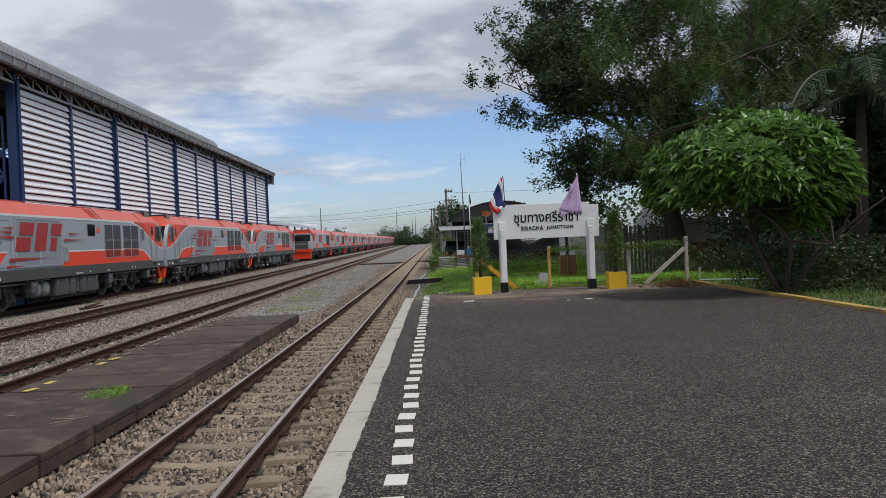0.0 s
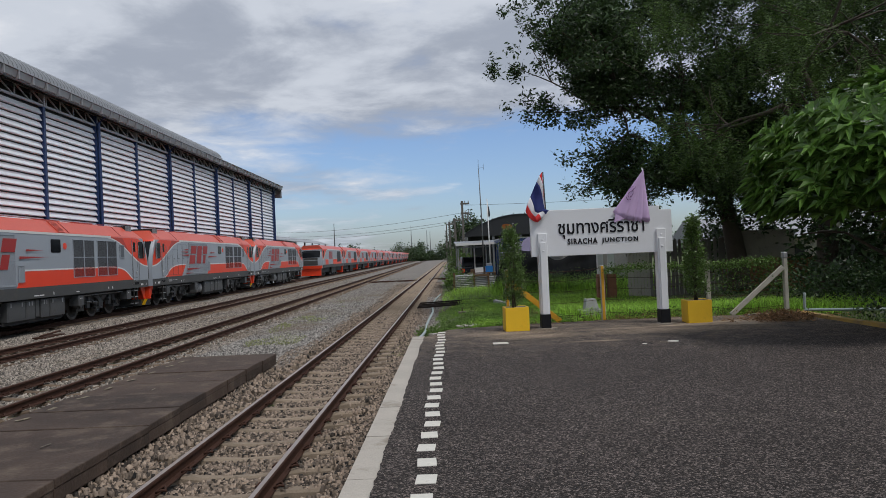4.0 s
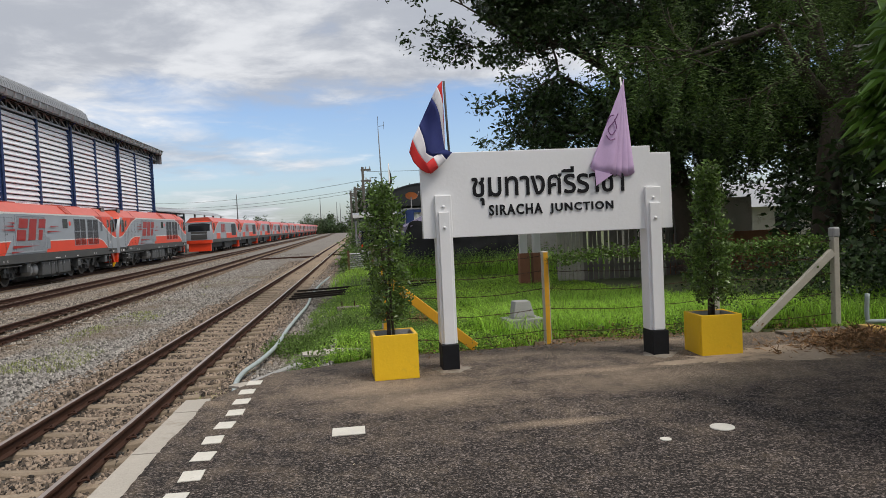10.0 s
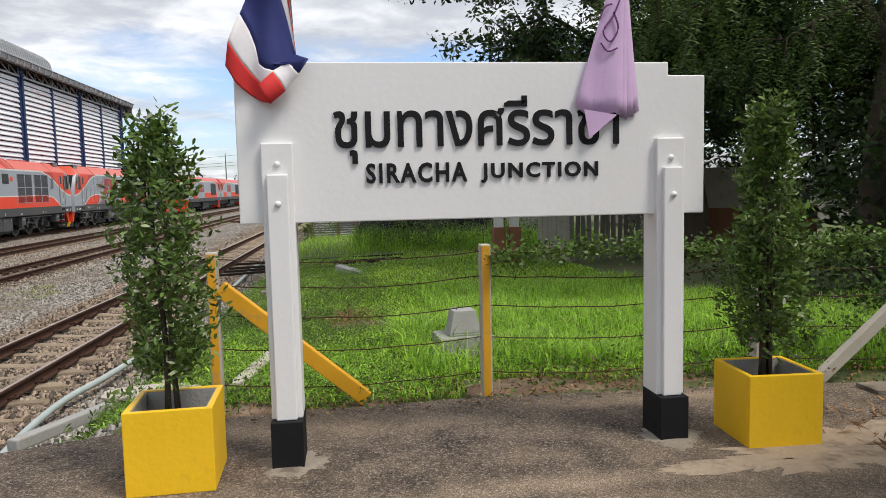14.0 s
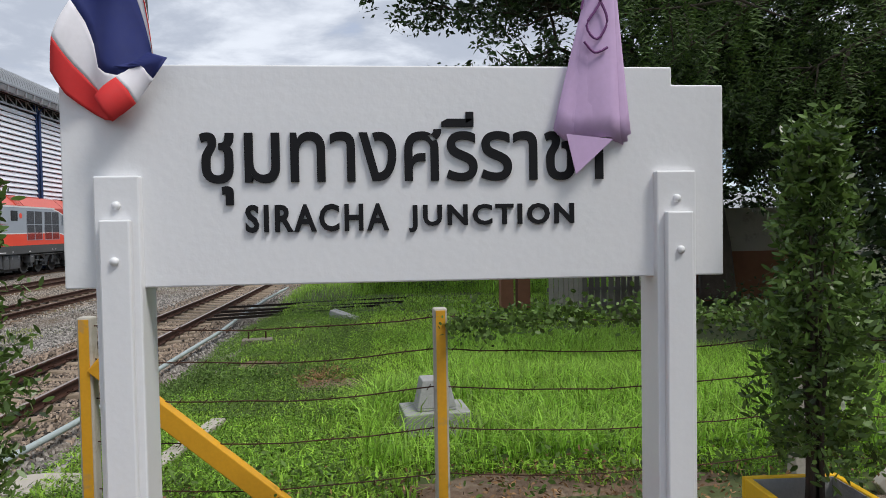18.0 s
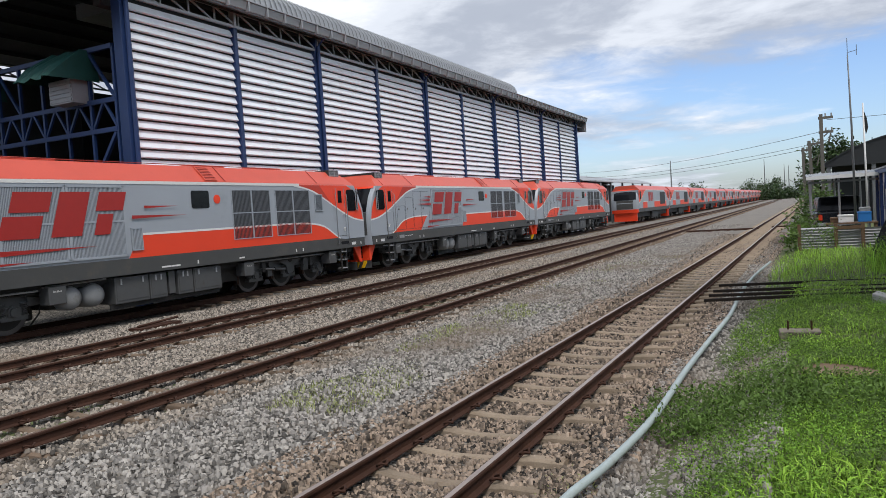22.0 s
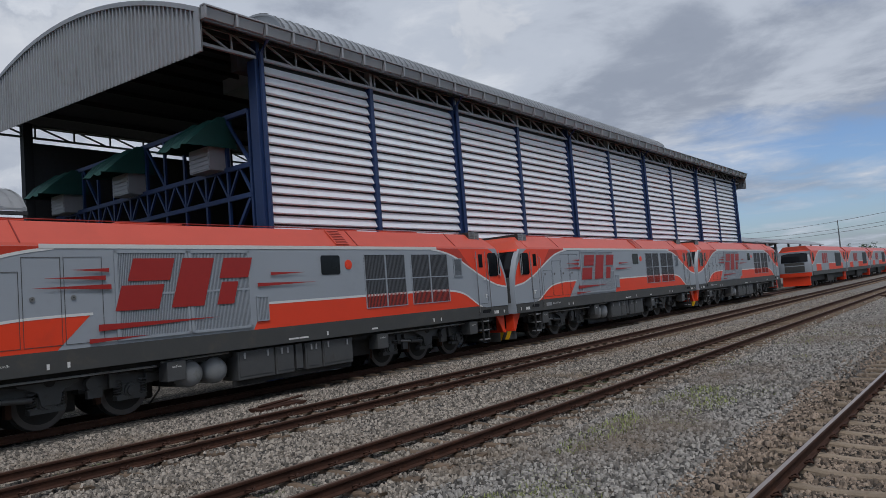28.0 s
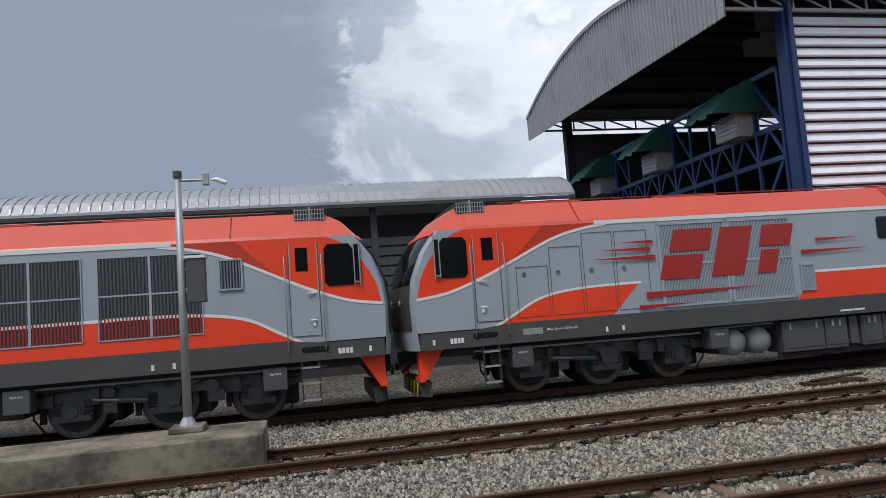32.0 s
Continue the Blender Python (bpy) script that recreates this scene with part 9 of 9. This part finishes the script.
def bush(x, y, z, rx, rz, mat, seed, n, label, per=22, size=0.07):
    rng = np.random.default_rng(seed)
    t = thing("bush", label, "bush", pose(x, y, z))
    g = Geo()
    tips = []
    for k in range(5):
        a = k * 1.26
        limb(g, rng, Vector((0, 0, 0)), Vector((0.5 * math.cos(a), 0.5 * math.sin(a), 1)).normalized(), 0.05, rz * 0.8, 1, tips)
    part("stem", g, "bark", t, smooth=True)["kind"] = "stuff"
    cs = blob_points(rng, (0, 0, rz * 0.95), (rx, rx, rz), n, 0.2)
    v, f = leaves(rng, cs, per, 0.2, size)
    cloud("foliage", v, f, mat, t)
    return t


bush(1.35, 54.0, -0.4, 1.1, 1.0, "leaf", 91, 90, "leafy bush behind the parked pickup truck")
bush(0.55, 45.6, -0.4, 0.35, 0.45, "leaf", 92, 34, "small green bush beside the track")
bush(0.45, 44.2, -0.4, 0.30, 0.30, "grass_dark", 93, 26, "small green bush beside the track")
bush(2.5, 70.0, -0.4, 2.0, 2.75, "leaf_dark", 94, 240, "round dark tree behind the utility poles", 24, 0.12)
for k, (x, y, rx, rz) in enumerate(((11.4, 32.2, 1.7, 1.35), (11.0, 22.5, 2.2, 1.6), (15.0, 22.5, 2.8, 2.2), (19.0, 23.0, 3.0, 2.8), (17.0, 30, 3.5, 2.6), (9.5, 17.8, 1.2, 0.8), (12.6, 15.0, 1.7, 1.3), (16, 12.5, 2.2, 2.0))):
    bush(x, y, -0.3, rx, rz, "leaf_dark", 100 + k, int(55 * rx * rz), "dense dark bush under the trees", 20, 0.09)


# ---- distance ----
def far_canopy():
    c = thing("far_canopy", "long low metal canopy beyond the shed", "canopy")
    fz = lambda x: 4.0 + 0.9 * (1 - ((x + 22.5) / 4.0) ** 2)
    part("roof", barrel(-18.5, -26.5, fz, 84.5, 122.0, 10), "roof_metal", c)
    # the shade under the canopy is in this wall's colour
    part("wall", Geo().box(-26, -24, 85, 121, -0.7, 4.2), "inside_shade", c)
    for k in range(7):
        part("column", Geo().box(-18.9, -18.7, 85 + k * 6, 85.2 + k * 6, -0.7, 4.0), "truss", c)


far_canopy()
rng0 = np.random.default_rng(5)
cs = []
for x0, x1, y, h, n in ((-60, -8, 420, 9, 420), (-16, 6, 330, 7, 200), (6, 40, 240, 7, 200), (-120, -50, 380, 10, 260), (24, 120, 120, 9, 320), (-200, -40, 190, 8, 380), (-14, -7, 345, 12, 90)):
    for k in range(n):
        x = rng0.uniform(x0, x1)
        top = h * (0.55 + 0.45 * math.sin(x * 0.35) * math.sin(x * 0.11 + 1) + 0.2 * math.sin(x * 1.3))
        cs.append((x, y + rng0.normal() * 4, rng0.uniform(-0.5, max(1.0, top))))
v, f = leaves(rng0, cs, 26, 0.9, 0.55, droop=0.1, length=1.5)
tagged(cloud("far_trees", v, f, "leaf_dark"), "line of trees along the horizon", "trees", kind="stuff")
for x, y, h in ((-13.5, 360, 17), (-6.0, 380, 15), (-4.5, 400, 15), (-36.0, 250, 14)):
    g = Geo().tube([(x, y, -0.7), (x, y, h)], [0.35, 0.1], 6)
    solid("lattice_mast", g, "truss", "thin far-off radio mast", "mast", group="far masts")
for k, (y, x) in enumerate(((120, 1.2), (165, 1.6), (225, 2.6))):
    utility_pole(x, y, 7.0, 1)


# ---- what moves: the cloth of the two flags swings from their staffs ----
def motions():
    a = [(0, 8), (2, 2), (3, 4), (6, 9), (7.5, 2), (9, 6), (10.5, 10), (12, 14), (13, 5), (14, 2), (15, 0), (18, 0), (20, 3), (24, 8), (28, 2), (32, 6)]
    walk(FLAG_A, [(t, pose(1.545, 16.93, 2.66, 0, deg, 0)) for t, deg in a])
    b = [(0, 20), (0.5, 15), (1, 25), (1.5, 5), (2, 10), (3, 25), (5.5, 35), (6, 40), (6.5, 35), (7, 20), (7.5, 15), (8, 25), (8.5, 30), (9, 12), (9.5, 3), (10, 12), (10.5, 38), (11, 30), (11.5, 28), (12, 50), (12.5, 40), (13, 22), (13.5, 30), (14, 4), (14.5, 2), (15, 1), (18, 0), (18.5, 0), (20, 8), (22, 15), (25, 5), (28, 20), (32, 10)]
    for k, panel in enumerate(PANELS):
        walk(panel, [(t, pose(0, -0.007 * k, 0, 0, deg * 0.8 * k / 3, 0)) for t, deg in b])


motions()
